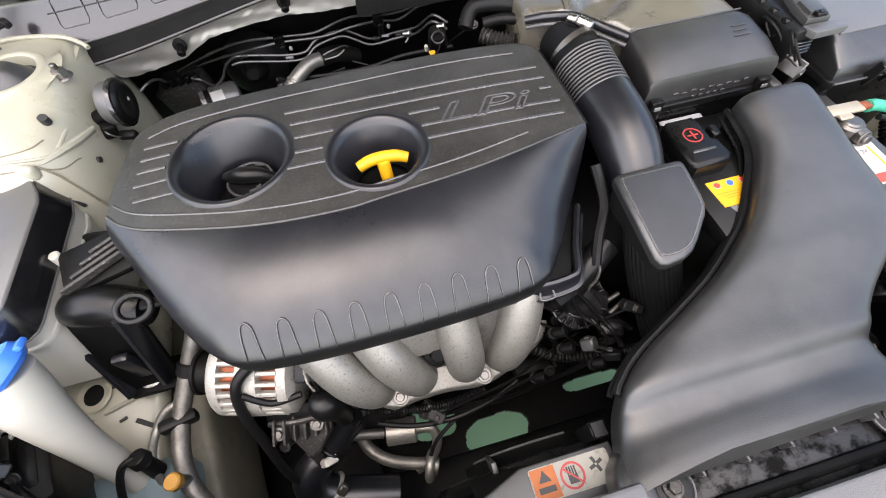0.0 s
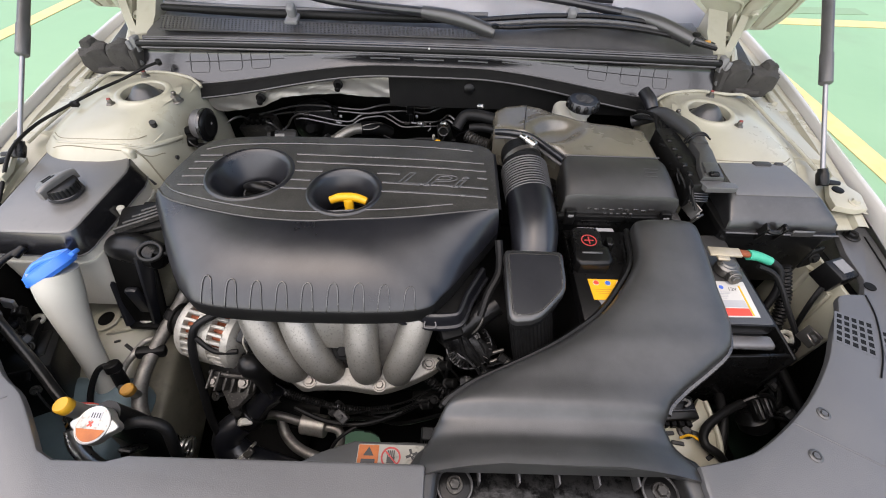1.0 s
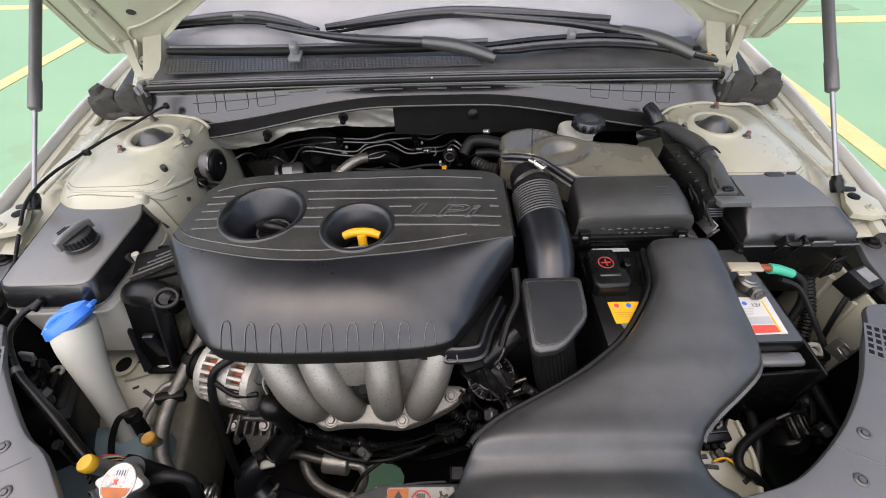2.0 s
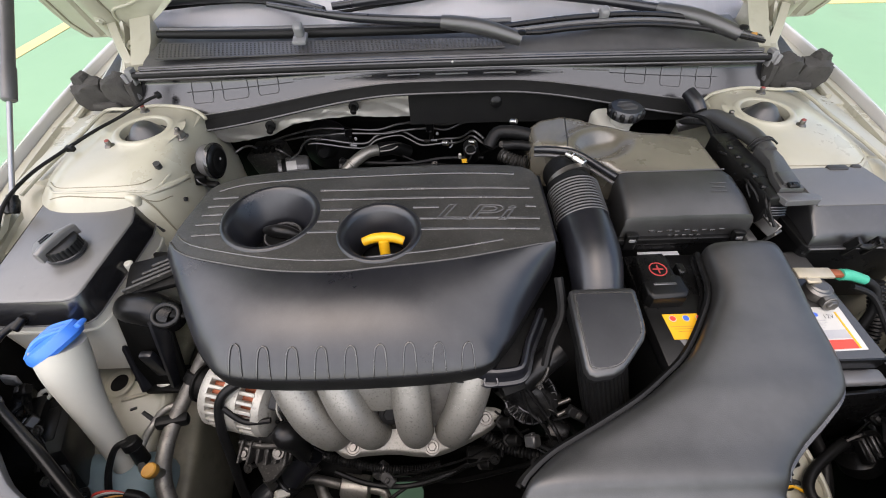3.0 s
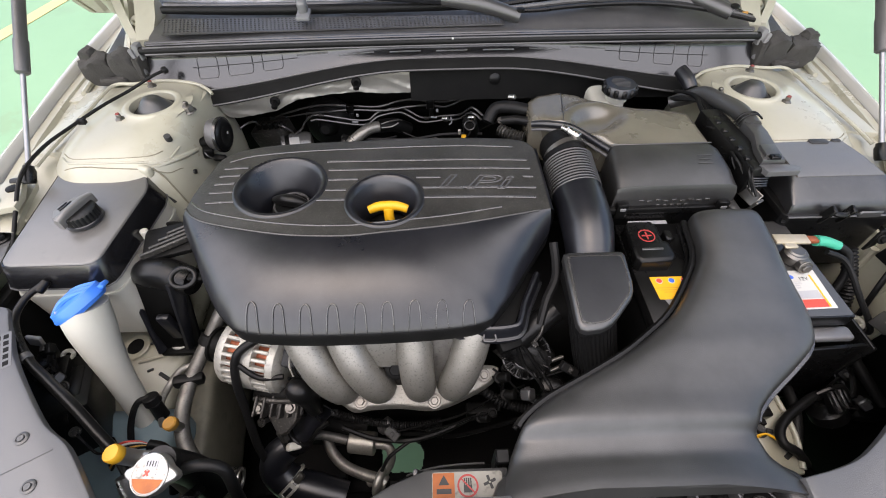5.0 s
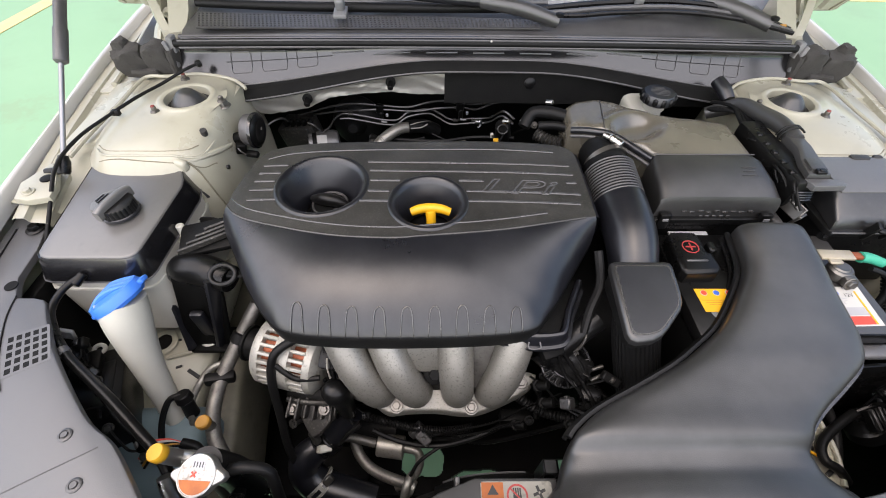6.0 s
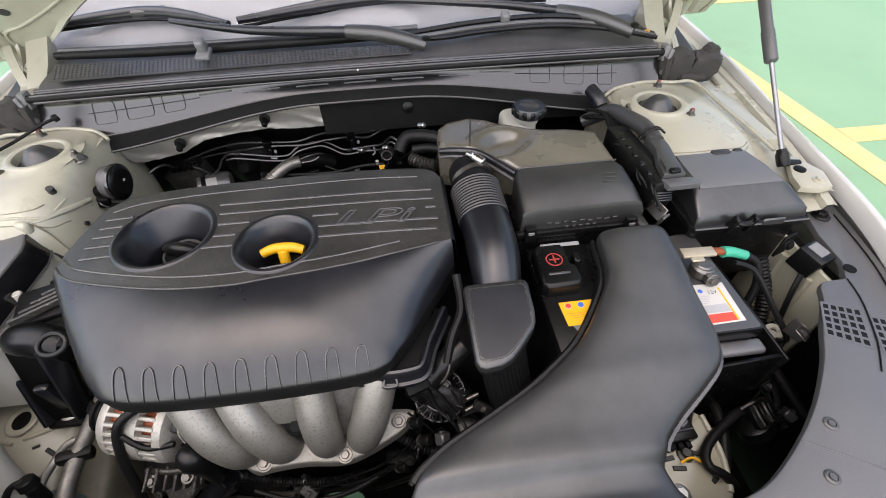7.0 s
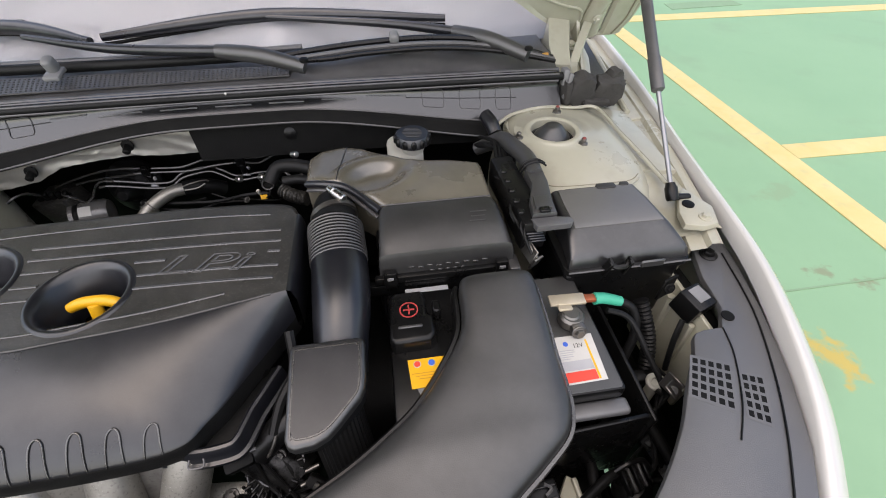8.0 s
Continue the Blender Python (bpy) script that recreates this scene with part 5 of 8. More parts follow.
# ---- air intake ----
def build_snorkel():
    s = thing("air_intake_duct", "wide flat black air intake duct with an open front mouth", "duct", (0.27, -0.48, 0.78))
    stations = [(-0.287, 0.330, 0.424, 0.850, 0.028), (-0.300, 0.327, 0.427, 0.851, 0.032), (-0.347, 0.322, 0.428, 0.842, 0.034), (-0.390, 0.295, 0.427, 0.834, 0.034), (-0.429, 0.262, 0.427, 0.829, 0.034), (-0.455, 0.228, 0.424, 0.826, 0.034), (-0.480, 0.190, 0.412, 0.824, 0.034), (-0.505, 0.140, 0.380, 0.820, 0.034), (-0.530, 0.088, 0.343, 0.817, 0.033), (-0.550, 0.060, 0.318, 0.8165, 0.032), (-0.560, 0.051, 0.311, 0.8155, 0.0315), (-0.566, 0.047, 0.308, 0.8120, 0.031), (-0.573, 0.043, 0.305, 0.8050, 0.028), (-0.579, 0.040, 0.305, 0.8020, 0.0265), (-0.592, 0.033, 0.310, 0.8005, 0.024), (-0.604, 0.024, 0.323, 0.804, 0.016), (-0.614, 0.014, 0.335, 0.8065, 0.010), (-0.622, 0.008, 0.342, 0.8075, 0.006)]
    rows = spline([(a, b, c) for a, b, c, _, _ in stations], 4)
    heights = spline([(d, h, 0) for *_, d, h in stations], 4)
    rings = []
    for q, h in zip(rows, heights):
        arch = max(0, (-0.585 - q.x) / 0.031)
        ring = []
        for x, z in oval((q.y + q.z) / 2, h.x - h.y, (q.z - q.y) / 2, h.y, 5.5, 44):
            k = (x - (q.y + q.z) / 2) / ((q.z - q.y) / 2)
            ring.append((x, q.x - arch * 0.014 * (k * k), z + 0.003 * (1 - k * k) - 0.010 * arch * abs(k) ** 6))
        rings.append(ring)
    part("duct_body", loft(rings), M_SNORKEL, s, "satin grey-black duct shell", 50)
    left = [(b - 0.004, a + 0.002, d - 0.024) for a, b, c, d, h in stations]
    part("seam_flange", tube(left[:-7], 0.0042, 6, 4), M_PLASTIC, s, "dark seam flange along the duct")
    part("seam_flange", tube([(x - 0.003, y + 0.001, z - 0.010) for x, y, z in left[:-7]], 0.003, 6, 4), M_PLASTIC, s)
    right = [(c + 0.003, a, d - 0.026) for a, b, c, d, h in stations]
    part("seam_flange", tube(right[:-7], 0.0036, 6, 4), M_EDGE, s, "scuffed seam flange, its highlight put into a paler colour")
    # mouth: cheeks, recessed floor, fins and bosses
    for k in (-1, 1):
        rows = []
        for y, outer, inner, top in ((-0.600, -0.006, 0.006, 0.786), (-0.612, -0.020, 0.007, 0.793), (-0.624, -0.026, 0.008, 0.798), (-0.640, -0.028, 0.006, 0.799), (-0.665, -0.028, 0.004, 0.800), (-0.700, -0.026, 0.004, 0.802)):
            x0, x1 = (0.038 + outer, 0.038 + inner) if k < 0 else (0.309 - inner, 0.309 - outer)
            rows.append([(x, y, z) for x, z in oval((x0 + x1) / 2, top - 0.02, (x1 - x0) / 2, 0.02, 4, 24)])
        part("cheek", loft(rows), M_SNORKEL, s, "", 60)
    part("mouth_floor", box((0.173, -0.652, 0.768), (0.262, 0.09, 0.010), 0.002), M_WET, s, "black wet recessed floor of the mouth")
    for k in range(5):
        part("fin", box((0.088 + 0.0425 * k, -0.626, 0.782), (0.0024, 0.024, 0.020), 0.0008, 1), M_COWL, s)
    for x in (0.062, 0.283):
        boss = part("boss", lathe([(0.021, 0), (0.020, 0.006), (0.012, 0.008)], pose(x, -0.639, 0.772), 28), M_PLASTIC, s)
        part("boss_ring", tube([(x + 0.0185 * math.cos(a), -0.639 + 0.0185 * math.sin(a), 0.7785) for a in np.linspace(0, 2 * math.pi, 25)], 0.0016, 6, 2), M_GREY, s)
        part("bolt", hex_bolt((x, -0.639, 0.780), r=0.006), M_GRIME, boss, "dull steel bolt")


build_snorkel()


def build_air_cleaner():
    a = thing("air_cleaner", "black dusty air cleaner box with clipped lid", "air cleaner", (0.28, -0.15, 0.72))
    part("lower_box", box((0.318, -0.150, 0.765), (0.185, 0.205, 0.11), 0.010, 3), M_PLASTIC, a)
    # front half of the lid, sloping down to the front
    rows = []
    for y, z, w0, w1 in ((-0.166, 0.880, 0.236, 0.400), (-0.180, 0.8815, 0.234, 0.404), (-0.220, 0.874, 0.232, 0.408), (-0.238, 0.8655, 0.231, 0.410), (-0.2452, 0.8628, 0.230, 0.411), (-0.2478, 0.856, 0.230, 0.412), (-0.2490, 0.826, 0.229, 0.414)):
        c, h = (w0 + w1) / 2, (w1 - w0) / 2
        rows.append([(x, y, zz) for x, zz in oval(c, (z + 0.80) / 2, h, (z - 0.80) / 2, 9, 40)])
    part("filter_lid", loft(rows), M_SNORKEL, a, "satin black sloped lid", 40)
    # rear half with the dented throat
    xs = (0.128, 0.150, 0.185, 0.215, 0.245, 0.285, 0.35, 0.402)
    def lid(x, v):
        back, front, z = (np.interp(x, xs, q) for q in ((-0.020, -0.008, -0.004, -0.010, -0.026, -0.047, -0.055, -0.064), (-0.080, -0.092, -0.106, -0.132, -0.164, -0.167, -0.167, -0.167), (0.874, 0.881, 0.884, 0.882, 0.879, 0.877, 0.877, 0.873)))
        y = front + (back - front) * v
        d = math.hypot((x - 0.232) / 0.062, (y + 0.092 - 0.35 * (x - 0.232)) / 0.046)
        scoop = 0.5 - 0.5 * math.tanh((d - 0.62) * 5.5)
        rim = min(v, 1 - v) * (back - front)
        return (x, y, z - 0.017 * scoop + 0.003 * math.exp(-((d - 1.0) / 0.22) ** 2) - 0.006 * math.exp(-rim / 0.004))
    rows = []
    for x in np.linspace(0.128, 0.402, 60):
        row = [lid(x, v) for v in (0, 0.015, 0.035, 0.065, *np.linspace(0.1, 0.9, 25), 0.935, 0.965, 0.985, 1)]
        if x > 0.3999 or x < 0.1295:
            row = [(p, q, r - 0.007) for p, q, r in row]
        rows.append([(row[0][0], row[0][1], 0.80)] + row + [(row[-1][0], row[-1][1], 0.80)])
    rows = [[(p, q, 0.80) for p, q, r in rows[0]]] + rows + [[(p, q, 0.80) for p, q, r in rows[-1]]]
    part("rear_lid", loft(rows, closed=False), M_BROWN, a, "dusty grey-brown rear lid with a dented throat", 60)
    part("lid_joint", tube([Vector(lid(0.176 + 0.016 * v, v)) + Vector((0, 0, 0.0002)) for v in (0.04, 0.2, 0.4, 0.6, 0.8, 0.96)], 0.0010, 6, 3), M_INK, a)
    part("lid_corner", box((0.412, -0.252, 0.820), (0.016, 0.030, 0.022), 0.004, 2), M_GREY, a)
    for k in range(3):
        part("lid_mark", box((0.372 - 0.002 * k, -0.196 - 0.008 * k, 0.8792 - 0.0012 * k), (0.022 - 0.004 * (k % 2), 0.0014, 0.0008), 0, 1, (10, 0, 0)), M_COWL, a)
    part("throat_rim", tube([(0.130, -0.083, 0.868), (0.152, -0.096, 0.876), (0.186, -0.110, 0.878), (0.212, -0.134, 0.874), (0.238, -0.168, 0.872)], 0.0055, 10), M_SMOOTH, a)
    part("throat_flange", tube([(0.130, -0.088, 0.860), (0.152, -0.101, 0.868), (0.186, -0.116, 0.870), (0.210, -0.140, 0.866), (0.234, -0.172, 0.864)], 0.003, 8), M_COWL, a)
    part("step_line", box((0.316, -0.1665, 0.8805), (0.158, 0.0022, 0.002), 0.0006, 1), M_COWL, a)
    # front face: lip, clips and moulded marks
    part("lip", box((0.320, -0.252, 0.822), (0.196, 0.010, 0.012), 0.003), M_PLASTIC, a)
    for x in (0.243, 0.395):
        clip = part("clip", box((x, -0.255, 0.824), (0.018, 0.010, 0.030), 0.003, 2), M_PLASTIC, a)
        part("clip_face", box((x, -0.2605, 0.830), (0.009, 0.002, 0.005), 0.0006, 1), M_PALE, clip)
    for k in range(9):
        part("moulded_mark", box((0.272 + 0.0125 * k, -0.2485 - 0.0008, 0.838 - 0.002 * (k % 2)), (0.008, 0.0015, 0.0035 - 0.001 * (k % 3 == 0)), 0.0004, 1), M_EDGE, a)
    for k in range(5):
        part("moulded_mark", box((0.300 + 0.0105 * k, -0.2500, 0.829), (0.006, 0.0015, 0.003), 0.0004, 1), M_EDGE, a)
    part("tab", box((0.225, -0.248, 0.800), (0.03, 0.012, 0.02), 0.003), M_PLASTIC, a)
    part("foot_plate", box((0.290, -0.262, 0.800), (0.06, 0.012, 0.004), 0.001), M_SILVER, a, "pale bracket edge under the box")


build_air_cleaner()


def build_intake_tube():
    t = thing("intake_hose", "black intake hose with a ribbed bellows and bent lower elbow", "hose", (0.175, -0.25, 0.85))
    neck = [(0.168, -0.118, 0.846), (0.170, -0.142, 0.852), (0.173, -0.178, 0.853)]
    part("collar", tube(neck, [0.029, 0.0315, 0.0345], 28, 4), M_RUBBER, t, "dusty rubber collar", 60)
    part("bellows", tube([(0.1725, -0.172, 0.854), (0.175, -0.200, 0.848), (0.1775, -0.232, 0.840)], 0.0362, 32, 6), M_RUBBER, t, "ribbed rubber bellows", 60)
    part("elbow", tube([(0.177, -0.228, 0.841), (0.179, -0.250, 0.838), (0.180, -0.295, 0.830), (0.178, -0.330, 0.816), (0.176, -0.365, 0.79)], [0.037, 0.037, 0.036, 0.033, 0.030], 32, 6), M_SMOOTH, t, "smooth black elbow", 60)
    for k in range(12):
        u = k / 11
        c, d = Vector((0.1730, -0.176, 0.8535)).lerp(Vector((0.1772, -0.229, 0.8405)), u), Vector((0.0042, -0.053, -0.013)).normalized()
        side = d.cross(Vector((0, 0, 1))).normalized()
        up = side.cross(d)
        part("rib", tube([c + 0.0374 * (math.cos(a) * side + math.sin(a) * up) for a in np.linspace(0, 2 * math.pi, 33)], 0.0013, 6, 1), M_COWL, t)
    tilt = Matrix.Translation((0.1715, -0.152, 0.8565)) @ Vector((0.25, -0.93, -0.20)).to_track_quat("Z", "Y").to_matrix().to_4x4()
    clamp = part("hose_clamp", lathe([(0.0320, -0.004), (0.0334, -0.004), (0.0334, 0.004), (0.0320, 0.004)], tilt, 40), M_BOLT, t, "bright steel worm clamp")
    part("clamp_screw", merge(rod((0.168, -0.127, 0.889), (0.1765, -0.1375, 0.8895), 0.0058, 0.0058, 12), rod((0.1765, -0.1375, 0.8895), (0.190, -0.153, 0.887), 0.0072, 0.0068, 10)), M_STEEL, clamp, "bright clamp screw housing")


build_intake_tube()


def build_resonator():
    r = thing("resonator_box", "black lidded resonator box with rounded corner", "resonator", (0.165, -0.41, 0.74))
    outline = [(0.127, -0.362), (0.129, -0.358), (0.134, -0.356), (0.202, -0.356), (0.207, -0.358), (0.2095, -0.363), (0.2090, -0.400), (0.2070, -0.413), (0.2020, -0.423), (0.180, -0.447), (0.170, -0.456), (0.157, -0.462), (0.138, -0.464), (0.131, -0.461), (0.1275, -0.454)]
    zf = lambda x, y: 0.850 + 0.16 * (y + 0.36)
    part("lid", slab(outline, zf, lambda x, y: zf(x, y) - 0.012, 0.0055, 5), M_DUCT, r, "satin black lid with rounded edges")
    c = Vector((0.166, -0.408, 0))
    part("lid_rim", tube([Vector((x, y, zf(x, y) - 0.0005)) for x, y in [tuple((c + (Vector((*q, 0)) - c) * 0.845).xy) for q in outline + outline[:1]]], 0.0014, 6, 4), M_EDGE, r)
    field = [tuple((c + (Vector((*q, 0)) - c) * 0.845).xy) for q in outline]
    part("lid_field", slab(field, lambda x, y: zf(x, y) + 0.0006, lambda x, y: zf(x, y) - 0.004, 0.0004, 1), M_SMOOTH, r, "dark flat field of the lid")
    inner = [tuple((c + (Vector((*q, 0)) - c) * 0.93).xy) for q in outline]
    part("body", slab(inner, lambda x, y: zf(x, y) - 0.012, 0.808, 0), M_RUBBER, r)
    hose = tube([(0.166, -0.402, 0.806), (0.170, -0.420, 0.772), (0.180, -0.450, 0.720), (0.196, -0.490, 0.66), (0.21, -0.52, 0.61)], [0.030, 0.031, 0.030, 0.029, 0.029], 72, 6)
    hose.verts.ensure_lookup_table()
    for i in range(0, len(hose.verts) - 71, 72):
        ring = hose.verts[i:i + 72]
        mid = sum((v.co for v in ring), Vector()) / 72
        for k in range(0, 72, 2):
            ring[k].co = mid + (ring[k].co - mid) * 0.965
    part("lower_hose", hose, M_RUBBER, r, "black lower hose with lengthwise ribs", 20)


build_resonator()


# ---- battery ----
def build_battery():
    b = thing("battery", "black car battery with yellow and white labels", "battery", (0.365, -0.35, 0.62))
    part("case", box((0.366, -0.352, 0.700), (0.258, 0.172, 0.165), 0.006, 2), M_PLASTIC, b)
    part("lid", box((0.366, -0.352, 0.793), (0.262, 0.176, 0.022), 0.004, 2), M_PLASTIC, b, "black battery lid")
    # Added slab: the grazing reflection on the lid is put into its grey.
    part("lid_sheen", slab(rounded_rect(0.398, -0.437, 0.494, -0.268, 0.004), 0.8045, 0.800, 0.0004, 1), M_GREY, b, "grey slab for the reflection on the right of the lid")
    part("side_ledge", box((0.462, -0.446, 0.772), (0.086, 0.020, 0.012), 0.005, 3), M_SHIELD, b, "grey lower ledge of the battery")
    yellow = part("yellow_label", slab([(0.256, -0.405), (0.330, -0.405), (0.330, -0.368), (0.254, -0.368)], 0.8048, 0.8040, 0), M_YELLOW, b, "yellow warning label")
    for k, m in enumerate((M_RED, M_DIAL, M_RED)):
        part("pictogram", lathe([(0.0046, 0), (0.0046, 0.0004)], pose(0.265 + 0.017 * k, -0.375, 0.8048), 20), M_WHITE, yellow)
        part("pictogram", lathe([(0.0037, 0), (0.0037, 0.0004)], pose(0.265 + 0.017 * k, -0.375, 0.8053), 20), m, yellow)
    part("white_band", slab([(0.270, -0.428), (0.330, -0.428), (0.330, -0.4055), (0.262, -0.4055)], 0.8048, 0.804, 0), M_PALE, yellow)
    for k in range(3):
        part("text_bar", box((0.285, -0.387 - 0.0035 * k, 0.8052), (0.055 - 0.008 * k, 0.0006, 0.0003), 0), M_ORANGE, yellow)
    label = part("white_label", slab([(0.405, -0.428), (0.480, -0.426), (0.484, -0.364), (0.409, -0.364)], 0.8048, 0.8040, 0), M_WHITE, b, "white label with red band and small print")
    part("red_band", slab([(0.402, -0.426), (0.470, -0.424), (0.470, -0.412), (0.403, -0.413)], 0.8053, 0.8049, 0), M_RED, label)
    part("grey_panel", slab([(0.404, -0.411), (0.470, -0.410), (0.470, -0.398), (0.405, -0.399)], 0.8053, 0.8049, 0), M_SILVER, label)
    part("round_mark", lathe([(0.0032, 0), (0.0032, 0.0004), (0.0016, 0.0004)], pose(0.447, -0.375, 0.8048), 24), M_DIAL, label)
    for k in range(5):
        part("text_bar", box((0.440 - 0.002 * k, -0.384 - 0.0028 * k, 0.8050), (0.030 + 0.004 * (k % 2), 0.0008, 0.0004), 0), M_SILVER, label)
    part("yellow_strip", slab([(0.4705, -0.424), (0.4728, -0.424), (0.4745, -0.372), (0.4722, -0.372)], 0.8053, 0.8049, 0), M_YELLOW, label)
    volts = bpy.data.curves.new("volts", "FONT")
    volts.body, volts.size = "12V", 0.0085
    source = new("volts_source", volts)
    me = bpy.data.meshes.new_from_object(source)
    bpy.data.objects.remove(source)
    bm = bmesh.new()
    bm.from_mesh(me)
    bpy.data.meshes.remove(me)
    part("print", moved(bm, pose(0.4545, -0.3815, 0.8054)), M_INK, label)
    part("post", lathe([(0.012, 0), (0.011, 0.018), (0.009, 0.02)], pose(0.463, -0.343, 0.804), 20), M_BOLT, b, "lead terminal post")
    cap = part("terminal_cover", slab([(0.236, -0.350), (0.242, -0.357), (0.284, -0.356), (0.292, -0.348), (0.291, -0.322), (0.284, -0.318), (0.285, -0.292), (0.280, -0.280), (0.246, -0.280), (0.238, -0.288)], 0.827, 0.800, 0.006, 3), M_PLASTIC, b, "black plastic cover marked with a red plus")
    part("plus_ring", lathe([(0.0118, 0), (0.0118, 0.0008), (0.0102, 0.0008), (0.0102, 0)], pose(0.262, -0.311, 0.827), 28, False), M_PLUS, cap)
    part("plus", merge(box((0.262, -0.311, 0.8275), (0.014, 0.0018, 0.001), 0), box((0.262, -0.311, 0.8279), (0.0018, 0.014, 0.001), 0)), M_PLUS, cap, "dull red plus sign")
    part("cap_step", box((0.262, -0.336, 0.8272), (0.030, 0.004, 0.003), 0.001, 1), M_GREY, cap)
    part("cap_side", box((0.297, -0.306, 0.814), (0.010, 0.018, 0.020), 0.002, 1), M_PLASTIC, cap)
    clamp = part("negative_clamp", merge(lathe([(0.015, 0), (0.016, 0.002), (0.016, 0.013), (0.013, 0.016)], pose(0.464, -0.344, 0.806), 20), box((0.466, -0.358, 0.814), (0.018, 0.020, 0.014), 0.004, 2), hex_bolt((0.466, -0.366, 0.814), (0, -1, 0.3), 0.006)), M_BOLT, b, "grey lead battery clamp")
    part("lug_plate", merge(box((0.463, -0.3245, 0.826), (0.046, 0.017, 0.004), 0.0012, 2, (0, -2, -4)), box((0.457, -0.335, 0.825), (0.018, 0.010, 0.004), 0.0012, 1)), M_TIN, clamp, "beige plated cable lug")
    part("lug_crimp", box((0.493, -0.3250, 0.8245), (0.018, 0.012, 0.007), 0.003, 2, (0, 4, -2)), M_COPPER, clamp, "copper-coloured crimp")
    part("sleeve", tube([(0.500, -0.325, 0.822), (0.515, -0.325, 0.820), (0.538, -0.327, 0.812)], [0.008, 0.0075, 0.007], 12), M_SLEEVE, clamp, "green shrink sleeve")
    part("cable", tube([(0.536, -0.327, 0.813), (0.556, -0.335, 0.80), (0.560, -0.352, 0.77), (0.545, -0.37, 0.72), (0.53, -0.38, 0.66)], 0.006, 10), M_RUBBER, b, "black earth cable")
    part("cable", tube([(0.515, -0.338, 0.812), (0.545, -0.348, 0.80), (0.565, -0.385, 0.765), (0.582, -0.42, 0.73), (0.588, -0.40, 0.70)], 0.004, 8), M_RUBBER, b)


build_battery()
tray_thing = thing("battery_tray", "black plastic battery tray with a raised wall", "tray", (0.4, -0.4, 0.6))
part("base", box((0.385, -0.36, 0.608), (0.30, 0.21, 0.012), 0.003), M_PLASTIC, tray_thing)
part("front_wall", box((0.430, -0.466, 0.690), (0.21, 0.006, 0.14), 0.002, 2, (-4, 0, 3)), M_PLASTIC, tray_thing)
part("side_wall", box((0.530, -0.380, 0.690), (0.006, 0.17, 0.145), 0.002, 2, (0, 4, 0)), M_PLASTIC, tray_thing)
part("bracket", box((0.335, -0.545, 0.655), (0.05, 0.03, 0.02), 0.003, 2), M_PLASTIC, tray_thing)


# ---- fuse box ----
def build_fuse_box():
    f = thing("fuse_box", "black fuse box with a dusty sloped lid and latch", "fuse box", (0.56, -0.24, 0.76))
    rows = []
    for y, x0, x1, z in ((-0.148, 0.497, 0.620, 0.858), (-0.153, 0.493, 0.626, 0.867), (-0.19, 0.489, 0.630, 0.869), (-0.230, 0.489, 0.634, 0.868), (-0.240, 0.488, 0.638, 0.865), (-0.266, 0.484, 0.650, 0.851), (-0.274, 0.483, 0.653, 0.846), (-0.278, 0.482, 0.655, 0.832)):
        rows.append([(x, y, zz) for x, zz in oval((x0 + x1) / 2, (z + 0.81) / 2, (x1 - x0) / 2, (z - 0.81) / 2, 11, 48)])
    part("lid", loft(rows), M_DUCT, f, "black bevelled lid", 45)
    # Pale top sheet: dust, with reflected sky put into its grey.
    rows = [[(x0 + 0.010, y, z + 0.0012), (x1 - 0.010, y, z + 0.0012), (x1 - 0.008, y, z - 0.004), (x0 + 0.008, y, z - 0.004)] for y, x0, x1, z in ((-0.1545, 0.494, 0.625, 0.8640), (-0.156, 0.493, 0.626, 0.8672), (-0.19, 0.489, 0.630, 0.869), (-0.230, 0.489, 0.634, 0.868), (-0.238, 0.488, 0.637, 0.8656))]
    part("lid_top", loft(rows), M_DUST_SHEEN, f, "dusty grey top of the lid, sky sheen in its colour", 45)
    part("lid_rim", slab(rounded_rect(0.477, -0.284, 0.659, -0.146, 0.012), 0.829, 0.820, 0.002), M_PLASTIC, f)
    part("base", slab(rounded_rect(0.482, -0.279, 0.654, -0.15, 0.012), 0.820, 0.71, 0.002), M_PLASTIC, f, "black lower case")
    for x in (0.532, 0.560):
        part("latch_post", box((x, -0.286, 0.834), (0.005, 0.012, 0.034), 0.001, 1, (15, 0, 0)), M_PLASTIC, f)
    part("latch", tube([(0.533, -0.286, 0.843), (0.540, -0.292, 0.840), (0.553, -0.292, 0.840), (0.559, -0.286, 0.843)], 0.004, 8), M_PLASTIC, f, "black latch hook")
    part("latch_plate", box((0.598, -0.2855, 0.832), (0.035, 0.004, 0.013), 0.002, 1), M_GREY, f)
    part("notch", slab(rounded_rect(0.562, -0.162, 0.592, -0.150, 0.004), 0.8705, 0.860, 0.001), M_INK, f, "dark notch in the rear edge")
    part("notch", slab(rounded_rect(0.600, -0.158, 0.614, -0.150, 0.003), 0.8700, 0.860, 0.001), M_INK, f)
    part("lid_bead", tube([(0.480, -0.2845, 0.8285), (0.56, -0.2850, 0.8285), (0.656, -0.2845, 0.8285)], 0.0016, 6), M_COWL, f)


build_fuse_box()


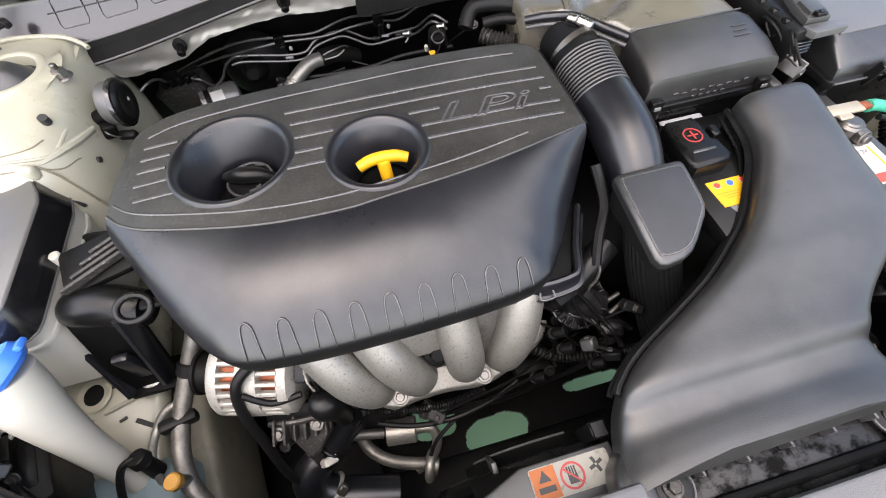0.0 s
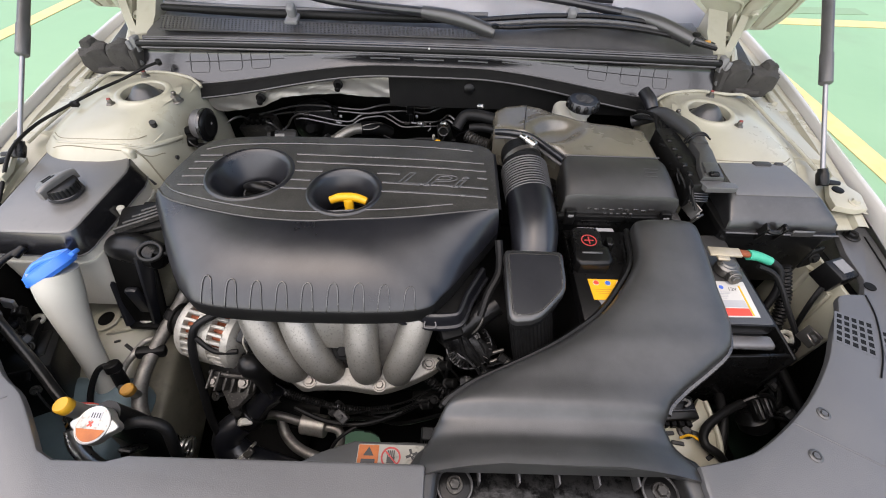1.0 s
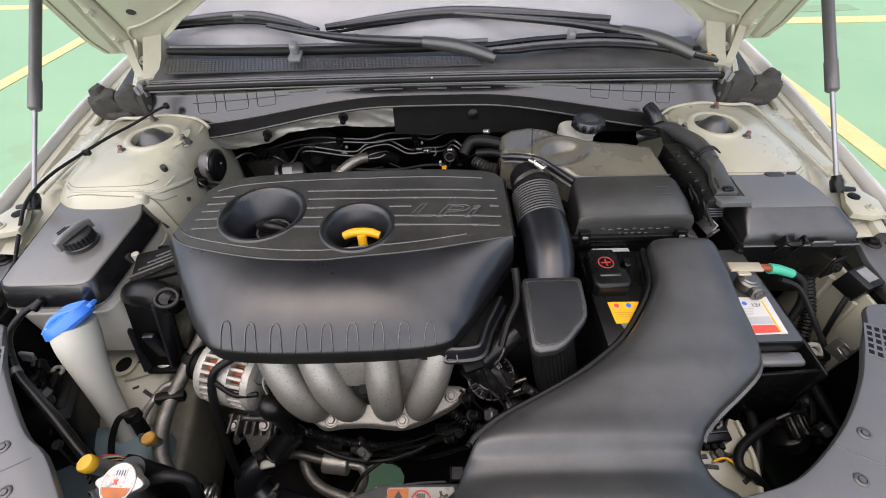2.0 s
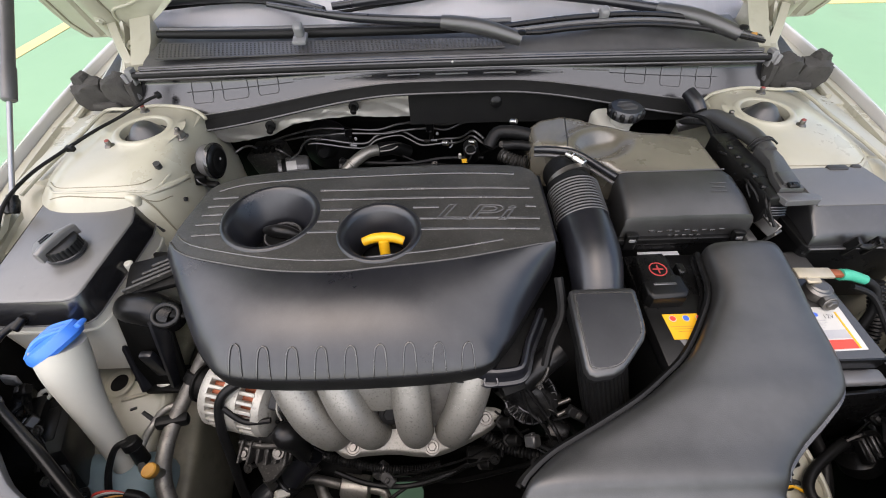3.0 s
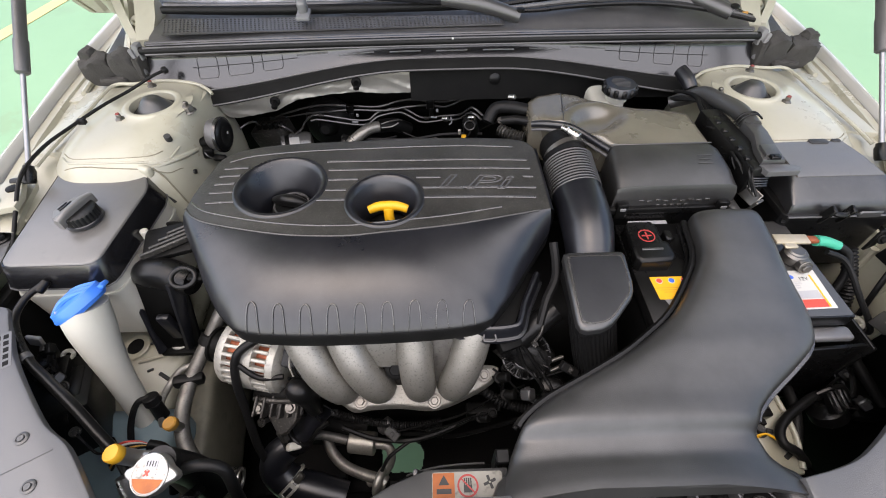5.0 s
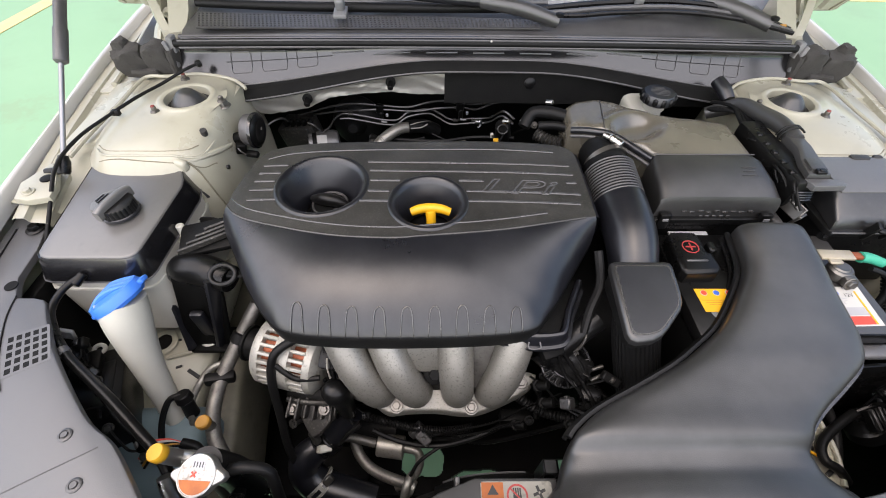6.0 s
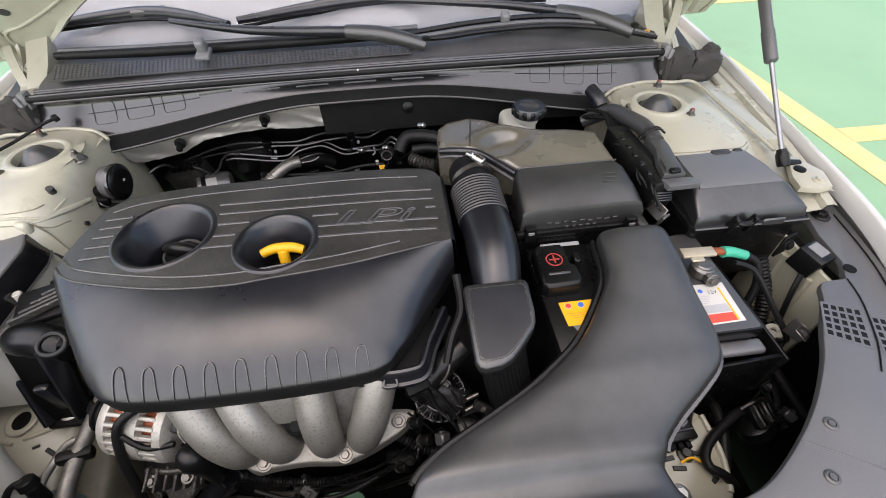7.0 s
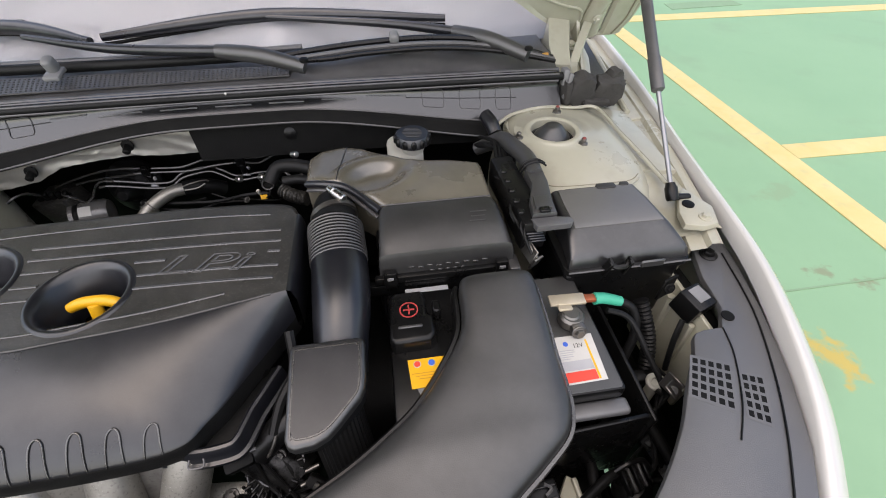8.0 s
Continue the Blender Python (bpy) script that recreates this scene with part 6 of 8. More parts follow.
# ---- coolant tank and washer filler ----
def build_coolant_tank():
    c = thing("coolant_tank", "milky coolant tank with a black cover and screw cap", "tank", (-0.57, -0.24, 0.66))
    outline = [(-0.652, -0.322), (-0.650, -0.335), (-0.643, -0.343), (-0.632, -0.346), (-0.520, -0.346), (-0.509, -0.343), (-0.502, -0.336), (-0.499, -0.326), (-0.488, -0.190), (-0.492, -0.172), (-0.502, -0.152), (-0.515, -0.137), (-0.530, -0.128), (-0.650, -0.128), (-0.660, -0.132), (-0.667, -0.142)]
    cen = Vector((-0.575, -0.240))
    grown = lambda k: [tuple(cen + (Vector(q) - cen) * k) for q in outline]
    lid = lambda x, y: 0.834 + 0.05 * (y + 0.24)
    # Dusty top; the sky reflected in it is part of its base colour.
    part("cover", slab(grown(0.90), lid, lambda x, y: lid(x, y) - 0.005, 0.003, 3), M_DUST_SHEEN, c, "grey dusty cover top, sky sheen in its colour")
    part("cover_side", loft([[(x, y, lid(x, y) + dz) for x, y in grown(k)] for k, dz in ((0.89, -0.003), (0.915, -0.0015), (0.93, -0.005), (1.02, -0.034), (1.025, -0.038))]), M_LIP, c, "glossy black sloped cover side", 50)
    part("cover_band", tube([(x, y, lid(x, y) - 0.037) for x, y in grown(1.028) + grown(1.028)[:1]], 0.0013, 6, 1), M_COWL, c, "thin bright cover edge")
    part("tank_body", slab([tuple(cen + (Vector(q) - cen) * 1.0) for q in outline], 0.794, 0.665, 0.004), M_TANK, c, "milky plastic tank")
    part("seam", slab([tuple(cen + (Vector(q) - cen) * 1.03) for q in outline], 0.776, 0.771, 0.001), M_TANK, c)
    part("neck", lathe([(0.026, 0), (0.025, 0.006)], pose(-0.570, -0.245, 0.828), 28), M_PLASTIC, c)
    c0 = pose(-0.561, -0.253, 0.834, 0, 0, -15)
    notches = []
    for k in range(72):
        r = 0.0245 - 0.0012 * (k % 3 == 0)
        notches.append((r * math.cos(2 * math.pi * k / 72), r * math.sin(2 * math.pi * k / 72)))
    cap = part("cap", moved(slab(notches, 0.021, 0.002, 0.0025, 2), c0), M_PLASTIC, c, "black ribbed screw cap")
    part("cap_skirt", moved(lathe([(0.0235, 0), (0.0258, 0.002), (0.0258, 0.006), (0.0246, 0.007)], Matrix(), 40), c0), M_SMOOTH, cap)
    part("cap_grip", moved(loft([[(x - 0.002, y, z) for x, z in oval(0, 0.0225 - 0.004 * abs(y / 0.031) ** 3, 0.0052, 0.0085, 4, 16)] for y in np.linspace(-0.031, 0.031, 9)]), c0), M_DUST_SHEEN, cap, "dusty grip bar across the cap", 50)
    wing = [(-0.006, -0.027), (-0.018, -0.024), (-0.029, -0.012), (-0.031, 0.0), (-0.028, 0.012), (-0.018, 0.023), (-0.006, 0.027)]
    part("cap_wing", moved(slab(wing, lambda x, y: 0.0255 + 0.10 * x, lambda x, y: 0.0195 + 0.10 * x, 0.002, 2), c0), M_DUST_SHEEN, cap, "flat half of the cap with moulded print")
    for k in range(3):
        part("cap_text", moved(box((-0.012 - 0.0055 * k, 0.0, 0.0249 - 0.00055 * k), (0.0026, 0.026 - 0.005 * k, 0.0012), 0.0003, 1, (0, -6, 0)), c0), M_PLASTIC, cap)
    part("nipple", rod((-0.585, -0.345, 0.806), (-0.590, -0.362, 0.802), 0.006), M_PLASTIC, c)
    hose = [(-0.588, -0.352, 0.806), (-0.602, -0.372, 0.802), (-0.600, -0.405, 0.796), (-0.562, -0.452, 0.787), (-0.520, -0.483, 0.780), (-0.480, -0.511, 0.774), (-0.440, -0.542, 0.764), (-0.412, -0.566, 0.750), (-0.395, -0.60, 0.71)]
    part("overflow_hose", tube(hose, [0.0045, 0.0046, 0.0048, 0.0056, 0.0060, 0.0062, 0.0062, 0.0062, 0.0062], 12), M_PLASTIC, c, "black overflow hose")
    part("return_hose", tube([(-0.490, -0.205, 0.770), (-0.465, -0.212, 0.776), (-0.430, -0.222, 0.774), (-0.390, -0.225, 0.770)], 0.0065, 10), M_RUBBER, c, "short black return hose")
    part("hose_clip", rod((-0.566, -0.449, 0.788), (-0.558, -0.456, 0.786), 0.0068), M_COWL, c)


build_coolant_tank()


def build_washer():
    w = thing("washer_filler", "milky washer filler neck with a bright blue cap", "washer filler", (-0.5, -0.42, 0.6))
    neck = [(-0.512, -0.388, 0.808), (-0.512, -0.402, 0.778), (-0.510, -0.418, 0.742), (-0.505, -0.438, 0.695), (-0.498, -0.460, 0.640), (-0.490, -0.482, 0.590)]
    part("neck", tube(neck, [0.0290, 0.0285, 0.0240, 0.0190, 0.0168, 0.0168], 28, 6), M_TANK, w, "milky tapered neck", 60)
    up = Vector((-0.52, 0.22, 0.82)).normalized()
    wide = Vector((0.80, 0.28, 0.50))
    wide = (wide - up * wide.dot(up)).normalized()
    m = Matrix((wide, up.cross(wide), up)).transposed().to_4x4()
    m = Matrix.Translation((-0.514, -0.387, 0.807)) @ m @ Matrix.Diagonal((0.80, 0.66, 0.80, 1))
    cap = part("cap", lathe([(0.041, -0.008), (0.047, -0.002), (0.047, 0.006), (0.043, 0.014), (0.020, 0.018), (0.004, 0.0185)], m, 40), M_BLUE, w, "bright blue snap cap")
    for k in (-1, 0, 1):
        part("ridge", moved(tube([(-0.038, 0.015 * k - 0.006, 0.012), (0.0, 0.016 * k, 0.022), (0.038, 0.015 * k + 0.006, 0.012)], [0.003, 0.0055, 0.003], 8), m), M_BLUE, cap)
    part("tab", moved(box((0.046, 0.010, 0.004), (0.018, 0.022, 0.008), 0.003, 2), m), M_BLUE, cap)
    part("tab", moved(box((-0.046, -0.008, 0.000), (0.014, 0.018, 0.008), 0.003, 2), m), M_BLUE, cap)
    part("reservoir", box((-0.520, -0.530, 0.545), (0.16, 0.16, 0.15), 0.025, 3), M_FLUID, w, "bluish milky reservoir")


build_washer()


# ---- front shroud ----
def build_shroud():
    s = thing("radiator_shroud", "grained grey-black plastic sight shield across the front", "shroud", (0, -0.7, 0.79))
    height = lambda x, y: 0.807
    right = [(0.320, -0.620), (0.36, -0.612), (0.395, -0.600), (0.444, -0.570), (0.489, -0.535), (0.535, -0.488), (0.565, -0.447), (0.594, -0.412), (0.613, -0.384), (0.650, -0.381)]
    wing = [(0.668, -0.352), (0.674, -0.300), (0.690, -0.250), (0.700, -0.238), (0.746, -0.238), (0.738, -0.286), (0.719, -0.362), (0.688, -0.455), (0.653, -0.53), (0.586, -0.63), (0.468, -0.745), (0.22, -0.83)]
    left = [(0.028, -0.627), (-0.280, -0.628), (-0.300, -0.634), (-0.355, -0.634), (-0.376, -0.625), (-0.392, -0.608), (-0.434, -0.567), (-0.470, -0.545), (-0.511, -0.508), (-0.559, -0.459), (-0.594, -0.413), (-0.613, -0.388), (-0.650, -0.385)]
    smooth = lambda pts: [(q.x, q.y) for q in spline([(x, y, 0) for x, y in pts], 3)]
    left, right = left[:5] + smooth(left[5:]), smooth(right)
    outline = left + mirrored(wing) + list(reversed(wing)) + list(reversed(right)) + [(0.318, -0.640), (0.318, -0.668), (0.030, -0.668), (0.030, -0.630)]
    part("panel", slab(outline, height, lambda x, y: height(x, y) - 0.010, 0.003, 2), M_SHIELD, s, "grained panel", 30)
    for k in (-1, 1):
        # vent grids: two blocks of square holes
        for c, cells in ((((0.588, -0.412), (0.630, -0.430), (0.600, -0.486), (0.558, -0.460)), (16, 16)), (((0.632, -0.440), (0.657, -0.450), (0.628, -0.506), (0.606, -0.492)), (10, 16))):
            q = [(k * x + (0.006 if k < 0 else 0), y - (0.013 if k < 0 else 0), height(x, y) + 0.00035) for x, y in c]
            part("vent_back", tray([(x, y, z - 0.0002) for x, y, z in q], (1, 1), 0.00005, lambda i, j: True), M_DARK, s)
            part("vent_grid", tray(q, cells, 0.0001, lambda i, j: i % 3 == 0 or j % 3 == 0), M_SHIELD, s, "square-holed vent")
        part("seam", tube([(k * x, y, height(x, y) + 0.0001) for x, y in ((0.446, -0.571), (0.495, -0.600), (0.55, -0.634))], 0.0008, 6), M_COWL, s)
        part("groove", tube([(k * x, y, height(x, y) + 0.0008) for x, y in ((0.650, -0.383), (0.640, -0.42), (0.612, -0.475), (0.585, -0.512))], 0.0010, 6), M_PLASTIC, s, "dark fold between the panels")
        part("groove", tube([(k * x, y, height(x, y) + 0.0006) for x, y in ((0.728, -0.262), (0.706, -0.362), (0.670, -0.45), (0.632, -0.52), (0.585, -0.59))], 0.0013, 6), M_PLASTIC, s)
        part("hole", lathe([(0.008, 0), (0.008, 0.0012)], pose(k * 0.667, -0.367, height(0.667, 0) + 0.0004), 18), M_DARK, s)
        for x, y in ((0.486, -0.559), (0.450, -0.606)):
            pin = part("push_pin", lathe([(0.0072, 0), (0.0072, 0.0010), (0.0058, 0.002), (0.0046, 0.002), (0.0044, 0.001)], pose(k * x, y, height(x, y)), 20), M_GREY, s)
            part("pin_head", lathe([(0.0036, 0), (0.0032, 0.0012)], pose(k * x, y, height(x, y) + 0.0015), 12), M_GREY, pin)
    for x, y in ((0.706, -0.262), (-0.700, -0.262)):
        part("push_pin", hex_bolt((x, y, height(x, y) + 0.001), r=0.008), M_PLASTIC, s)


build_shroud()


# ---- engine mount ----
def build_mount():
    m = thing("engine_mount", "black engine mount with ribbed bracket and lifting eye", "engine mount", (-0.46, -0.32, 0.64))
    part("dome", tube([(-0.495, -0.305, 0.755), (-0.470, -0.312, 0.778), (-0.435, -0.322, 0.784), (-0.395, -0.335, 0.782)], [0.016, 0.023, 0.024, 0.020], 20), M_PLASTIC, m, "shiny black mount housing", 60)
    part("bracket_plate", box((-0.430, -0.272, 0.806), (0.100, 0.058, 0.010), 0.003, 2, (8, -6, 12)), M_DARK, m)
    for k in range(4):
        part("bracket_rib", box((-0.428 + 0.004 * k, -0.291 + 0.0125 * k, 0.815), (0.088 - 0.008 * k, 0.0045, 0.010), 0.0015, 1, (0, -6, 26)), M_GRIME, m, "worn grimy rib")
    part("stud", merge(rod((-0.487, -0.258, 0.780), (-0.487, -0.256, 0.812), 0.006), hex_bolt((-0.487, -0.257, 0.786), r=0.009)), M_TANK, m, "pale plated stud")
    ring = [Vector((-0.388 + 0.017 * math.cos(a), -0.353 + 0.012 * math.sin(a), 0.815 + 0.006 * math.sin(a))) for a in np.linspace(0, 2 * math.pi, 21)]
    part("lifting_eye", tube(ring, 0.0036, 10, 2), M_PLASTIC, m, "black lifting eye")
    part("eye_stem", box((-0.372, -0.350, 0.812), (0.024, 0.012, 0.006), 0.002, 1), M_DARK, m)
    part("leg_back", box((-0.462, -0.345, 0.700), (0.070, 0.008, 0.150), 0.003, 2, (-14, 8, 0)), M_DARK, m)
    for top, low in (((-0.512, -0.312, 0.745), (-0.496, -0.366, 0.640)), ((-0.418, -0.343, 0.792), (-0.450, -0.362, 0.645))):
        a, b = Vector(top), Vector(low)
        out = Vector((0.0, -0.9, 0.45)).normalized()
        side = (b - a).normalized().cross(out)
        part("leg_flange", loft([[q + side * u * w + out * v for u, v in ((-1, -0.020), (1, -0.020), (1, 0.010), (0.5, 0.013), (-0.5, 0.013), (-1, 0.010))] for q, w in ((a, 0.0045), (a.lerp(b, 0.5), 0.0040), (b, 0.0045))]), M_SMOOTH, m, "glossy black flange", 40)
    part("leg_foot", box((-0.468, -0.352, 0.636), (0.062, 0.046, 0.010), 0.003, 2), M_DARK, m)
    part("inner_pin", box((-0.462, -0.356, 0.695), (0.020, 0.012, 0.060), 0.004, 2), M_SMOOTH, m)
    part("bolt", hex_bolt((-0.474, -0.352, 0.641), r=0.010), M_ALU, m, "steel foot bolt")


build_mount()


# ---- refrigerant and coolant lines on the side ----
def build_ac_lines():
    a = thing("refrigerant_lines", "bare aluminium air-conditioning pipes with ochre service cap", "pipe", (-0.42, -0.45, 0.6))
    part("main_pipe", tube([(-0.384, -0.325, 0.705), (-0.412, -0.372, 0.668), (-0.430, -0.422, 0.645), (-0.432, -0.470, 0.632), (-0.418, -0.510, 0.622), (-0.388, -0.543, 0.610), (-0.355, -0.556, 0.600)], 0.0108, 16), M_CASTDIRT, a, "thick dull aluminium pipe")
    part("thin_pipe", tube([(-0.424, -0.400, 0.652), (-0.448, -0.408, 0.650), (-0.463, -0.428, 0.640), (-0.464, -0.462, 0.640), (-0.462, -0.495, 0.600), (-0.452, -0.520, 0.570)], 0.0052, 10), M_CAST, a, "thin aluminium pipe")
    part("clamp_block", box((-0.432, -0.424, 0.646), (0.044, 0.016, 0.020), 0.005, 2, (0, 10, 15)), M_RUBBER, a, "black pipe clamp")
    part("clamp_block", rod((-0.405, -0.362, 0.676), (-0.412, -0.374, 0.666), 0.015), M_RUBBER, a)
    port = part("service_port", rod((-0.425, -0.492, 0.630), (-0.428, -0.494, 0.652), 0.007), M_ALU, a)
    part("cap", lathe([(0.009, 0), (0.0098, 0.002), (0.0098, 0.010), (0.008, 0.012)], along((-0.428, -0.494, 0.650), (-0.430, -0.496, 0.70)), 20), M_ORANGE, port, "ochre dust cap")
    for k in range(4):
        part("spring_coil", tube([Vector((-0.352 + 0.007 * k + 0.002 * math.sin(t), -0.557 + 0.015 * math.cos(t), 0.600 + 0.015 * math.sin(t))) for t in np.linspace(0, 2 * math.pi, 13)], 0.0028, 6, 2), M_STEEL, a)
    plug = part("pressure_sensor", merge(rod((-0.466, -0.470, 0.622), (-0.466, -0.462, 0.655), 0.010, 0.009), rod((-0.466, -0.462, 0.655), (-0.468, -0.458, 0.668), 0.012, 0.011)), M_RUBBER, a, "black sensor plug")
    part("lead", tube([(-0.470, -0.458, 0.664), (-0.486, -0.466, 0.662), (-0.496, -0.490, 0.640), (-0.494, -0.520, 0.615)], 0.0045, 8), M_RUBBER, plug)


build_ac_lines()


def build_radiator_cap():
    r = thing("coolant_filler", "round radiator cap with worn white and orange warning print", "cap", (-0.34, -0.59, 0.76))
    m = pose(-0.3395, -0.593, 0.787, 14, -4, -4) @ Matrix.Diagonal((0.76, 0.76, 1, 1))
    outline = []
    for k in range(48):
        t = 2 * math.pi * k / 48
        q = 0.0268 + 0.0125 * max(0, math.cos(2 * t)) ** 6
        outline.append((q * math.cos(t), q * math.sin(t)))
    part("cap_plate", moved(slab(outline, 0.010, 0.0, 0.003, 3), m), M_ALU, r, "bare metal cap with two ears")
    face = part("print_plate", moved(lathe([(0.0245, 0), (0.0245, 0.0006)], pose(0, 0, 0.0102), 40), m), M_CAPPRINT, r, "worn white warning print")
    part("rolled_rim", moved(tube([(0.0255 * math.cos(t), 0.0255 * math.sin(t), 0.0102) for t in np.linspace(0, 2 * math.pi, 41)], 0.0014, 8, 1), m), M_ALU, r, "bright rolled rim")
    half = [(0.023 * math.cos(t), 0.023 * math.sin(t)) for t in np.linspace(math.radians(195), math.radians(345), 16)]
    part("orange_field", moved(slab(half, 0.0114, 0.0109, 0), m), M_SHADED_ORANGE, face)
    part("grey_field", moved(box((0.0, 0.0125, 0.0110), (0.018, 0.011, 0.0006), 0), m), M_SILVER, face)
    for k in range(4):
        part("ink_bar", moved(box((-0.006 + 0.004 * k, 0.013, 0.0114), (0.0012, 0.007, 0.0004), 0), m), M_INK, face)
    for d in (45, -45):
        part("red_mark", moved(box((-0.004, 0.001, 0.0110 + 0.0001 * (d > 0)), (0.009, 0.0022, 0.0006), 0, 1, (0, 0, d)), m), M_RED, face)
    part("ink_bar", moved(box((0.005, 0.001, 0.0110), (0.010, 0.003, 0.0005), 0), m), M_SILVER, face)
    neck = part("filler_neck", tube([(-0.340, -0.584, 0.788), (-0.338, -0.578, 0.760), (-0.336, -0.574, 0.72), (-0.335, -0.575, 0.66)], [0.019, 0.017, 0.018, 0.022], 20), M_PLASTIC, r, "black filler neck")
    part("side_hose", tube([(-0.322, -0.585, 0.772), (-0.300, -0.582, 0.774), (-0.280, -0.585, 0.764), (-0.274, -0.600, 0.735), (-0.276, -0.61, 0.69)], 0.0065, 12), M_RUBBER, neck, "small black hose")
    part("neck_strap", box((-0.312, -0.605, 0.752), (0.014, 0.006, 0.070), 0.002, 1, (20, 20, 0)), M_PLASTIC, neck)


build_radiator_cap()


def build_service_valve():
    v = thing("service_valve", "yellow-capped service valve on a bent metal pipe", "valve", (-0.39, -0.58, 0.74))
    part("cap", lathe([(0.0085, 0), (0.0098, 0.002), (0.0098, 0.011), (0.0085, 0.013), (0.003, 0.0135)], along((-0.396, -0.570, 0.776), (-0.402, -0.572, 0.82)), 24), M_AMBER, v, "yellow-ochre cap")
    part("valve_stem", rod((-0.388, -0.566, 0.745), (-0.396, -0.570, 0.778), 0.009), M_ALU, v)
    part("pipe", tube([(-0.388, -0.566, 0.748), (-0.372, -0.568, 0.750), (-0.362, -0.575, 0.735), (-0.36, -0.585, 0.66)], 0.009, 12), M_ALU, v, "bent metal pipe")
    part("lower_pipe", tube([(-0.398, -0.585, 0.75), (-0.392, -0.600, 0.735), (-0.378, -0.612, 0.715), (-0.36, -0.620, 0.69)], 0.009, 12), M_STEEL, v)


build_service_valve()


# ---- hoses and small units low at the front of the engine ----
def build_front_clutter():
    t = thing("thermostat_hose", "black coolant hose with spring clamps below the alternator", "hose", (-0.27, -0.48, 0.5))
    part("upper_ball", tube([(-0.252, -0.462, 0.690), (-0.240, -0.466, 0.692), (-0.232, -0.468, 0.670), (-0.230, -0.470, 0.63)], [0.013, 0.0185, 0.015, 0.012], 18), M_PLASTIC, t, "rounded black elbow", 60)
    part("pipe", tube([(-0.228, -0.462, 0.610), (-0.256, -0.482, 0.580), (-0.286, -0.500, 0.553)], 0.018, 18), M_SMOOTH, t, "black plastic pipe")
    part("collar", rod((-0.262, -0.486, 0.575), (-0.276, -0.495, 0.562), 0.024), M_PLASTIC, t)
    part("clamp_tag", box((-0.270, -0.508, 0.580), (0.020, 0.012, 0.018), 0.002, 1, (20, 30, 20)), M_TANK, t, "pale clip")
    part("elbow", tube([(-0.284, -0.498, 0.556), (-0.304, -0.512, 0.545), (-0.306, -0.528, 0.525), (-0.282, -0.544, 0.508), (-0.24, -0.556, 0.50), (-0.20, -0.566, 0.49)], [0.022, 0.025, 0.026, 0.027, 0.028, 0.028], 20), M_SMOOTH, t, "thick black elbow", 60)
    bend = along((-0.288, -0.538, 0.514), (-0.264, -0.556, 0.497))
    for k in (0, 1):
        part("band_clamp", moved(lathe([(0.0268, 0), (0.0282, 0.0004), (0.0282, 0.0042), (0.0268, 0.0046)], pose(0, 0, 0.011 * k), 32), bend), M_SHELL, t, "pale steel band clamp")
    for a in (60, 100, 150, 200, 250):
        part("clamp_bridge", moved(box((0.0276 * math.cos(math.radians(a)), 0.0276 * math.sin(math.radians(a)), 0.0076), (0.0012, 0.006, 0.012), 0.0004, 1, (0, 0, a)), bend), M_SHELL, t)
    part("clamp_ear", moved(box((0.010, 0.030, 0.006), (0.016, 0.010, 0.012), 0.002, 1, (0, 0, 20)), bend), M_BOLT, t, "bent clamp ear")
    c = thing("wiring_conduit", "corrugated black wiring conduit under the intake manifold", "conduit", (-0.15, -0.46, 0.58))
    part("conduit", tube([(-0.238, -0.455, 0.590), (-0.19, -0.468, 0.590), (-0.13, -0.478, 0.580), (-0.08, -0.478, 0.568), (-0.04, -0.470, 0.560)], 0.0062, 14, 6, 0.0010, 0.004), M_RUBBER, c, "", 60)
    part("lead", tube([(-0.20, -0.478, 0.570), (-0.15, -0.492, 0.555), (-0.09, -0.496, 0.552), (-0.03, -0.490, 0.580), (0.02, -0.472, 0.600)], 0.004, 8), M_RUBBER, c)
    part("lead", tube([(-0.09, -0.496, 0.552), (-0.125, -0.515, 0.535), (-0.14, -0.53, 0.51)], 0.003, 8), M_RUBBER, c)
    part("plug", box((0.025, -0.470, 0.605), (0.05, 0.02, 0.022), 0.004, 2), M_DARK, c)
    s = thing("solenoid_valve", "metal solenoid valve with bent coolant pipes", "valve", (-0.18, -0.49, 0.5))
    part("can", rod((-0.196, -0.484, 0.520), (-0.152, -0.490, 0.520), 0.019), M_CAST, s, "dull metal can")
    part("pipe", tube([(-0.275, -0.490, 0.515), (-0.265, -0.480, 0.530), (-0.240, -0.478, 0.535), (-0.200, -0.484, 0.525)], 0.0075, 12), M_CASTDIRT, s)
    part("pipe", tube([(-0.238, -0.474, 0.512), (-0.234, -0.484, 0.506), (-0.226, -0.498, 0.500), (-0.206, -0.516, 0.498), (-0.180, -0.528, 0.496), (-0.150, -0.537, 0.494)], 0.0090, 14), M_CASTDIRT, s, "bent dull metal pipe")
    part("pipe", tube([(-0.152, -0.490, 0.520), (-0.130, -0.495, 0.518), (-0.126, -0.512, 0.505), (-0.140, -0.53, 0.492), (-0.165, -0.54, 0.480)], 0.0075, 12), M_CAST, s)
    part("flange_ring", tube([Vector((-0.144 + 0.006 * math.cos(a), -0.541 + 0.016 * math.cos(a), 0.490 + 0.018 * math.sin(a))) for a in np.linspace(0, 2 * math.pi, 21)], 0.007, 10, 2), M_CAST, s, "round pipe flange")
    part("hub", rod((-0.148, -0.539, 0.491), (-0.134, -0.545, 0.488), 0.013), M_CAST, s)
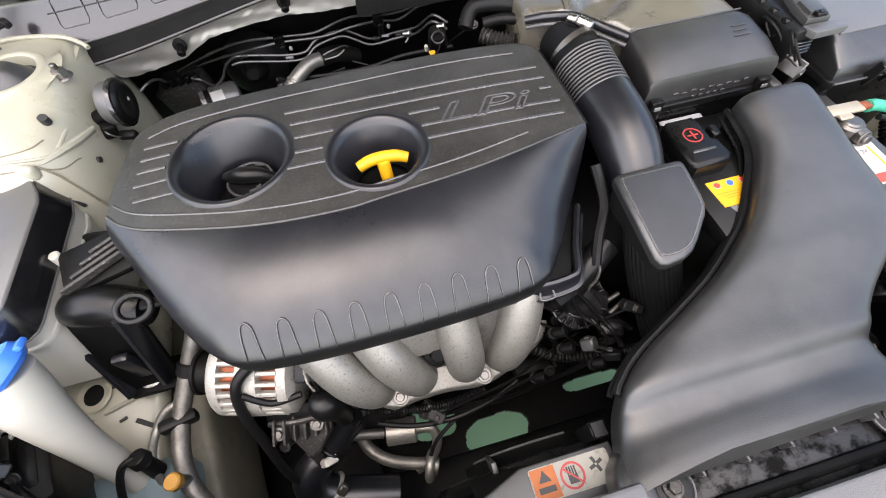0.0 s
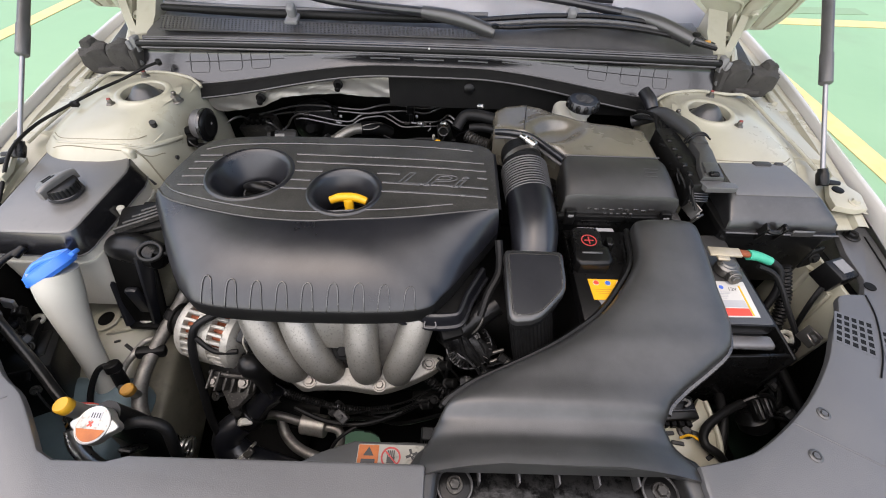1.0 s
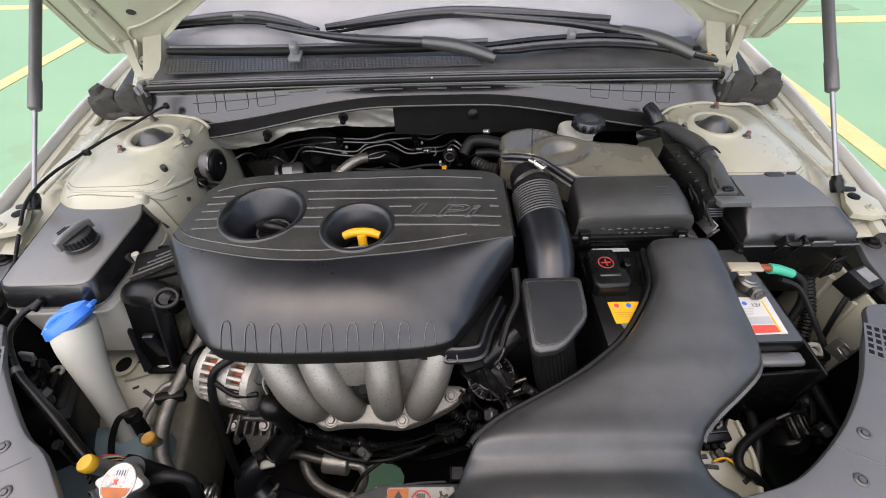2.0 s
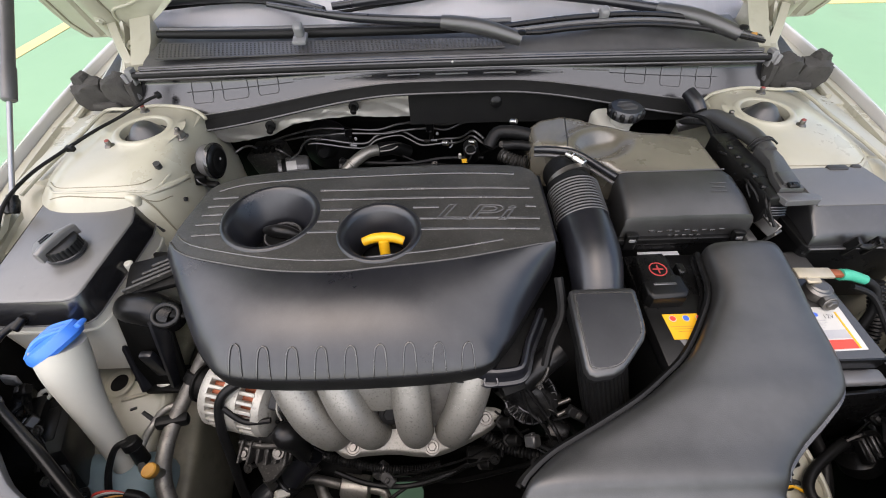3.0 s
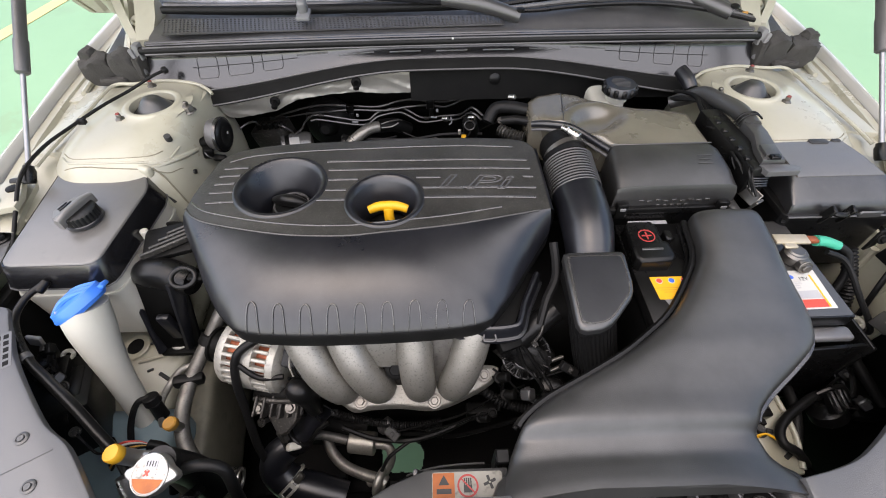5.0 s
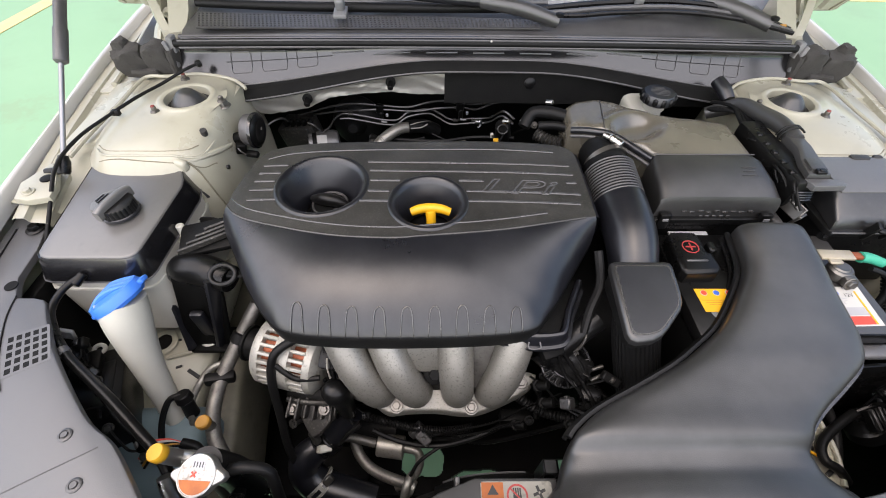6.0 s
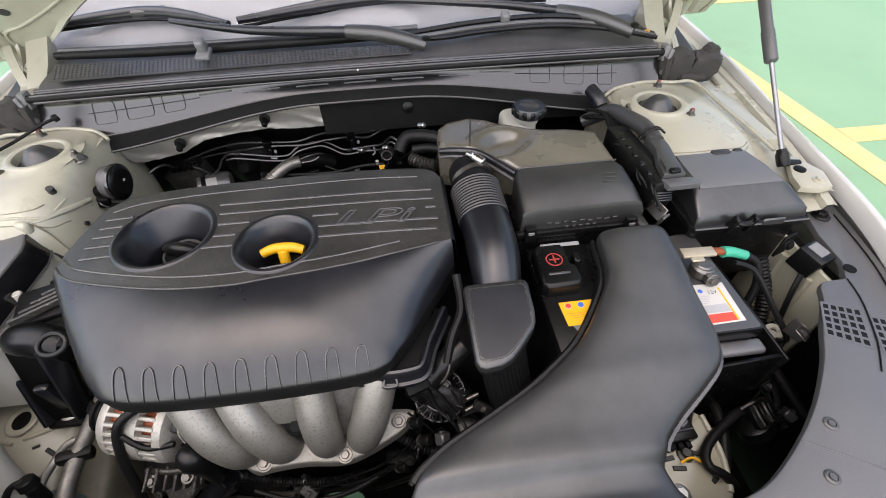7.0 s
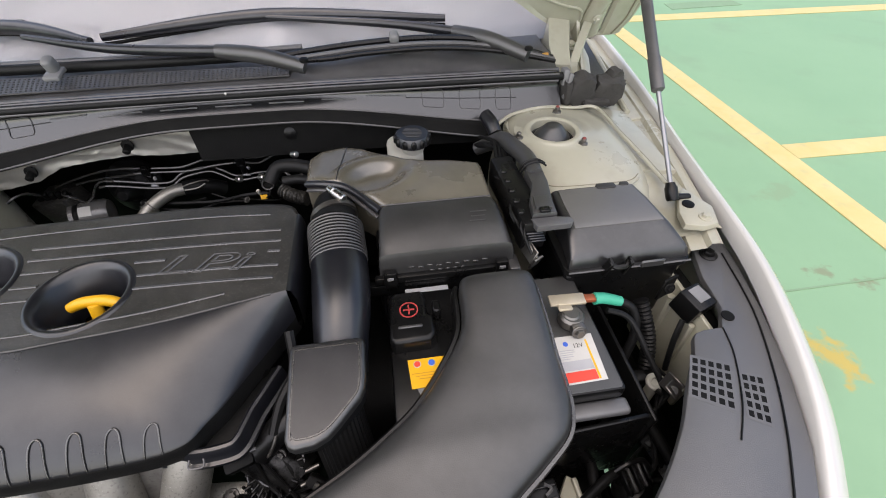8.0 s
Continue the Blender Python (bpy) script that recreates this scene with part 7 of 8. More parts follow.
    part("starter", tube([(-0.30, -0.440, 0.50), (-0.22, -0.448, 0.50), (-0.16, -0.455, 0.51)], [0.035, 0.036, 0.028], 18), M_DARK, s)
    b = thing("intake_throttle", "dark cast throttle valve with plugs beside the manifold", "throttle valve", (0.09, -0.43, 0.7))
    part("housing", tube([(0.050, -0.405, 0.725), (0.085, -0.420, 0.705), (0.110, -0.440, 0.690)], [0.026, 0.032, 0.028], 20, 4), M_WET, b)
    part("rotor_cover", lathe([(0.034, 0), (0.036, 0.006), (0.030, 0.012), (0.014, 0.016)], along((0.086, -0.428, 0.706), (0.083, -0.448, 0.745)), 28), M_WET, b)
    crown = along((0.086, -0.428, 0.706), (0.083, -0.448, 0.745))
    for k in range(22):
        a = 2 * math.pi * k / 22
        part("fin", moved(box((0.029 * math.cos(a), 0.029 * math.sin(a), 0.012), (0.012, 0.0022, 0.008), 0.0006, 1, (0, 0, math.degrees(a))), crown), M_WET, b)
    for r0, z0 in ((0.020, 0.0155), (0.034, 0.010)):
        part("ring", moved(tube([(r0 * math.cos(a), r0 * math.sin(a), z0) for a in np.linspace(0, 2 * math.pi, 25)], 0.0016, 6, 1), crown), M_SMOOTH, b)
    for k in range(7):
        t0 = math.radians(-150 + 20 * k)
        part("rib", box((0.084 + 0.030 * math.cos(t0), -0.440 + 0.024 * math.sin(t0), 0.722 + 0.012 * math.sin(t0)), (0.010, 0.003, 0.004), 0.001, 1, (30, 0, math.degrees(t0))), M_PLASTIC, b)
    part("hose_joint", tube([(0.122, -0.398, 0.775), (0.098, -0.412, 0.765), (0.075, -0.425, 0.745)], 0.016, 20), M_PLASTIC, b)
    part("clamp", tube([Vector((0.090 + 0.012 * math.sin(a), -0.417 + 0.018 * math.cos(a), 0.757 + 0.020 * math.sin(a))) for a in np.linspace(0, 2 * math.pi, 21)], 0.002, 8, 2), M_GRIME, b)
    part("plug", box((0.056, -0.432, 0.752), (0.032, 0.024, 0.022), 0.004, 2, (20, 0, 20)), M_DARK, b)
    part("plug", box((0.118, -0.470, 0.690), (0.030, 0.022, 0.020), 0.004, 2, (10, 0, -20)), M_PLASTIC, b)
    for k in range(2):
        part("nipple", rod((0.116, -0.444 - 0.014 * k, 0.712), (0.138, -0.438 - 0.012 * k, 0.716), 0.0030), M_BOLT, b, "bare metal hose nipple")
    part("loom", tube([(0.122, -0.330, 0.840), (0.124, -0.365, 0.812), (0.108, -0.395, 0.795), (0.098, -0.42, 0.775)], 0.006, 8), M_RUBBER, b)
    part("loom", tube([(0.02, -0.455, 0.655), (0.06, -0.475, 0.640), (0.12, -0.490, 0.645), (0.17, -0.49, 0.63)], 0.007, 10, 6, 0.001, 0.005), M_RUBBER, b)
    for q in ((0.045, -0.46, 0.700), (0.055, -0.475, 0.675), (0.09, -0.50, 0.66), (0.02, -0.49, 0.63)):
        part("fitting", merge(rod(q, (q[0] + 0.012, q[1] - 0.004, q[2] + 0.01), 0.007), hex_bolt(q, (0, -0.3, 1), 0.005)), M_DARK, b)


build_front_clutter()


# ---- radiator, fan shroud and parts below ----
def build_radiator():
    r = thing("radiator", "dark radiator with a black fan shroud behind the front panel", "radiator", (0, -0.6, 0.35))
    part("core", box((0.0, -0.635, 0.545), (0.68, 0.03, 0.38), 0.004), M_DARK, r)
    part("top_tank", box((-0.02, -0.634, 0.735), (0.66, 0.036, 0.030), 0.008, 3), M_DARK, r)
    ring = [Vector((0.02 + 0.155 * math.cos(a), -0.590, 0.545 + 0.165 * math.sin(a))) for a in np.linspace(0, 2 * math.pi, 41)]
    part("fan_ring", tube(ring, 0.010, 8, 2), M_PLASTIC, r, "black fan ring")
    for k in range(7):
        a = 2 * math.pi * k / 7
        part("fan_blade", box((0.02 + 0.085 * math.cos(a), -0.596, 0.545 + 0.085 * math.sin(a)), (0.14, 0.004, 0.045), 0.001, 1, (35, -math.degrees(a), 0)), M_PLASTIC, r)
    part("fan_motor", rod((0.02, -0.61, 0.545), (0.02, -0.57, 0.545), 0.045), M_DARK, r)
    rim = spline([(-0.100, -0.568, 0.615), (-0.072, -0.566, 0.645), (-0.035, -0.566, 0.668), (0.008, -0.567, 0.680), (0.050, -0.569, 0.684)], 6)
    part("shroud_top", loft([[q, q + Vector((0, -0.012, 0.020)), Vector((q.x, -0.592, max(q.z, 0.690) + 0.030)), Vector((q.x, -0.610, 0.738)), Vector((q.x, -0.612, 0.60)), q + Vector((0, -0.008, -0.006))] for q in rim]), M_DARK, r, "black fan shroud edge", 40)
    # Pale tube carries the highlight along the shroud's rim.
    part("shroud_rim", tube([q + Vector((0, 0.001, 0.001)) for q in rim[3:-5]], 0.0014, 6, 1), M_COWL, r, "rim of the shroud, its highlight put into a pale colour")
    part("post", box((-0.072, -0.575, 0.672), (0.006, 0.012, 0.060), 0.002, 2, (12, 0, 0)), M_GREY, r)
    part("post", merge(box((0.024, -0.578, 0.728), (0.004, 0.016, 0.056), 0.0015, 1), box((0.038, -0.578, 0.728), (0.004, 0.016, 0.056), 0.0015, 1), box((0.031, -0.578, 0.754), (0.018, 0.016, 0.004), 0.0015, 1)), M_PLASTIC, r, "black shroud bracket")
    top = part("top_cover", slab([(-0.130, -0.640), (-0.120, -0.618), (-0.095, -0.604), (-0.056, -0.590), (0.034, -0.590), (0.036, -0.640)], 0.7590, 0.748, 0.003), M_GREY, r, "grey-black top cover")
    label = part("warning_label", slab(rounded_rect(-0.050, -0.622, 0.027, -0.594, 0.003), 0.7606, 0.7594, 0), M_AGED_SHADED, top, "orange and white fan warning label")
    part("orange_field", slab([(-0.049, -0.621), (-0.0255, -0.621), (-0.0255, -0.595), (-0.049, -0.595)], 0.7611, 0.7607, 0), M_SHADED_ORANGE, label)
    part("warning_sign", slab([(-0.043, -0.607), (-0.031, -0.607), (-0.037, -0.597)], 0.7615, 0.7612, 0), M_INK, label)
    part("ink_bar", box((-0.037, -0.613, 0.7613), (0.016, 0.005, 0.0004), 0), M_INK, label)
    part("red_ring", lathe([(0.0115, 0), (0.0115, 0.0005), (0.0095, 0.0005), (0.0095, 0)], pose(-0.011, -0.608, 0.7607), 32, False), M_PLUS, label)
    part("hand_sign", merge(box((-0.011, -0.611, 0.7611), (0.009, 0.007, 0.0004), 0), *[box((-0.0145 + 0.0023 * k, -0.604, 0.7611), (0.0014, 0.007, 0.0004), 0) for k in range(4)]), M_INK, label)
    part("red_bar", box((-0.011, -0.608, 0.7614), (0.019, 0.0016, 0.0004), 0, 1, (0, 0, -45)), M_PLUS, label)
    part("fan_sign", merge(*[box((0.013 + 0.004 * math.cos(a), -0.605 + 0.004 * math.sin(a), 0.7611), (0.006, 0.003, 0.0004), 0, 1, (0, 0, math.degrees(a))) for a in (0.4, 1.9, 3.5, 5.1)]), M_INK, label)
    return r


build_radiator()


def build_subframe():
    # Added filler plates; their near black stands for the bay's shaded depth.
    s = thing("subframe", "dark subframe and filler panels for the shaded depth under the engine", "subframe", (0, -0.3, 0.2))
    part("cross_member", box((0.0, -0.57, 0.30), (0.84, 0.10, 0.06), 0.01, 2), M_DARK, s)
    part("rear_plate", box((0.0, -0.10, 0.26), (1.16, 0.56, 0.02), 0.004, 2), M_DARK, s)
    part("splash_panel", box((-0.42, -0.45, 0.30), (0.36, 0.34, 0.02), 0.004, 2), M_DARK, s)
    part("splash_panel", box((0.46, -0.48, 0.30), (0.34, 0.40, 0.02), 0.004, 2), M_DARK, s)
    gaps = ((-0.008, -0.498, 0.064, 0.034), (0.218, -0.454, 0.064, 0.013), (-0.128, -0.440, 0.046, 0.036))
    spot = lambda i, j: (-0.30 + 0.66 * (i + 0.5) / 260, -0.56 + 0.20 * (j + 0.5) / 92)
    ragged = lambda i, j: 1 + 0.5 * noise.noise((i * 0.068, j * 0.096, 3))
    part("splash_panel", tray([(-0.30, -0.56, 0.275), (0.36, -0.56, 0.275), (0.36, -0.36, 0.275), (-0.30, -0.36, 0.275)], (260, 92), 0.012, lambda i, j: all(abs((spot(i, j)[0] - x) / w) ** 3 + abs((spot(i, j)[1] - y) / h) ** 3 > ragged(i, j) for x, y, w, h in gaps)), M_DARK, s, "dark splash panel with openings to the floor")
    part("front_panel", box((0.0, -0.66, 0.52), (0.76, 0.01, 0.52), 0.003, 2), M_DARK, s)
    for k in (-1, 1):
        part("splash_wall", box((k * 0.667, -0.40, 0.52), (0.02, 0.62, 0.52), 0.004, 2), M_DARK, s, "dark filler wall at the side of the bay")
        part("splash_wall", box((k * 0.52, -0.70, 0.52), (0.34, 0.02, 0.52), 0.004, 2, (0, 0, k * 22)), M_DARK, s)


build_subframe()


# ---- things at the firewall ----
def build_firewall_things():
    shield = thing("heat_shield", "crinkled aluminium foil heat shield on the bulkhead", "heat shield", (-0.28, 0.08, 0.84))
    rows, creased = [], random.Random(3)
    for x in np.linspace(-0.474, -0.084, 130):
        top = lip_height(x) + 0.004
        low = float(np.interp(x, (-0.474, -0.462, -0.445, -0.366, -0.316, -0.243, -0.19, -0.14, -0.084), (0.812, 0.799, 0.794, 0.806, 0.829, 0.838, 0.840, 0.835, 0.835))) + 0.0015 * noise.noise((x * 60, 0, 2))
        end = max(0, (-x - 0.44) / 0.034)
        top = top - 0.012 * end ** 2
        y = 0.094 - 0.018 * min(1, abs(x / 0.5)) ** 2
        rows.append([(x, y + 0.0055 * abs(noise.noise((x * 17 + v * 1.2, v * 1.6, 1))) + 0.0016 * abs(noise.noise((x * 46 - v * 2, v * 3, 4))), low + (top - low) * v) for v in np.linspace(0, 1, 17)] + [(x, y + 0.014, low + (top - low) * v) for v in (1.0, 0.0)])
    part("foil", loft(rows), M_FOIL, shield, "", 30)
    for x, y, z in ((-0.190, 0.090, 0.862), (-0.357, 0.078, 0.832)):
        pin = part("pin", merge(lathe([(0.010, 0), (0.010, 0.003), (0.006, 0.004)], along((x, y, z), (x, y - 0.1, z + 0.02)), 18), rod((x, y, z), (x, y - 0.016, z - 0.006), 0.006)), M_DARK, shield, "black push pin")
    mat = thing("bulkhead_insulation", "black felt insulation on the bulkhead", "insulation", (0.15, 0.09, 0.85))
    rows = []
    for x in np.linspace(-0.084, 0.50, 30):
        top = lip_height(x) + 0.004
        rows.append([(x, 0.094 - 0.014 * min(1, abs(x / 0.5)) ** 2 + dy, z) for dy, z in ((0, top), (0.002, 0.815), (0.02, 0.805), (0.03, top))])
    part("felt", loft(rows), M_FELT, mat)
    part("pin", lathe([(0.011, 0), (0.011, 0.003), (0.006, 0.005)], along((0.085, 0.094, 0.860), (0.085, 0.0, 0.88)), 18), M_PLASTIC, mat)
    lines = thing("brake_lines", "thin grey-black brake lines clipped along the bulkhead", "brake line", (-0.1, 0.16, 0.75))
    low = [(-0.368, 0.149, 0.706), (-0.346, 0.148, 0.722), (-0.332, 0.148, 0.742), (-0.315, 0.146, 0.756), (-0.294, 0.144, 0.759), (-0.258, 0.146, 0.751), (-0.222, 0.149, 0.742), (-0.190, 0.155, 0.738), (-0.165, 0.166, 0.750), (-0.119, 0.180, 0.751), (-0.095, 0.178, 0.742), (-0.065, 0.168, 0.731), (-0.020, 0.165, 0.736), (0.020, 0.150, 0.748), (0.044, 0.115, 0.785), (0.066, 0.095, 0.778)]
    routes = ([(-0.42, 0.175, 0.735), (-0.34, 0.168, 0.762), (-0.285, 0.164, 0.772), (-0.227, 0.163, 0.769), (-0.165, 0.165, 0.764), (-0.120, 0.168, 0.774), (-0.085, 0.170, 0.777), (-0.046, 0.171, 0.771), (0.0, 0.168, 0.772), (0.05, 0.150, 0.800)],
              [(-0.42, 0.190, 0.722), (-0.34, 0.176, 0.744), (-0.285, 0.162, 0.756), (-0.227, 0.156, 0.763), (-0.150, 0.160, 0.757), (-0.100, 0.164, 0.762), (-0.047, 0.165, 0.764), (-0.010, 0.164, 0.760), (0.030, 0.155, 0.782), (0.070, 0.145, 0.790)],
              low, [(x - 0.002, y - 0.005, z - 0.0085) for x, y, z in low[3:]])
    for pts in routes:
        part("brake_pipe", tube(pts, 0.0025, 8, 5), M_PIPE, lines, "thin shiny grey pipe")
    for x, y, z in ((-0.227, 0.158, 0.764), (-0.047, 0.166, 0.766)):
        part("clip", merge(box((x, y, z), (0.018, 0.012, 0.022), 0.003, 2), box((x + 0.002, y - 0.004, z - 0.018), (0.010, 0.008, 0.026), 0.002, 1)), M_PLASTIC, lines)
        part("clip_tip", merge(box((x + 0.008, y - 0.012, z - 0.026), (0.014, 0.004, 0.004), 0.001, 1, (0, 8, 0)), rod((x + 0.016, y - 0.012, z - 0.012), (x + 0.016, y - 0.014, z - 0.005), 0.003)), M_SILVER, lines, "bright clip tab")
    for q, d in (((-0.298, 0.144, 0.7588), 1), ((-0.020, 0.163, 0.733), 1), ((-0.062, 0.166, 0.7315), 1)):
        part("ferrule", rod(q, (q[0] + 0.012, q[1], q[2] - 0.001), 0.0038), M_GRIME, lines)
    part("hook", tube([(0.0, 0.158, 0.738), (0.002, 0.152, 0.728), (-0.004, 0.150, 0.722)], 0.0016, 6), M_SILVER, lines)
    unit = thing("brake_control_unit", "grey metal brake control block with pipe unions and motor", "valve block", (-0.42, 0.16, 0.62))
    part("block", merge(box((-0.420, 0.172, 0.690), (0.080, 0.060, 0.070), 0.006, 2, (8, -10, -14)), box((-0.398, 0.160, 0.715), (0.045, 0.040, 0.030), 0.005, 2, (8, -10, -14))), M_GRIME, unit, "dull grey valve block")
    part("motor", lathe([(0.020, 0), (0.030, 0.004), (0.030, 0.062), (0.026, 0.070), (0.010, 0.073)], along((-0.400, 0.135, 0.683), (-0.330, 0.150, 0.680)), 32), M_DUST_SHEEN, unit, "grey motor can")
    part("motor_band", lathe([(0.0306, 0), (0.0312, 0.001), (0.0312, 0.008), (0.0306, 0.009)], along((-0.388, 0.1376, 0.6825), (-0.330, 0.150, 0.680)), 32), M_DARK, unit)
    wrap = along((-0.378, 0.1397, 0.682), (-0.330, 0.150, 0.680))
    seat = wrap.inverted() @ Vector((-0.372, 0.08, 0.76))
    mid = math.atan2(seat.y, seat.x)
    part("sticker", loft([[wrap @ Vector((0.0305 * math.cos(mid + a), 0.0305 * math.sin(mid + a), z)) for a in np.linspace(-0.34, 0.34, 8)] for z in (0.0, 0.022)], closed=False), M_WHITE, unit, "small white sticker")
    for k in range(5):
        x = -0.446 + 0.015 * k
        part("union", merge(rod((x, 0.160 - 0.003 * k, 0.716 + 0.002 * k), (x, 0.154 - 0.003 * k, 0.736 + 0.002 * k), 0.0052), lathe([(0.0075, 0), (0.0075, 0.006)], along((x, 0.159 - 0.003 * k, 0.720 + 0.002 * k), (x, 0.153 - 0.003 * k, 0.74 + 0.002 * k)), 6)), M_DARK, unit, "dark pipe union")
    part("pipe", tube([(-0.438, 0.150, 0.735), (-0.444, 0.135, 0.752), (-0.462, 0.120, 0.752), (-0.484, 0.105, 0.735), (-0.488, 0.095, 0.70), (-0.478, 0.09, 0.66)], 0.0028, 8), M_PIPE, unit)
    part("pipe", tube([(-0.392, 0.142, 0.738), (-0.376, 0.138, 0.732), (-0.366, 0.146, 0.712)], 0.0028, 8), M_PIPE, unit)
    dome = thing("vacuum_chamber", "black domed chamber on the bulkhead", "chamber", (-0.30, 0.2, 0.68))
    part("dome", lathe([(0.058, 0), (0.060, 0.012), (0.050, 0.024), (0.026, 0.032), (0.020, 0.045), (0.016, 0.062), (0.010, 0.068)], along((-0.290, 0.215, 0.700), (-0.294, 0.13, 0.722)), 32), M_RUBBER, dome)
    pipe = thing("heater_pipe", "bare metal heater pipe with a black hose", "pipe", (-0.2, 0.12, 0.70))
    part("pipe", tube([(-0.242, 0.085, 0.700), (-0.226, 0.100, 0.714), (-0.205, 0.116, 0.725), (-0.182, 0.132, 0.730), (-0.158, 0.144, 0.726)], 0.0125, 18), M_CAST, pipe, "dull bent metal pipe", 60)
    part("bead", rod((-0.223, 0.102, 0.7155), (-0.219, 0.105, 0.718), 0.0145), M_CAST, pipe)
    part("hose", tube([(-0.166, 0.141, 0.728), (-0.130, 0.155, 0.722), (-0.10, 0.17, 0.70)], 0.0155, 14), M_RUBBER, pipe)
    part("spring_clamp", tube([(-0.158, 0.128, 0.742), (-0.140, 0.128, 0.748), (-0.118, 0.138, 0.746), (-0.112, 0.140, 0.742)], 0.0015, 6), M_BOLT, pipe)
    part("spring_clamp", tube([(-0.158, 0.126, 0.734), (-0.135, 0.130, 0.734), (-0.120, 0.138, 0.738)], 0.0018, 6), M_BOLT, pipe)
    vac = thing("vacuum_valve", "small black vacuum valve with a pale nipple", "valve", (0.03, 0.05, 0.76))
    part("valve_body", rod((0.040, 0.062, 0.758), (0.034, 0.044, 0.796), 0.017, 0.015), M_PLASTIC, vac)
    part("valve_ring", tube([(0.034 + 0.010 * math.cos(a), 0.036 + 0.004 * math.sin(a), 0.792 + 0.008 * math.sin(a)) for a in np.linspace(0, 2 * math.pi, 17)], 0.0016, 6, 2), M_GREY, vac)
    part("nipple", rod((0.014, 0.040, 0.770), (0.013, 0.036, 0.782), 0.0032), M_TANK, vac)
    part("lead", tube([(0.036, 0.040, 0.790), (0.034, 0.030, 0.776), (0.024, 0.030, 0.766)], 0.0016, 6), M_RUBBER, vac)
    disc = thing("purge_valve", "round black purge canister facing the engine beside the strut tower", "canister", (-0.44, -0.03, 0.80))
    m = along((-0.452, -0.029, 0.830), (-0.420, -0.032, 0.829))
    part("rear_shell", lathe([(0.010, -0.004), (0.020, 0.0), (0.0265, 0.003), (0.0285, 0.008), (0.0290, 0.019), (0.0270, 0.021)], m, 36), M_COWL, disc, "grey dusty rear shell")
    part("rim_band", lathe([(0.0290, 0.0185), (0.0318, 0.0195), (0.0322, 0.0225), (0.0318, 0.0255), (0.0295, 0.0265)], m, 36), M_LIP, disc, "shiny rolled rim")
    part("front_disc", lathe([(0.0298, 0.0255), (0.0275, 0.0290), (0.0215, 0.0318), (0.0190, 0.0310), (0.0080, 0.0318), (0.002, 0.0320)], m, 36), M_PLASTIC, disc, "black domed front", 60)
    part("dot", moved(lathe([(0.0026, 0), (0.0026, 0.0006)], pose(0.003, 0.003, 0.0317), 12), m), M_WHITE, disc, "white dot")
    part("foot", merge(tube([(-0.480, -0.040, 0.815), (-0.465, -0.038, 0.818), (-0.448, -0.034, 0.824)], [0.009, 0.010, 0.010], 12), box((-0.458, -0.052, 0.806), (0.018, 0.014, 0.022), 0.003, 2, (10, 15, 20)), box((-0.440, -0.055, 0.795), (0.024, 0.012, 0.010), 0.002, 1, (20, 0, -10))), M_DARK, disc, "black bracket", 50)
    part("clip", tube([(-0.462, -0.058, 0.815), (-0.456, -0.062, 0.806), (-0.448, -0.060, 0.797)], 0.0014, 6), M_PIPE, disc)
    lead = thing("yellow_tag", "small yellow tag tied behind the engine cover", "tag", (0.022, 0.03, 0.77))
    part("tag", box((0.022, 0.030, 0.770), (0.012, 0.009, 0.0015), 0.0005, 1, (35, 10, 20)), M_YELLOW, lead)
    h = thing("breather_hoses", "black breather hoses at the throat of the air cleaner", "hose", (0.08, -0.02, 0.84))
    part("hose", tube([(0.132, -0.030, 0.862), (0.105, -0.018, 0.862), (0.075, -0.014, 0.858), (0.060, -0.030, 0.840)], 0.011, 14), M_RUBBER, h)
    part("hose", tube([(0.132, -0.050, 0.852), (0.110, -0.040, 0.850), (0.085, -0.036, 0.846)], 0.008, 12), M_RUBBER, h)
    part("coil", tube([(0.080, -0.045, 0.835), (0.100, -0.06, 0.832), (0.122, -0.07, 0.832)], 0.010, 14, 6, 0.002, 0.006), M_GRIME, h, "dull corrugated fitting")
    for q in ((0.055, -0.02, 0.845), (0.10, 0.0, 0.872), (0.03, 0.02, 0.82), (-0.02, 0.05, 0.80)):
        part("fitting", rod(q, (q[0] + 0.010, q[1] - 0.008, q[2] + 0.004), 0.005), M_STEEL, h)
    b = thing("brake_fluid_reservoir", "milky brake fluid reservoir with a black ribbed cap", "reservoir", (0.28, 0.02, 0.82))
    part("tank", slab(rounded_rect(0.256, -0.014, 0.318, 0.060, 0.02), 0.862, 0.80, 0.01, 3), M_TANK, b, "milky tank")
    part("neck", rod((0.300, 0.004, 0.862), (0.300, 0.002, 0.880), 0.020), M_TANK, b)
    cap = part("cap", lathe([(0.027, 0), (0.029, 0.002), (0.029, 0.014), (0.026, 0.018), (0.004, 0.019)], pose(0.300, 0.0, 0.876), 36), M_SMOOTH, b, "glossy black lobed screw cap")
    for k in range(12):
        a = 2 * math.pi * k / 12
        part("cap_rib", box((0.300 + 0.0285 * math.cos(a), 0.0285 * math.sin(a), 0.885), (0.006, 0.009, 0.015), 0.0025, 1, (0, 0, math.degrees(a))), M_PLASTIC, cap)
    for k in range(7):
        part("cap_print", box((0.300, 0.0135 - 0.0045 * k, 0.8953), (0.034 - 0.003 * abs(k - 3) ** 1.3, 0.0012, 0.0006), 0, 1, (0, 0, -8)), M_COWL, cap)
    cable = thing("hood_cable", "thin black hood release cable along the inner fender", "cable", (-0.66, -0.05, 0.86))
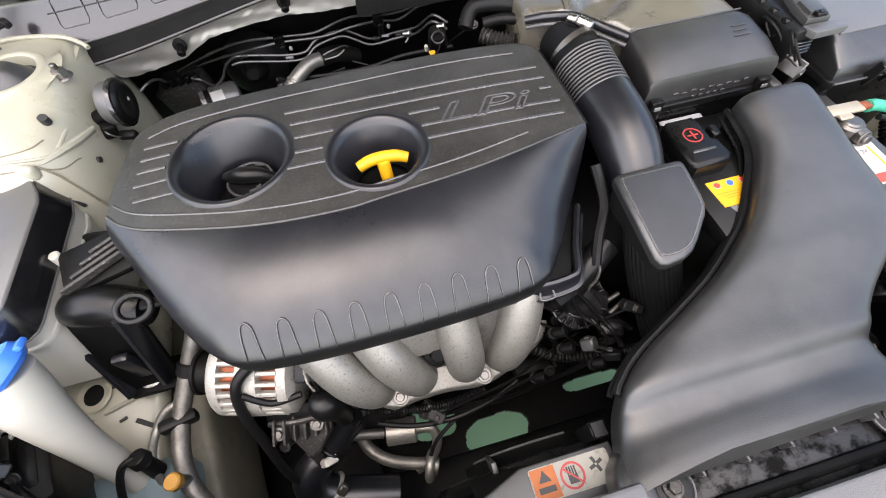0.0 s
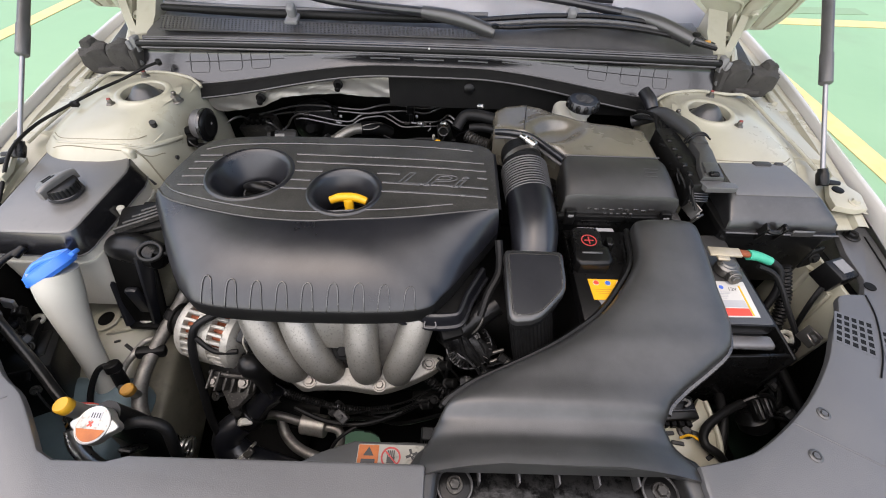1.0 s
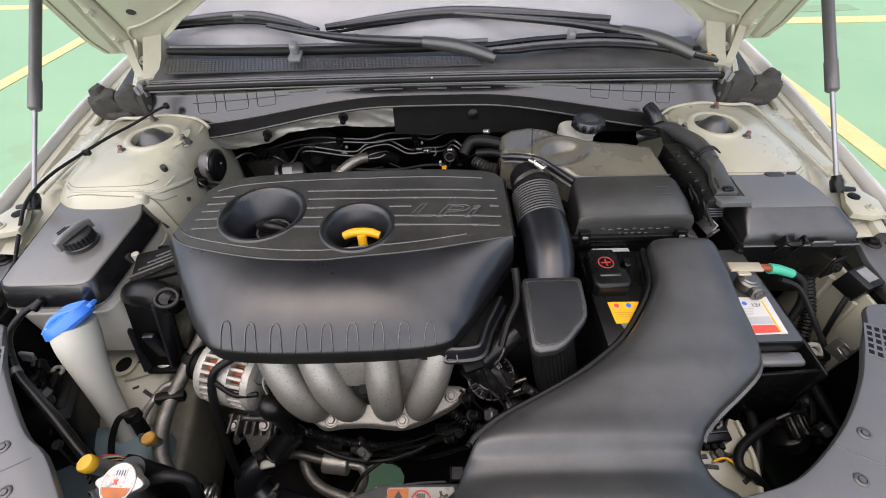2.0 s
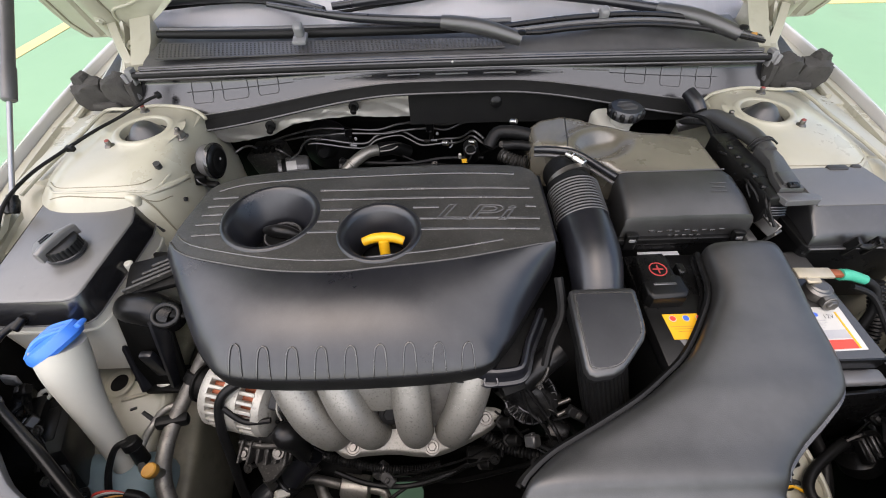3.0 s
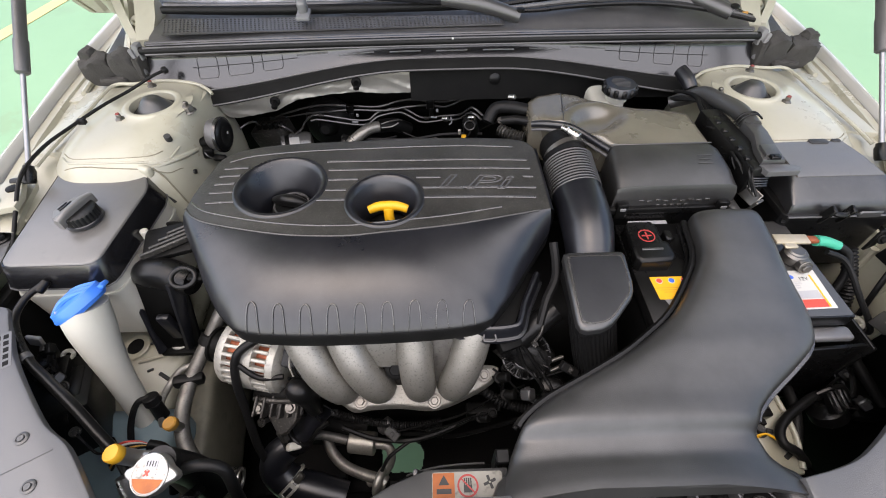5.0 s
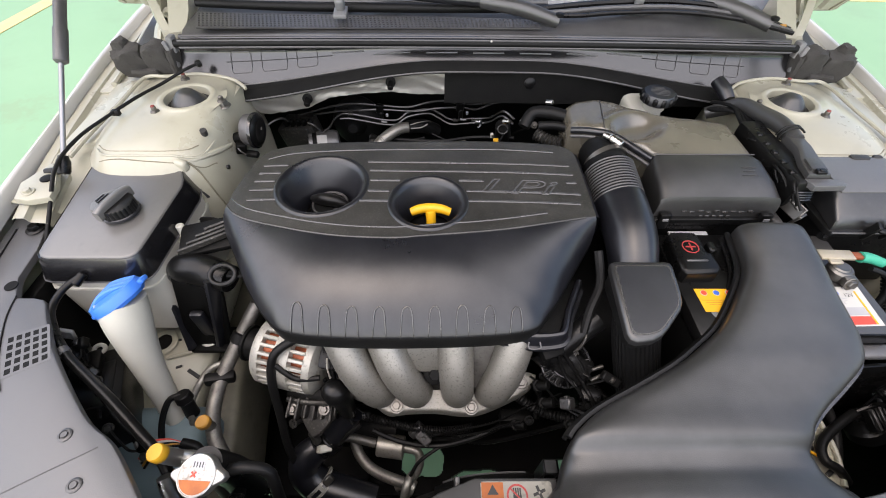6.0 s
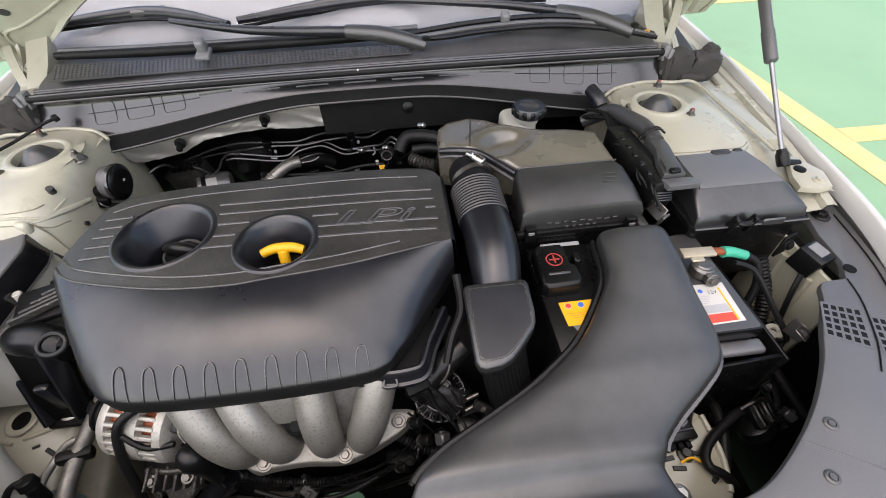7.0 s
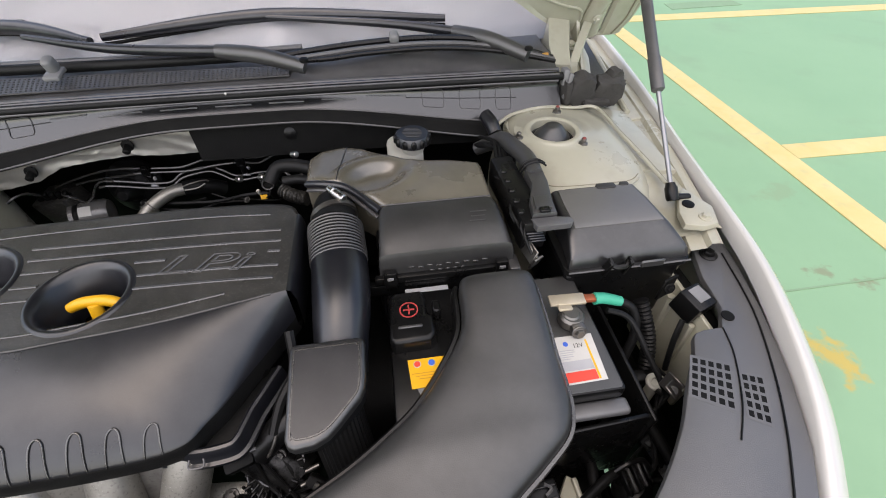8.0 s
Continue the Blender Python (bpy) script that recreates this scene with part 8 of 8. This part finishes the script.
    part("cable", tube([(-0.676, -0.285, 0.800), (-0.676, -0.235, 0.835), (-0.682, -0.180, 0.862), (-0.676, -0.120, 0.872), (-0.655, -0.060, 0.876), (-0.630, -0.006, 0.880), (-0.604, 0.040, 0.882), (-0.570, 0.076, 0.892), (-0.550, 0.096, 0.894)], 0.0028, 10), M_RUBBER, cable)
    part("grommet", rod((-0.556, 0.089, 0.894), (-0.550, 0.096, 0.895), 0.0065), M_RUBBER, cable)
    part("clip", box((-0.650, -0.048, 0.874), (0.014, 0.010, 0.010), 0.002, 1), M_RUBBER, cable)


build_firewall_things()


# ---- small wiring behind the cover and beside the manifold ----
def build_loose_wiring(name, label, at, spots, seed, reach, count):
    """Thin glossy leads with small plugs, sagging between the given places."""
    w = thing(name, label, "wiring", at)
    rng = random.Random(seed)
    near = lambda q: Vector([c + rng.uniform(-reach, reach) for c in q])
    for k in range(count):
        a, b = rng.sample(spots, 2)
        a, b = near(a), near(b)
        mid = a.lerp(b, 0.5) + Vector((rng.uniform(-reach, reach), rng.uniform(-reach, reach), -0.3 * (a - b).length * rng.random()))
        part("lead", tube([a, a.lerp(mid, 0.5) + Vector((0, 0, 0.006)), mid, b], rng.choice((0.0018, 0.0026, 0.0036)), 6, 5), rng.choice((M_RUBBER, M_RUBBER, M_PLASTIC)), w)
        if k % 2:
            turn = tuple(rng.uniform(-50, 50) for _ in range(3))
            plug = part("plug", box(b, (rng.uniform(0.012, 0.026), rng.uniform(0.010, 0.018), rng.uniform(0.010, 0.016)), 0.002, 1, turn), rng.choice((M_PLASTIC, M_GREY, M_RUBBER)), w)
            part("latch", moved(box((0, 0, 0.0085), (0.006, 0.008, 0.003), 0.0008, 1), pose(*b, *turn)), rng.choice((M_COWL, M_GREY, M_GREY, M_GRIME)), plug)
        else:
            part("fitting", hex_bolt(a, (rng.uniform(-0.6, 0.6), -0.6, 0.8), 0.0045), rng.choice((M_GRIME, M_GRIME, M_DARK)), w)


build_loose_wiring("engine_leads", "thin black leads and small plugs behind the engine cover", (-0.2, 0.03, 0.74), [(-0.24, 0.12, 0.70), (-0.12, 0.12, 0.71), (-0.04, 0.10, 0.72), (0.06, 0.06, 0.77), (0.09, 0.03, 0.79)], 5, 0.012, 5)
build_loose_wiring("manifold_leads", "black leads and plugs beside the intake manifold", (0.07, -0.47, 0.66), [(0.05, -0.45, 0.69), (0.09, -0.47, 0.68), (0.12, -0.49, 0.66), (0.04, -0.48, 0.64), (-0.05, -0.50, 0.60), (-0.13, -0.49, 0.57)], 9, 0.014, 8)
build_loose_wiring("throttle_leads", "wet black leads and plugs round the throttle valve", (0.09, -0.44, 0.70), [(0.06, -0.42, 0.745), (0.10, -0.43, 0.74), (0.13, -0.45, 0.72), (0.07, -0.46, 0.71), (0.12, -0.48, 0.69), (0.15, -0.47, 0.68)], 12, 0.014, 6)
build_loose_wiring("alternator_leads", "dirty leads and plugs below the alternator", (-0.27, -0.48, 0.62), [(-0.25, -0.46, 0.68), (-0.30, -0.48, 0.63), (-0.22, -0.47, 0.60), (-0.27, -0.51, 0.56), (-0.20, -0.50, 0.55)], 4, 0.016, 5)
build_loose_wiring("lamp_leads", "black leads and plugs between battery tray and headlamp", (0.53, -0.46, 0.68), [(0.56, -0.40, 0.70), (0.59, -0.43, 0.69), (0.55, -0.47, 0.68), (0.51, -0.50, 0.66), (0.57, -0.49, 0.65)], 6, 0.014, 8)
build_loose_wiring("headlamp_leads", "black leads and plugs behind the headlamp housing", (-0.56, -0.46, 0.70), [(-0.60, -0.41, 0.72), (-0.57, -0.45, 0.71), (-0.53, -0.50, 0.69), (-0.60, -0.46, 0.715), (-0.49, -0.54, 0.67)], 8, 0.012, 8)


# ---- main wiring harness beside the fuse box ----
def build_harness():
    h = thing("engine_harness", "thick taped wiring harness with large black connector", "wiring harness", (0.45, -0.1, 0.84))
    part("stub", tube([(0.440, 0.070, 0.880), (0.448, 0.048, 0.872), (0.452, 0.030, 0.862)], [0.012, 0.013, 0.012], 14), M_SMOOTH, h, "black drain tube")
    part("sleeve", tube([(0.415, 0.020, 0.840), (0.438, 0.010, 0.856), (0.455, -0.006, 0.872), (0.462, -0.050, 0.882), (0.469, -0.095, 0.889), (0.470, -0.140, 0.888)], [0.011, 0.013, 0.0135, 0.0135, 0.0135, 0.012], 16), M_GREY, h, "dark cloth-taped sleeve", 60)
    for k in range(6):
        u = k / 5
        part("wire", tube([(0.412 + 0.004 * u, 0.016 - 0.006 * u, 0.852), (0.424 + 0.006 * u, 0.004 - 0.020 * u, 0.862 + 0.004 * u), (0.440, -0.012 - 0.016 * u, 0.866 + 0.003 * u), (0.452 + 0.004 * u, -0.030 - 0.004 * u, 0.866)], 0.0026, 7), M_RUBBER, h)
    for k in range(6):
        dx = 0.006 * (k - 2.5)
        part("wire", tube([(0.438 + dx, 0.030, 0.858), (0.452 + dx, -0.010, 0.872 - 0.003 * k), (0.448 + dx, -0.05, 0.870), (0.440 + dx * 0.7, -0.10, 0.862)], 0.0035, 7), M_RUBBER, h)
    lid = slab([(0.456, -0.130), (0.482, -0.128), (0.481, -0.160), (0.474, -0.200), (0.472, -0.228), (0.438, -0.228), (0.442, -0.200), (0.455, -0.165)], lambda x, y: 0.894 - 0.06 * max(0, -0.19 - y), 0.878, 0.004, 2)
    lid = part("connector_lid", lid, M_GREY, h, "satin grey-black connector lid")
    part("lid_step", slab([(0.447, -0.196), (0.470, -0.196), (0.466, -0.222), (0.443, -0.222)], 0.8965, 0.890, 0.0015, 2), M_GREY, lid)
    part("latch", merge(box((0.455, -0.225, 0.8945), (0.014, 0.010, 0.005), 0.001, 1), box((0.455, -0.2255, 0.8972), (0.006, 0.005, 0.002), 0.0006, 1)), M_PLASTIC, lid, "black square latch")
    part("connector_plate", slab([(0.436, -0.229), (0.470, -0.229), (0.489, -0.233), (0.491, -0.241), (0.486, -0.246), (0.440, -0.247)], 0.885, 0.876, 0.0015, 2), M_SHIELD, h, "flat grey flange of the connector")
    for dy in (0, -0.007):
        part("cable_tie", tube([(0.452, -0.118 + dy, 0.884), (0.458, -0.119 + dy, 0.899), (0.476, -0.118 + dy, 0.902), (0.490, -0.117 + dy, 0.893)], 0.0016, 6, 3), M_PLASTIC, h)
    part("connector_body", box((0.438, -0.155, 0.858), (0.036, 0.165, 0.050), 0.005, 2, (0, 0, 3)), M_PLASTIC, h, "black multi-way connector")
    rng = random.Random(11)
    for k in range(16):
        x, y = 0.418 + rng.uniform(0, 0.026), -0.06 - 0.010 * k
        part("wire", tube([(x, y, 0.858 + rng.uniform(0, 0.02)), (x + rng.uniform(-0.008, 0.008), y - 0.018, 0.872 + rng.uniform(0, 0.008)), (x + rng.uniform(-0.004, 0.014), y - 0.036, 0.868 + rng.uniform(0, 0.008)), (x + 0.008, y - 0.052, 0.852)], 0.0019, 7), M_RUBBER, h)
    for k in range(5):
        part("connector_cell", box((0.428, -0.115 - 0.024 * k, 0.882), (0.010, 0.010, 0.006), 0.0015, 1, (0, 12, 0)), M_PLASTIC, h)
    for k in range(4):
        part("connector_slot", box((0.440 + 0.002 * k, -0.240, 0.868 - 0.005 * k), (0.024, 0.004, 0.003), 0.001, 1), M_SMOOTH, h)
    br = thing("clamp_bracket", "pale bent sheet-metal bracket behind the duct", "bracket", (0.437, -0.25, 0.82))
    part("bracket", merge(box((0.432, -0.240, 0.844), (0.003, 0.050, 0.022), 0.001, 1, (0, 25, 10)), box((0.442, -0.258, 0.830), (0.016, 0.004, 0.024), 0.001, 1, (20, 0, 30)), tube([(0.428, -0.215, 0.852), (0.434, -0.245, 0.850), (0.440, -0.262, 0.842)], 0.0035, 10)), M_BOLT, br)


build_harness()


# ---- right side of the bay, between battery and shield ----
def build_right_side():
    r = thing("relay_box", "small black relay with a grey printed top", "relay", (0.65, -0.33, 0.77))
    part("relay_case", box((0.648, -0.330, 0.790), (0.036, 0.036, 0.036), 0.003, 2, (8, 0, 20)), M_PLASTIC, r)
    part("relay_print", box((0.651, -0.329, 0.8085), (0.020, 0.022, 0.001), 0, 1, (8, 0, 20)), M_PALE, r, "grey printed plate")
    part("relay_bracket", merge(box((0.620, -0.305, 0.800), (0.026, 0.004, 0.040), 0.001, 1, (0, 0, 20)), hex_bolt((0.618, -0.312, 0.806), (0, -1, 0.4), 0.005)), M_DARK, r)
    part("lead", tube([(0.632, -0.345, 0.775), (0.620, -0.36, 0.75), (0.618, -0.375, 0.70)], 0.004, 8), M_RUBBER, r)
    t = thing("ribbed_conduit", "black ribbed wiring conduit running down the apron", "conduit", (0.59, -0.34, 0.7))
    part("conduit", tube([(0.585, -0.310, 0.785), (0.590, -0.325, 0.765), (0.596, -0.345, 0.735), (0.594, -0.365, 0.70), (0.590, -0.375, 0.66)], 0.0095, 16, 6, 0.0014, 0.006), M_RUBBER, t, "", 60)
    part("conduit_tee", box((0.585, -0.378, 0.690), (0.034, 0.020, 0.020), 0.005, 2), M_RUBBER, t)
    for k in range(3):
        part("lead", tube([(0.588 + 0.01 * k, -0.375, 0.70), (0.600 + 0.01 * k, -0.40, 0.68), (0.585 - 0.02 * k, -0.44, 0.64)], 0.0035, 7), M_RUBBER, t)
    g = thing("grommet_ring", "pale rubber grommet ring on a bracket", "grommet", (0.588, -0.397, 0.70))
    part("ring", tube([Vector((0.588 + 0.010 * math.cos(a), -0.397 + 0.008 * math.sin(a), 0.712 + 0.003 * math.sin(a))) for a in np.linspace(0, 2 * math.pi, 17)], 0.004, 8, 2), M_TANK, g)
    part("stem", rod((0.588, -0.397, 0.66), (0.588, -0.397, 0.709), 0.008), M_TANK, g)
    k2 = thing("lamp_bracket", "bare metal bracket with a hole near the headlamp", "bracket", (0.566, -0.44, 0.76))
    part("plate", merge(box((0.568, -0.436, 0.772), (0.020, 0.018, 0.003), 0.001, 1, (20, 15, 30)), box((0.578, -0.424, 0.758), (0.003, 0.024, 0.026), 0.001, 1, (0, 15, 20))), M_BOLT, k2)
    part("hole", lathe([(0.0055, 0), (0.0055, 0.0008)], along((0.566, -0.4375, 0.7738), (0.556, -0.454, 0.82)), 14), M_INK, k2)
    rod_ = thing("hood_stay_rod", "dark strut rod beside the battery tray", "rod", (0.57, -0.47, 0.68))
    part("rod", tube([(0.545, -0.425, 0.72), (0.560, -0.465, 0.70), (0.575, -0.51, 0.68)], 0.007, 10), M_DARK, rod_)
    h = thing("headlamp_plug", "grey ribbed headlamp plug with black cable loops", "plug", (0.52, -0.5, 0.63))
    part("plug_body", lathe([(0.018, 0), (0.024, 0.006), (0.024, 0.022), (0.018, 0.028), (0.016, 0.04)], along((0.528, -0.512, 0.640), (0.505, -0.488, 0.670)), 24), M_PLASTIC, h)
    for k in range(5):
        part("plug_rib", box((0.504 + 0.0085 * k, -0.504 + 0.003 * k, 0.680 - 0.002 * k), (0.004, 0.028, 0.012), 0.001, 1, (18, 0, 8)), M_GREY if k % 2 else M_PLASTIC, h)
    part("plug_collar", tube([(0.498, -0.488, 0.676), (0.515, -0.484, 0.686), (0.536, -0.482, 0.682), (0.546, -0.490, 0.670)], 0.0035, 8), M_PLASTIC, h)
    part("cable", tube([(0.505, -0.488, 0.668), (0.486, -0.494, 0.674), (0.441, -0.518, 0.674), (0.421, -0.536, 0.673), (0.418, -0.552, 0.672), (0.433, -0.562, 0.668), (0.450, -0.572, 0.650)], 0.0062, 12), M_RUBBER, h, "black cable loop")
    part("cable", tube([(0.490, -0.400, 0.60), (0.484, -0.450, 0.645), (0.472, -0.500, 0.655), (0.455, -0.545, 0.645), (0.430, -0.575, 0.635)], 0.0075, 12), M_RUBBER, h)
    part("yellow_wire", tube([(0.388, -0.541, 0.666), (0.403, -0.538, 0.669), (0.417, -0.547, 0.668)], 0.0018, 6), M_YELLOW, h, "yellow wire")
    e = thing("plug_bracket", "dark ribbed plug holder on the cream bracket beside the duct", "bracket", (0.392, -0.502, 0.665))
    part("plate", box((0.392, -0.502, 0.670), (0.056, 0.034, 0.020), 0.003, 2, (4, 0, 4)), M_PLASTIC, e)
    for k in range(2):
        part("rib", box((0.392, -0.494 - 0.014 * k, 0.681), (0.050, 0.003, 0.004), 0.001, 1, (4, 0, 4)), M_SMOOTH, e)
    part("clip", tube([(0.404, -0.490, 0.682), (0.410, -0.497, 0.686), (0.402, -0.503, 0.684)], 0.002, 6), M_PALE, e, "pale wire clip")
    for k in range(4):
        part("tooth", box((0.374 + 0.011 * k, -0.522, 0.666), (0.008, 0.008, 0.010), 0.001, 1), M_DARK, e)
    part("bolt", hex_bolt((0.372, -0.575, 0.659), r=0.008), M_ALU, e)
    part("pipe", tube([(0.366, -0.600, 0.668), (0.360, -0.612, 0.690), (0.357, -0.620, 0.715)], 0.0035, 8), M_ALU, e)


build_right_side()


# ---- left side, behind the headlamp ----
def build_left_side():
    h = thing("headlamp_housing", "black stepped plastic housing behind the headlamp", "lamp housing", (-0.6, -0.46, 0.6))
    part("housing", box((-0.600, -0.470, 0.650), (0.110, 0.110, 0.110), 0.006, 2, (-12, 10, 25)), M_PLASTIC, h)
    for k in range(3):
        part("step", box((-0.610 + 0.022 * k, -0.425 - 0.012 * k, 0.700 - 0.010 * k), (0.020, 0.060, 0.040), 0.003, 2, (-12, 10, 25)), M_PLASTIC, h)
    part("ring", tube([Vector((-0.595 + 0.0080 * math.cos(a), -0.403 + 0.006 * math.sin(a), 0.700 + 0.002 * math.sin(a))) for a in np.linspace(0, 2 * math.pi, 17)], 0.003, 8, 2), M_TANK, h, "pale rubber ring")
    part("hook", box((-0.632, -0.392, 0.725), (0.020, 0.006, 0.024), 0.002, 1, (0, 20, 0)), M_SILVER, h)
    w = thing("lamp_wiring", "bunched coloured lamp wires", "wiring", (-0.47, -0.54, 0.66))
    for k, m in enumerate((M_RED, M_WHITE, M_RUBBER, M_ORANGE, M_RUBBER)):
        part("wire", tube([(-0.500 + 0.003 * k, -0.540 - 0.003 * k, 0.650), (-0.482 + 0.003 * k, -0.525 - 0.003 * k, 0.668), (-0.460 + 0.002 * k, -0.520 - 0.002 * k, 0.664), (-0.438, -0.525, 0.650)], 0.0018, 6), m, w)
    part("sleeve", tube([(-0.448, -0.522, 0.656), (-0.428, -0.526, 0.648), (-0.418, -0.545, 0.63), (-0.420, -0.57, 0.60)], 0.007, 10), M_RUBBER, w, "black sleeve")


build_left_side()
